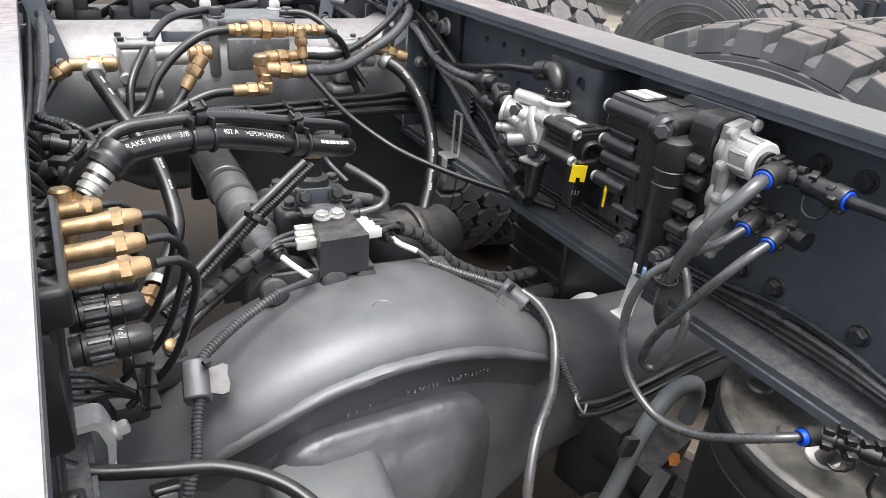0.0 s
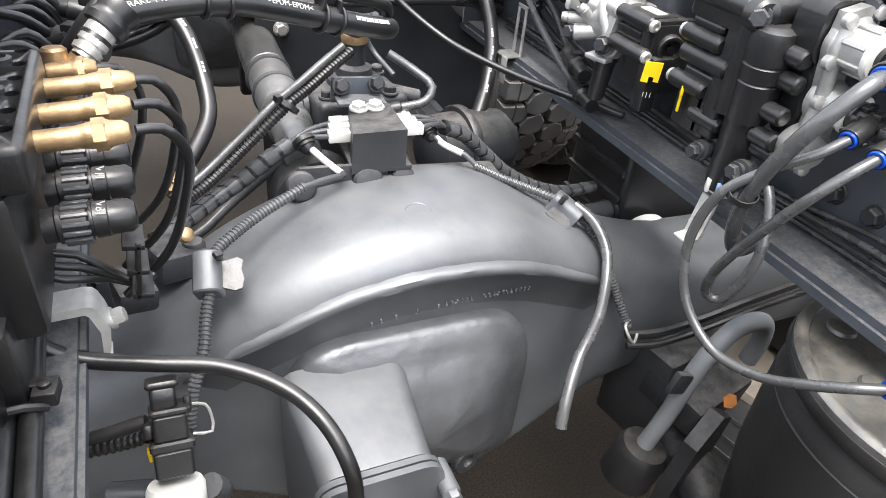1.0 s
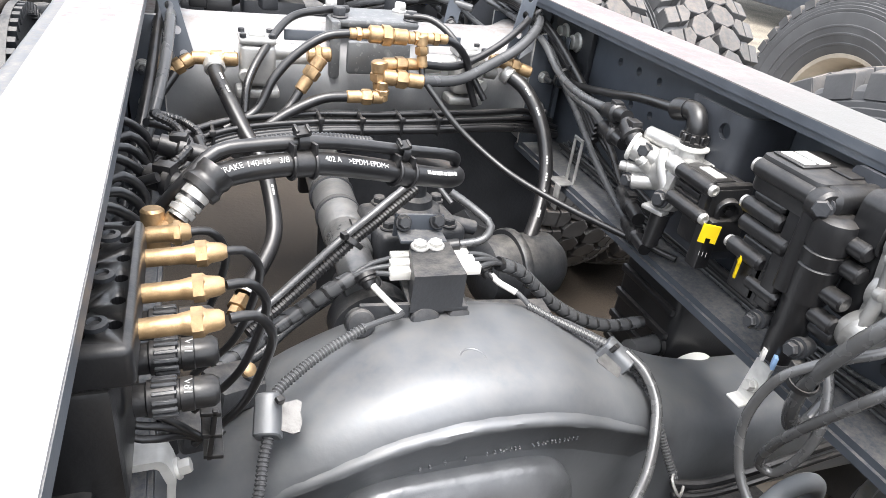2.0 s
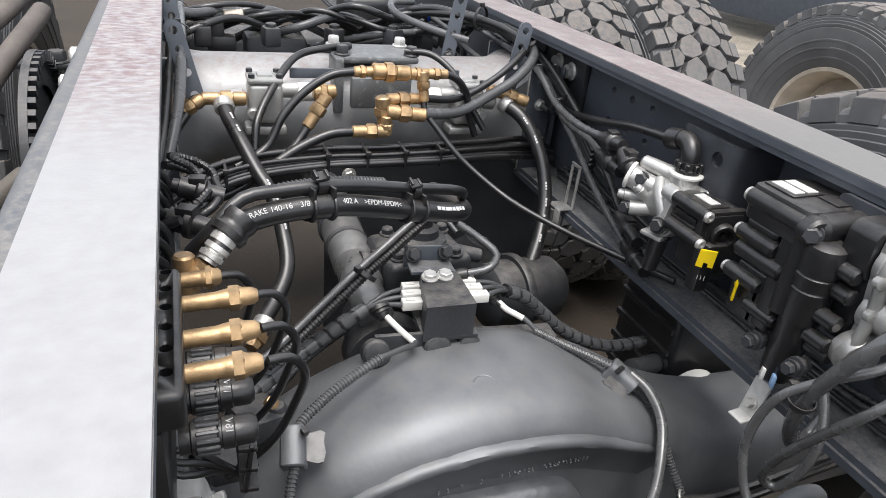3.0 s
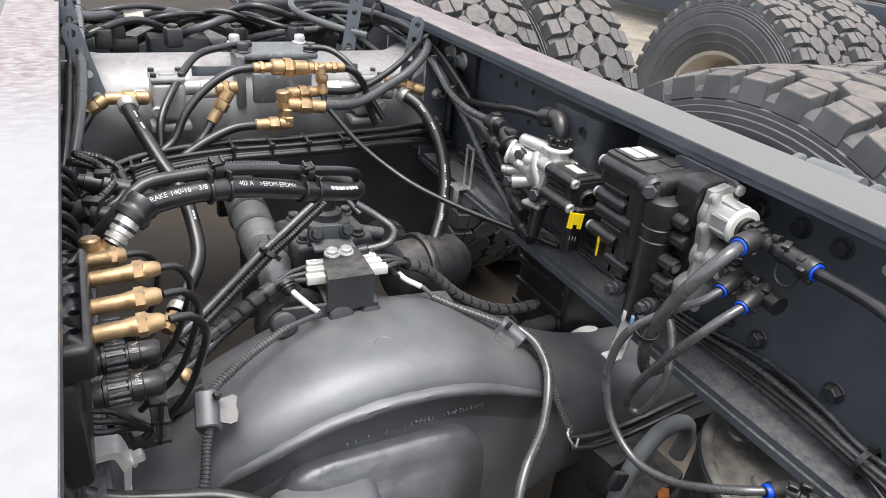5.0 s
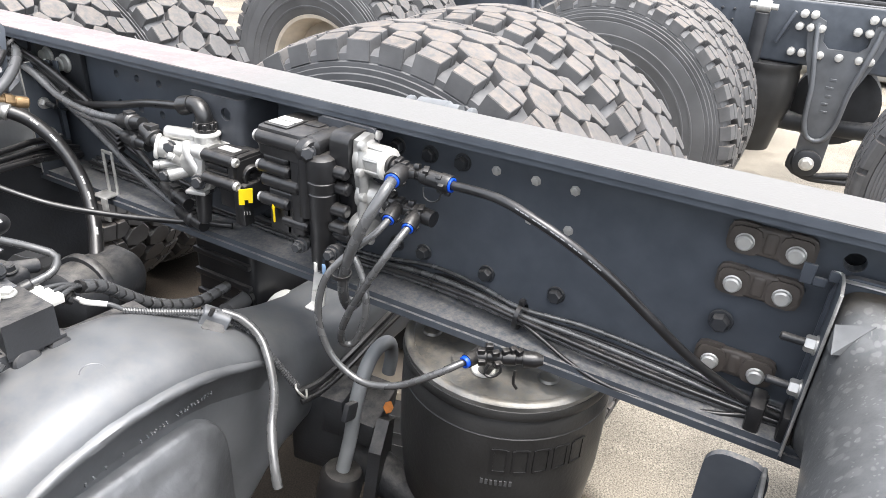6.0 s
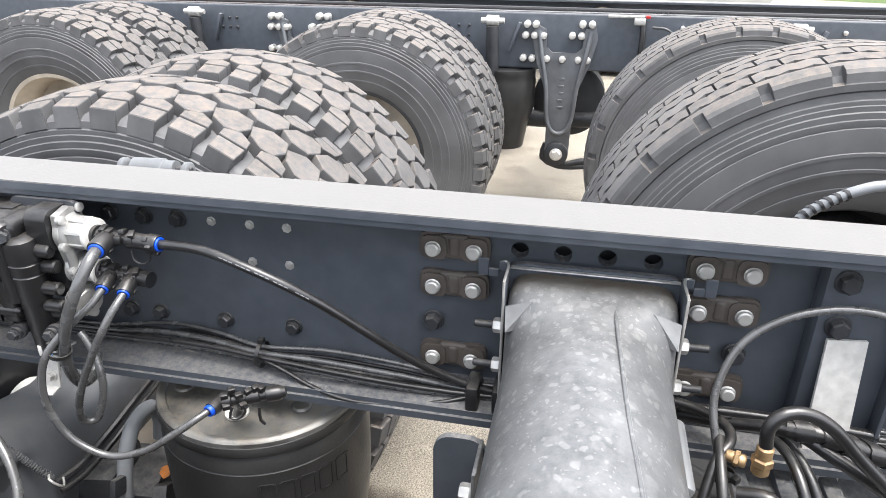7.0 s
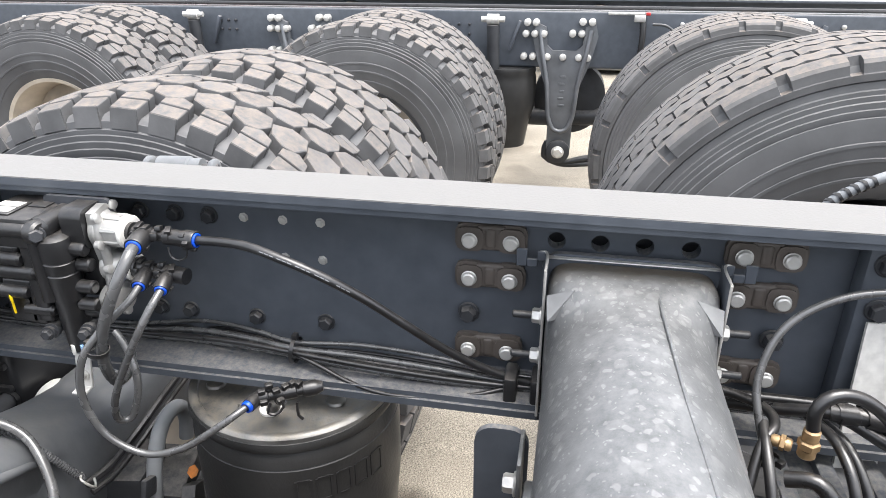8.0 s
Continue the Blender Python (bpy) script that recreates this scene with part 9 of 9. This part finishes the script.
# ---- the row behind ----
M_CAB = material("dark_green_paint", (0.020, 0.030, 0.028), 0.4, vary=0.2, scale=3)
M_ARCH = material("grey_mudguard", (0.30, 0.30, 0.30), 0.5, vary=0.1, scale=4)
M_GRASS = material("grass_green", (0.055, 0.095, 0.02), 0.9, vary=0.35, scale=6, bump=0.5, fine=30)
M_STEPS = material("pale_grey_plastic", (0.30, 0.30, 0.285), 0.55, vary=0.1, scale=6)


def parked_truck(x, label):
    t = thing("parked_truck", (x, 1.5, 0), label, "truck")
    bm = B()
    box(bm, (x + 1.2, 5.0, 0.80), (2.2, 9.0, 0.50), (0, 0, 0), 0.05)
    part("chassis", bm, M_CAB, t)
    for y in (5.35, 2.75, 0.95):
        bm = B()
        rings = []
        for i in range(17):
            a = radians(8 + 164 * i / 16)
            rings.append([(x + dx, y + r * math.cos(a), 0.30 + r * math.sin(a)) for dx, r in ((-0.06, 0.58), (-0.06, 0.52), (0.34, 0.52), (0.34, 0.58))])
        ring_loft(bm, rings)
        part("mudguard", bm, M_ARCH, t, "grey curved mudguard")
        bm = B()
        turned(bm, (x - 0.02, y, 0.42), (1, 0, 0), [(0, 0.26), (0.01, 0.44), (0.04, 0.46), (0.26, 0.46), (0.30, 0.42)], 36)
        part("tyre", bm, M_TYRE, t)
    for y0, y1 in ((4.79, 4.12), (4.02, 3.32)):
        bm = B()
        box(bm, (x - 0.04, (y0 + y1) / 2, 0.72), (0.06, y0 - y1, 0.44), (0, 0, 0), 0.01)
        panel = part("step_panel", bm, M_STEPS, t, "pale perforated step panel")
        bm = B()
        for i in range(14):
            for j in range(3):
                rod(bm, (x - 0.074, y1 + 0.06 + (y0 - y1 - 0.12) * i / 13, 0.76 + 0.05 * j), (x - 0.068, y1 + 0.06 + (y0 - y1 - 0.12) * i / 13, 0.76 + 0.05 * j), 0.014, 8, 0)
        tagged(part("perforation", bm, M_CAB, panel), kind="stuff")
    bm = B()
    box(bm, (x - 0.05, 1.96, 0.80), (0.02, 0.22, 0.16), (0, 0, 0), 0.004)
    board = part("warning_board", bm, M_YELLOW, t, "yellow board with dark marks")
    for dy in (-0.03, 0.03):
        bm = B()
        box(bm, (x - 0.062, 1.96 + dy, 0.77), (0.006, 0.035, 0.06), (0, 0, 0), 0.002)
        part("mark", bm, M_CAB, board)
    bm = B()
    box(bm, (x - 0.05, 5.62, 0.84), (0.02, 0.10, 0.06), (0, 0, 0), 0.004)
    part("marker_lamp", bm, material("orange_lens", (0.75, 0.18, 0.02), 0.3), t, "orange side marker")
    return t


parked_truck(6.2, "dark truck with grey mudguards and pale step panels")
bm = B()
bmesh.ops.create_grid(bm, x_segments=40, y_segments=40, size=1.0)
for v in bm.verts:
    v.co = Vector((30 + v.co.x * 20, v.co.y * 48 - 2, 0.02 + 0.25 * noise.noise(Vector((v.co.x * 9, v.co.y * 9, 0)))))
solo("lawn", bm, M_GRASS, "bright green grass beyond the yard", "grass", kind="stuff")
bm = B()
box(bm, (7.2, -0.6, 0.45), (0.6, 2.0, 0.9), (0, 0, 0), 0.05)
solo("container", bm, M_STEPS, "pale grey container standing in the yard", "container")

# dark suspension behind the hanger of the next truck
t = thing("suspension_unit", (3.15, 0.1, 0.40), "dark suspension beam and drum behind the hanger", "suspension")
bm = B()
turned(bm, (3.10, 0.13, 0.52), (1, 0, 0), [(0, 0.14), (0.02, 0.18), (0.16, 0.18), (0.18, 0.15)], 32)
part("drum", bm, M_DARK, t)
bm = B()
hose(bm, [(3.12, 0.62, 0.44), (3.12, 0.30, 0.42), (3.12, -0.10, 0.44), (3.12, -0.45, 0.50)], 0.045, 10, 0.03)
part("beam", bm, M_DARK, t)
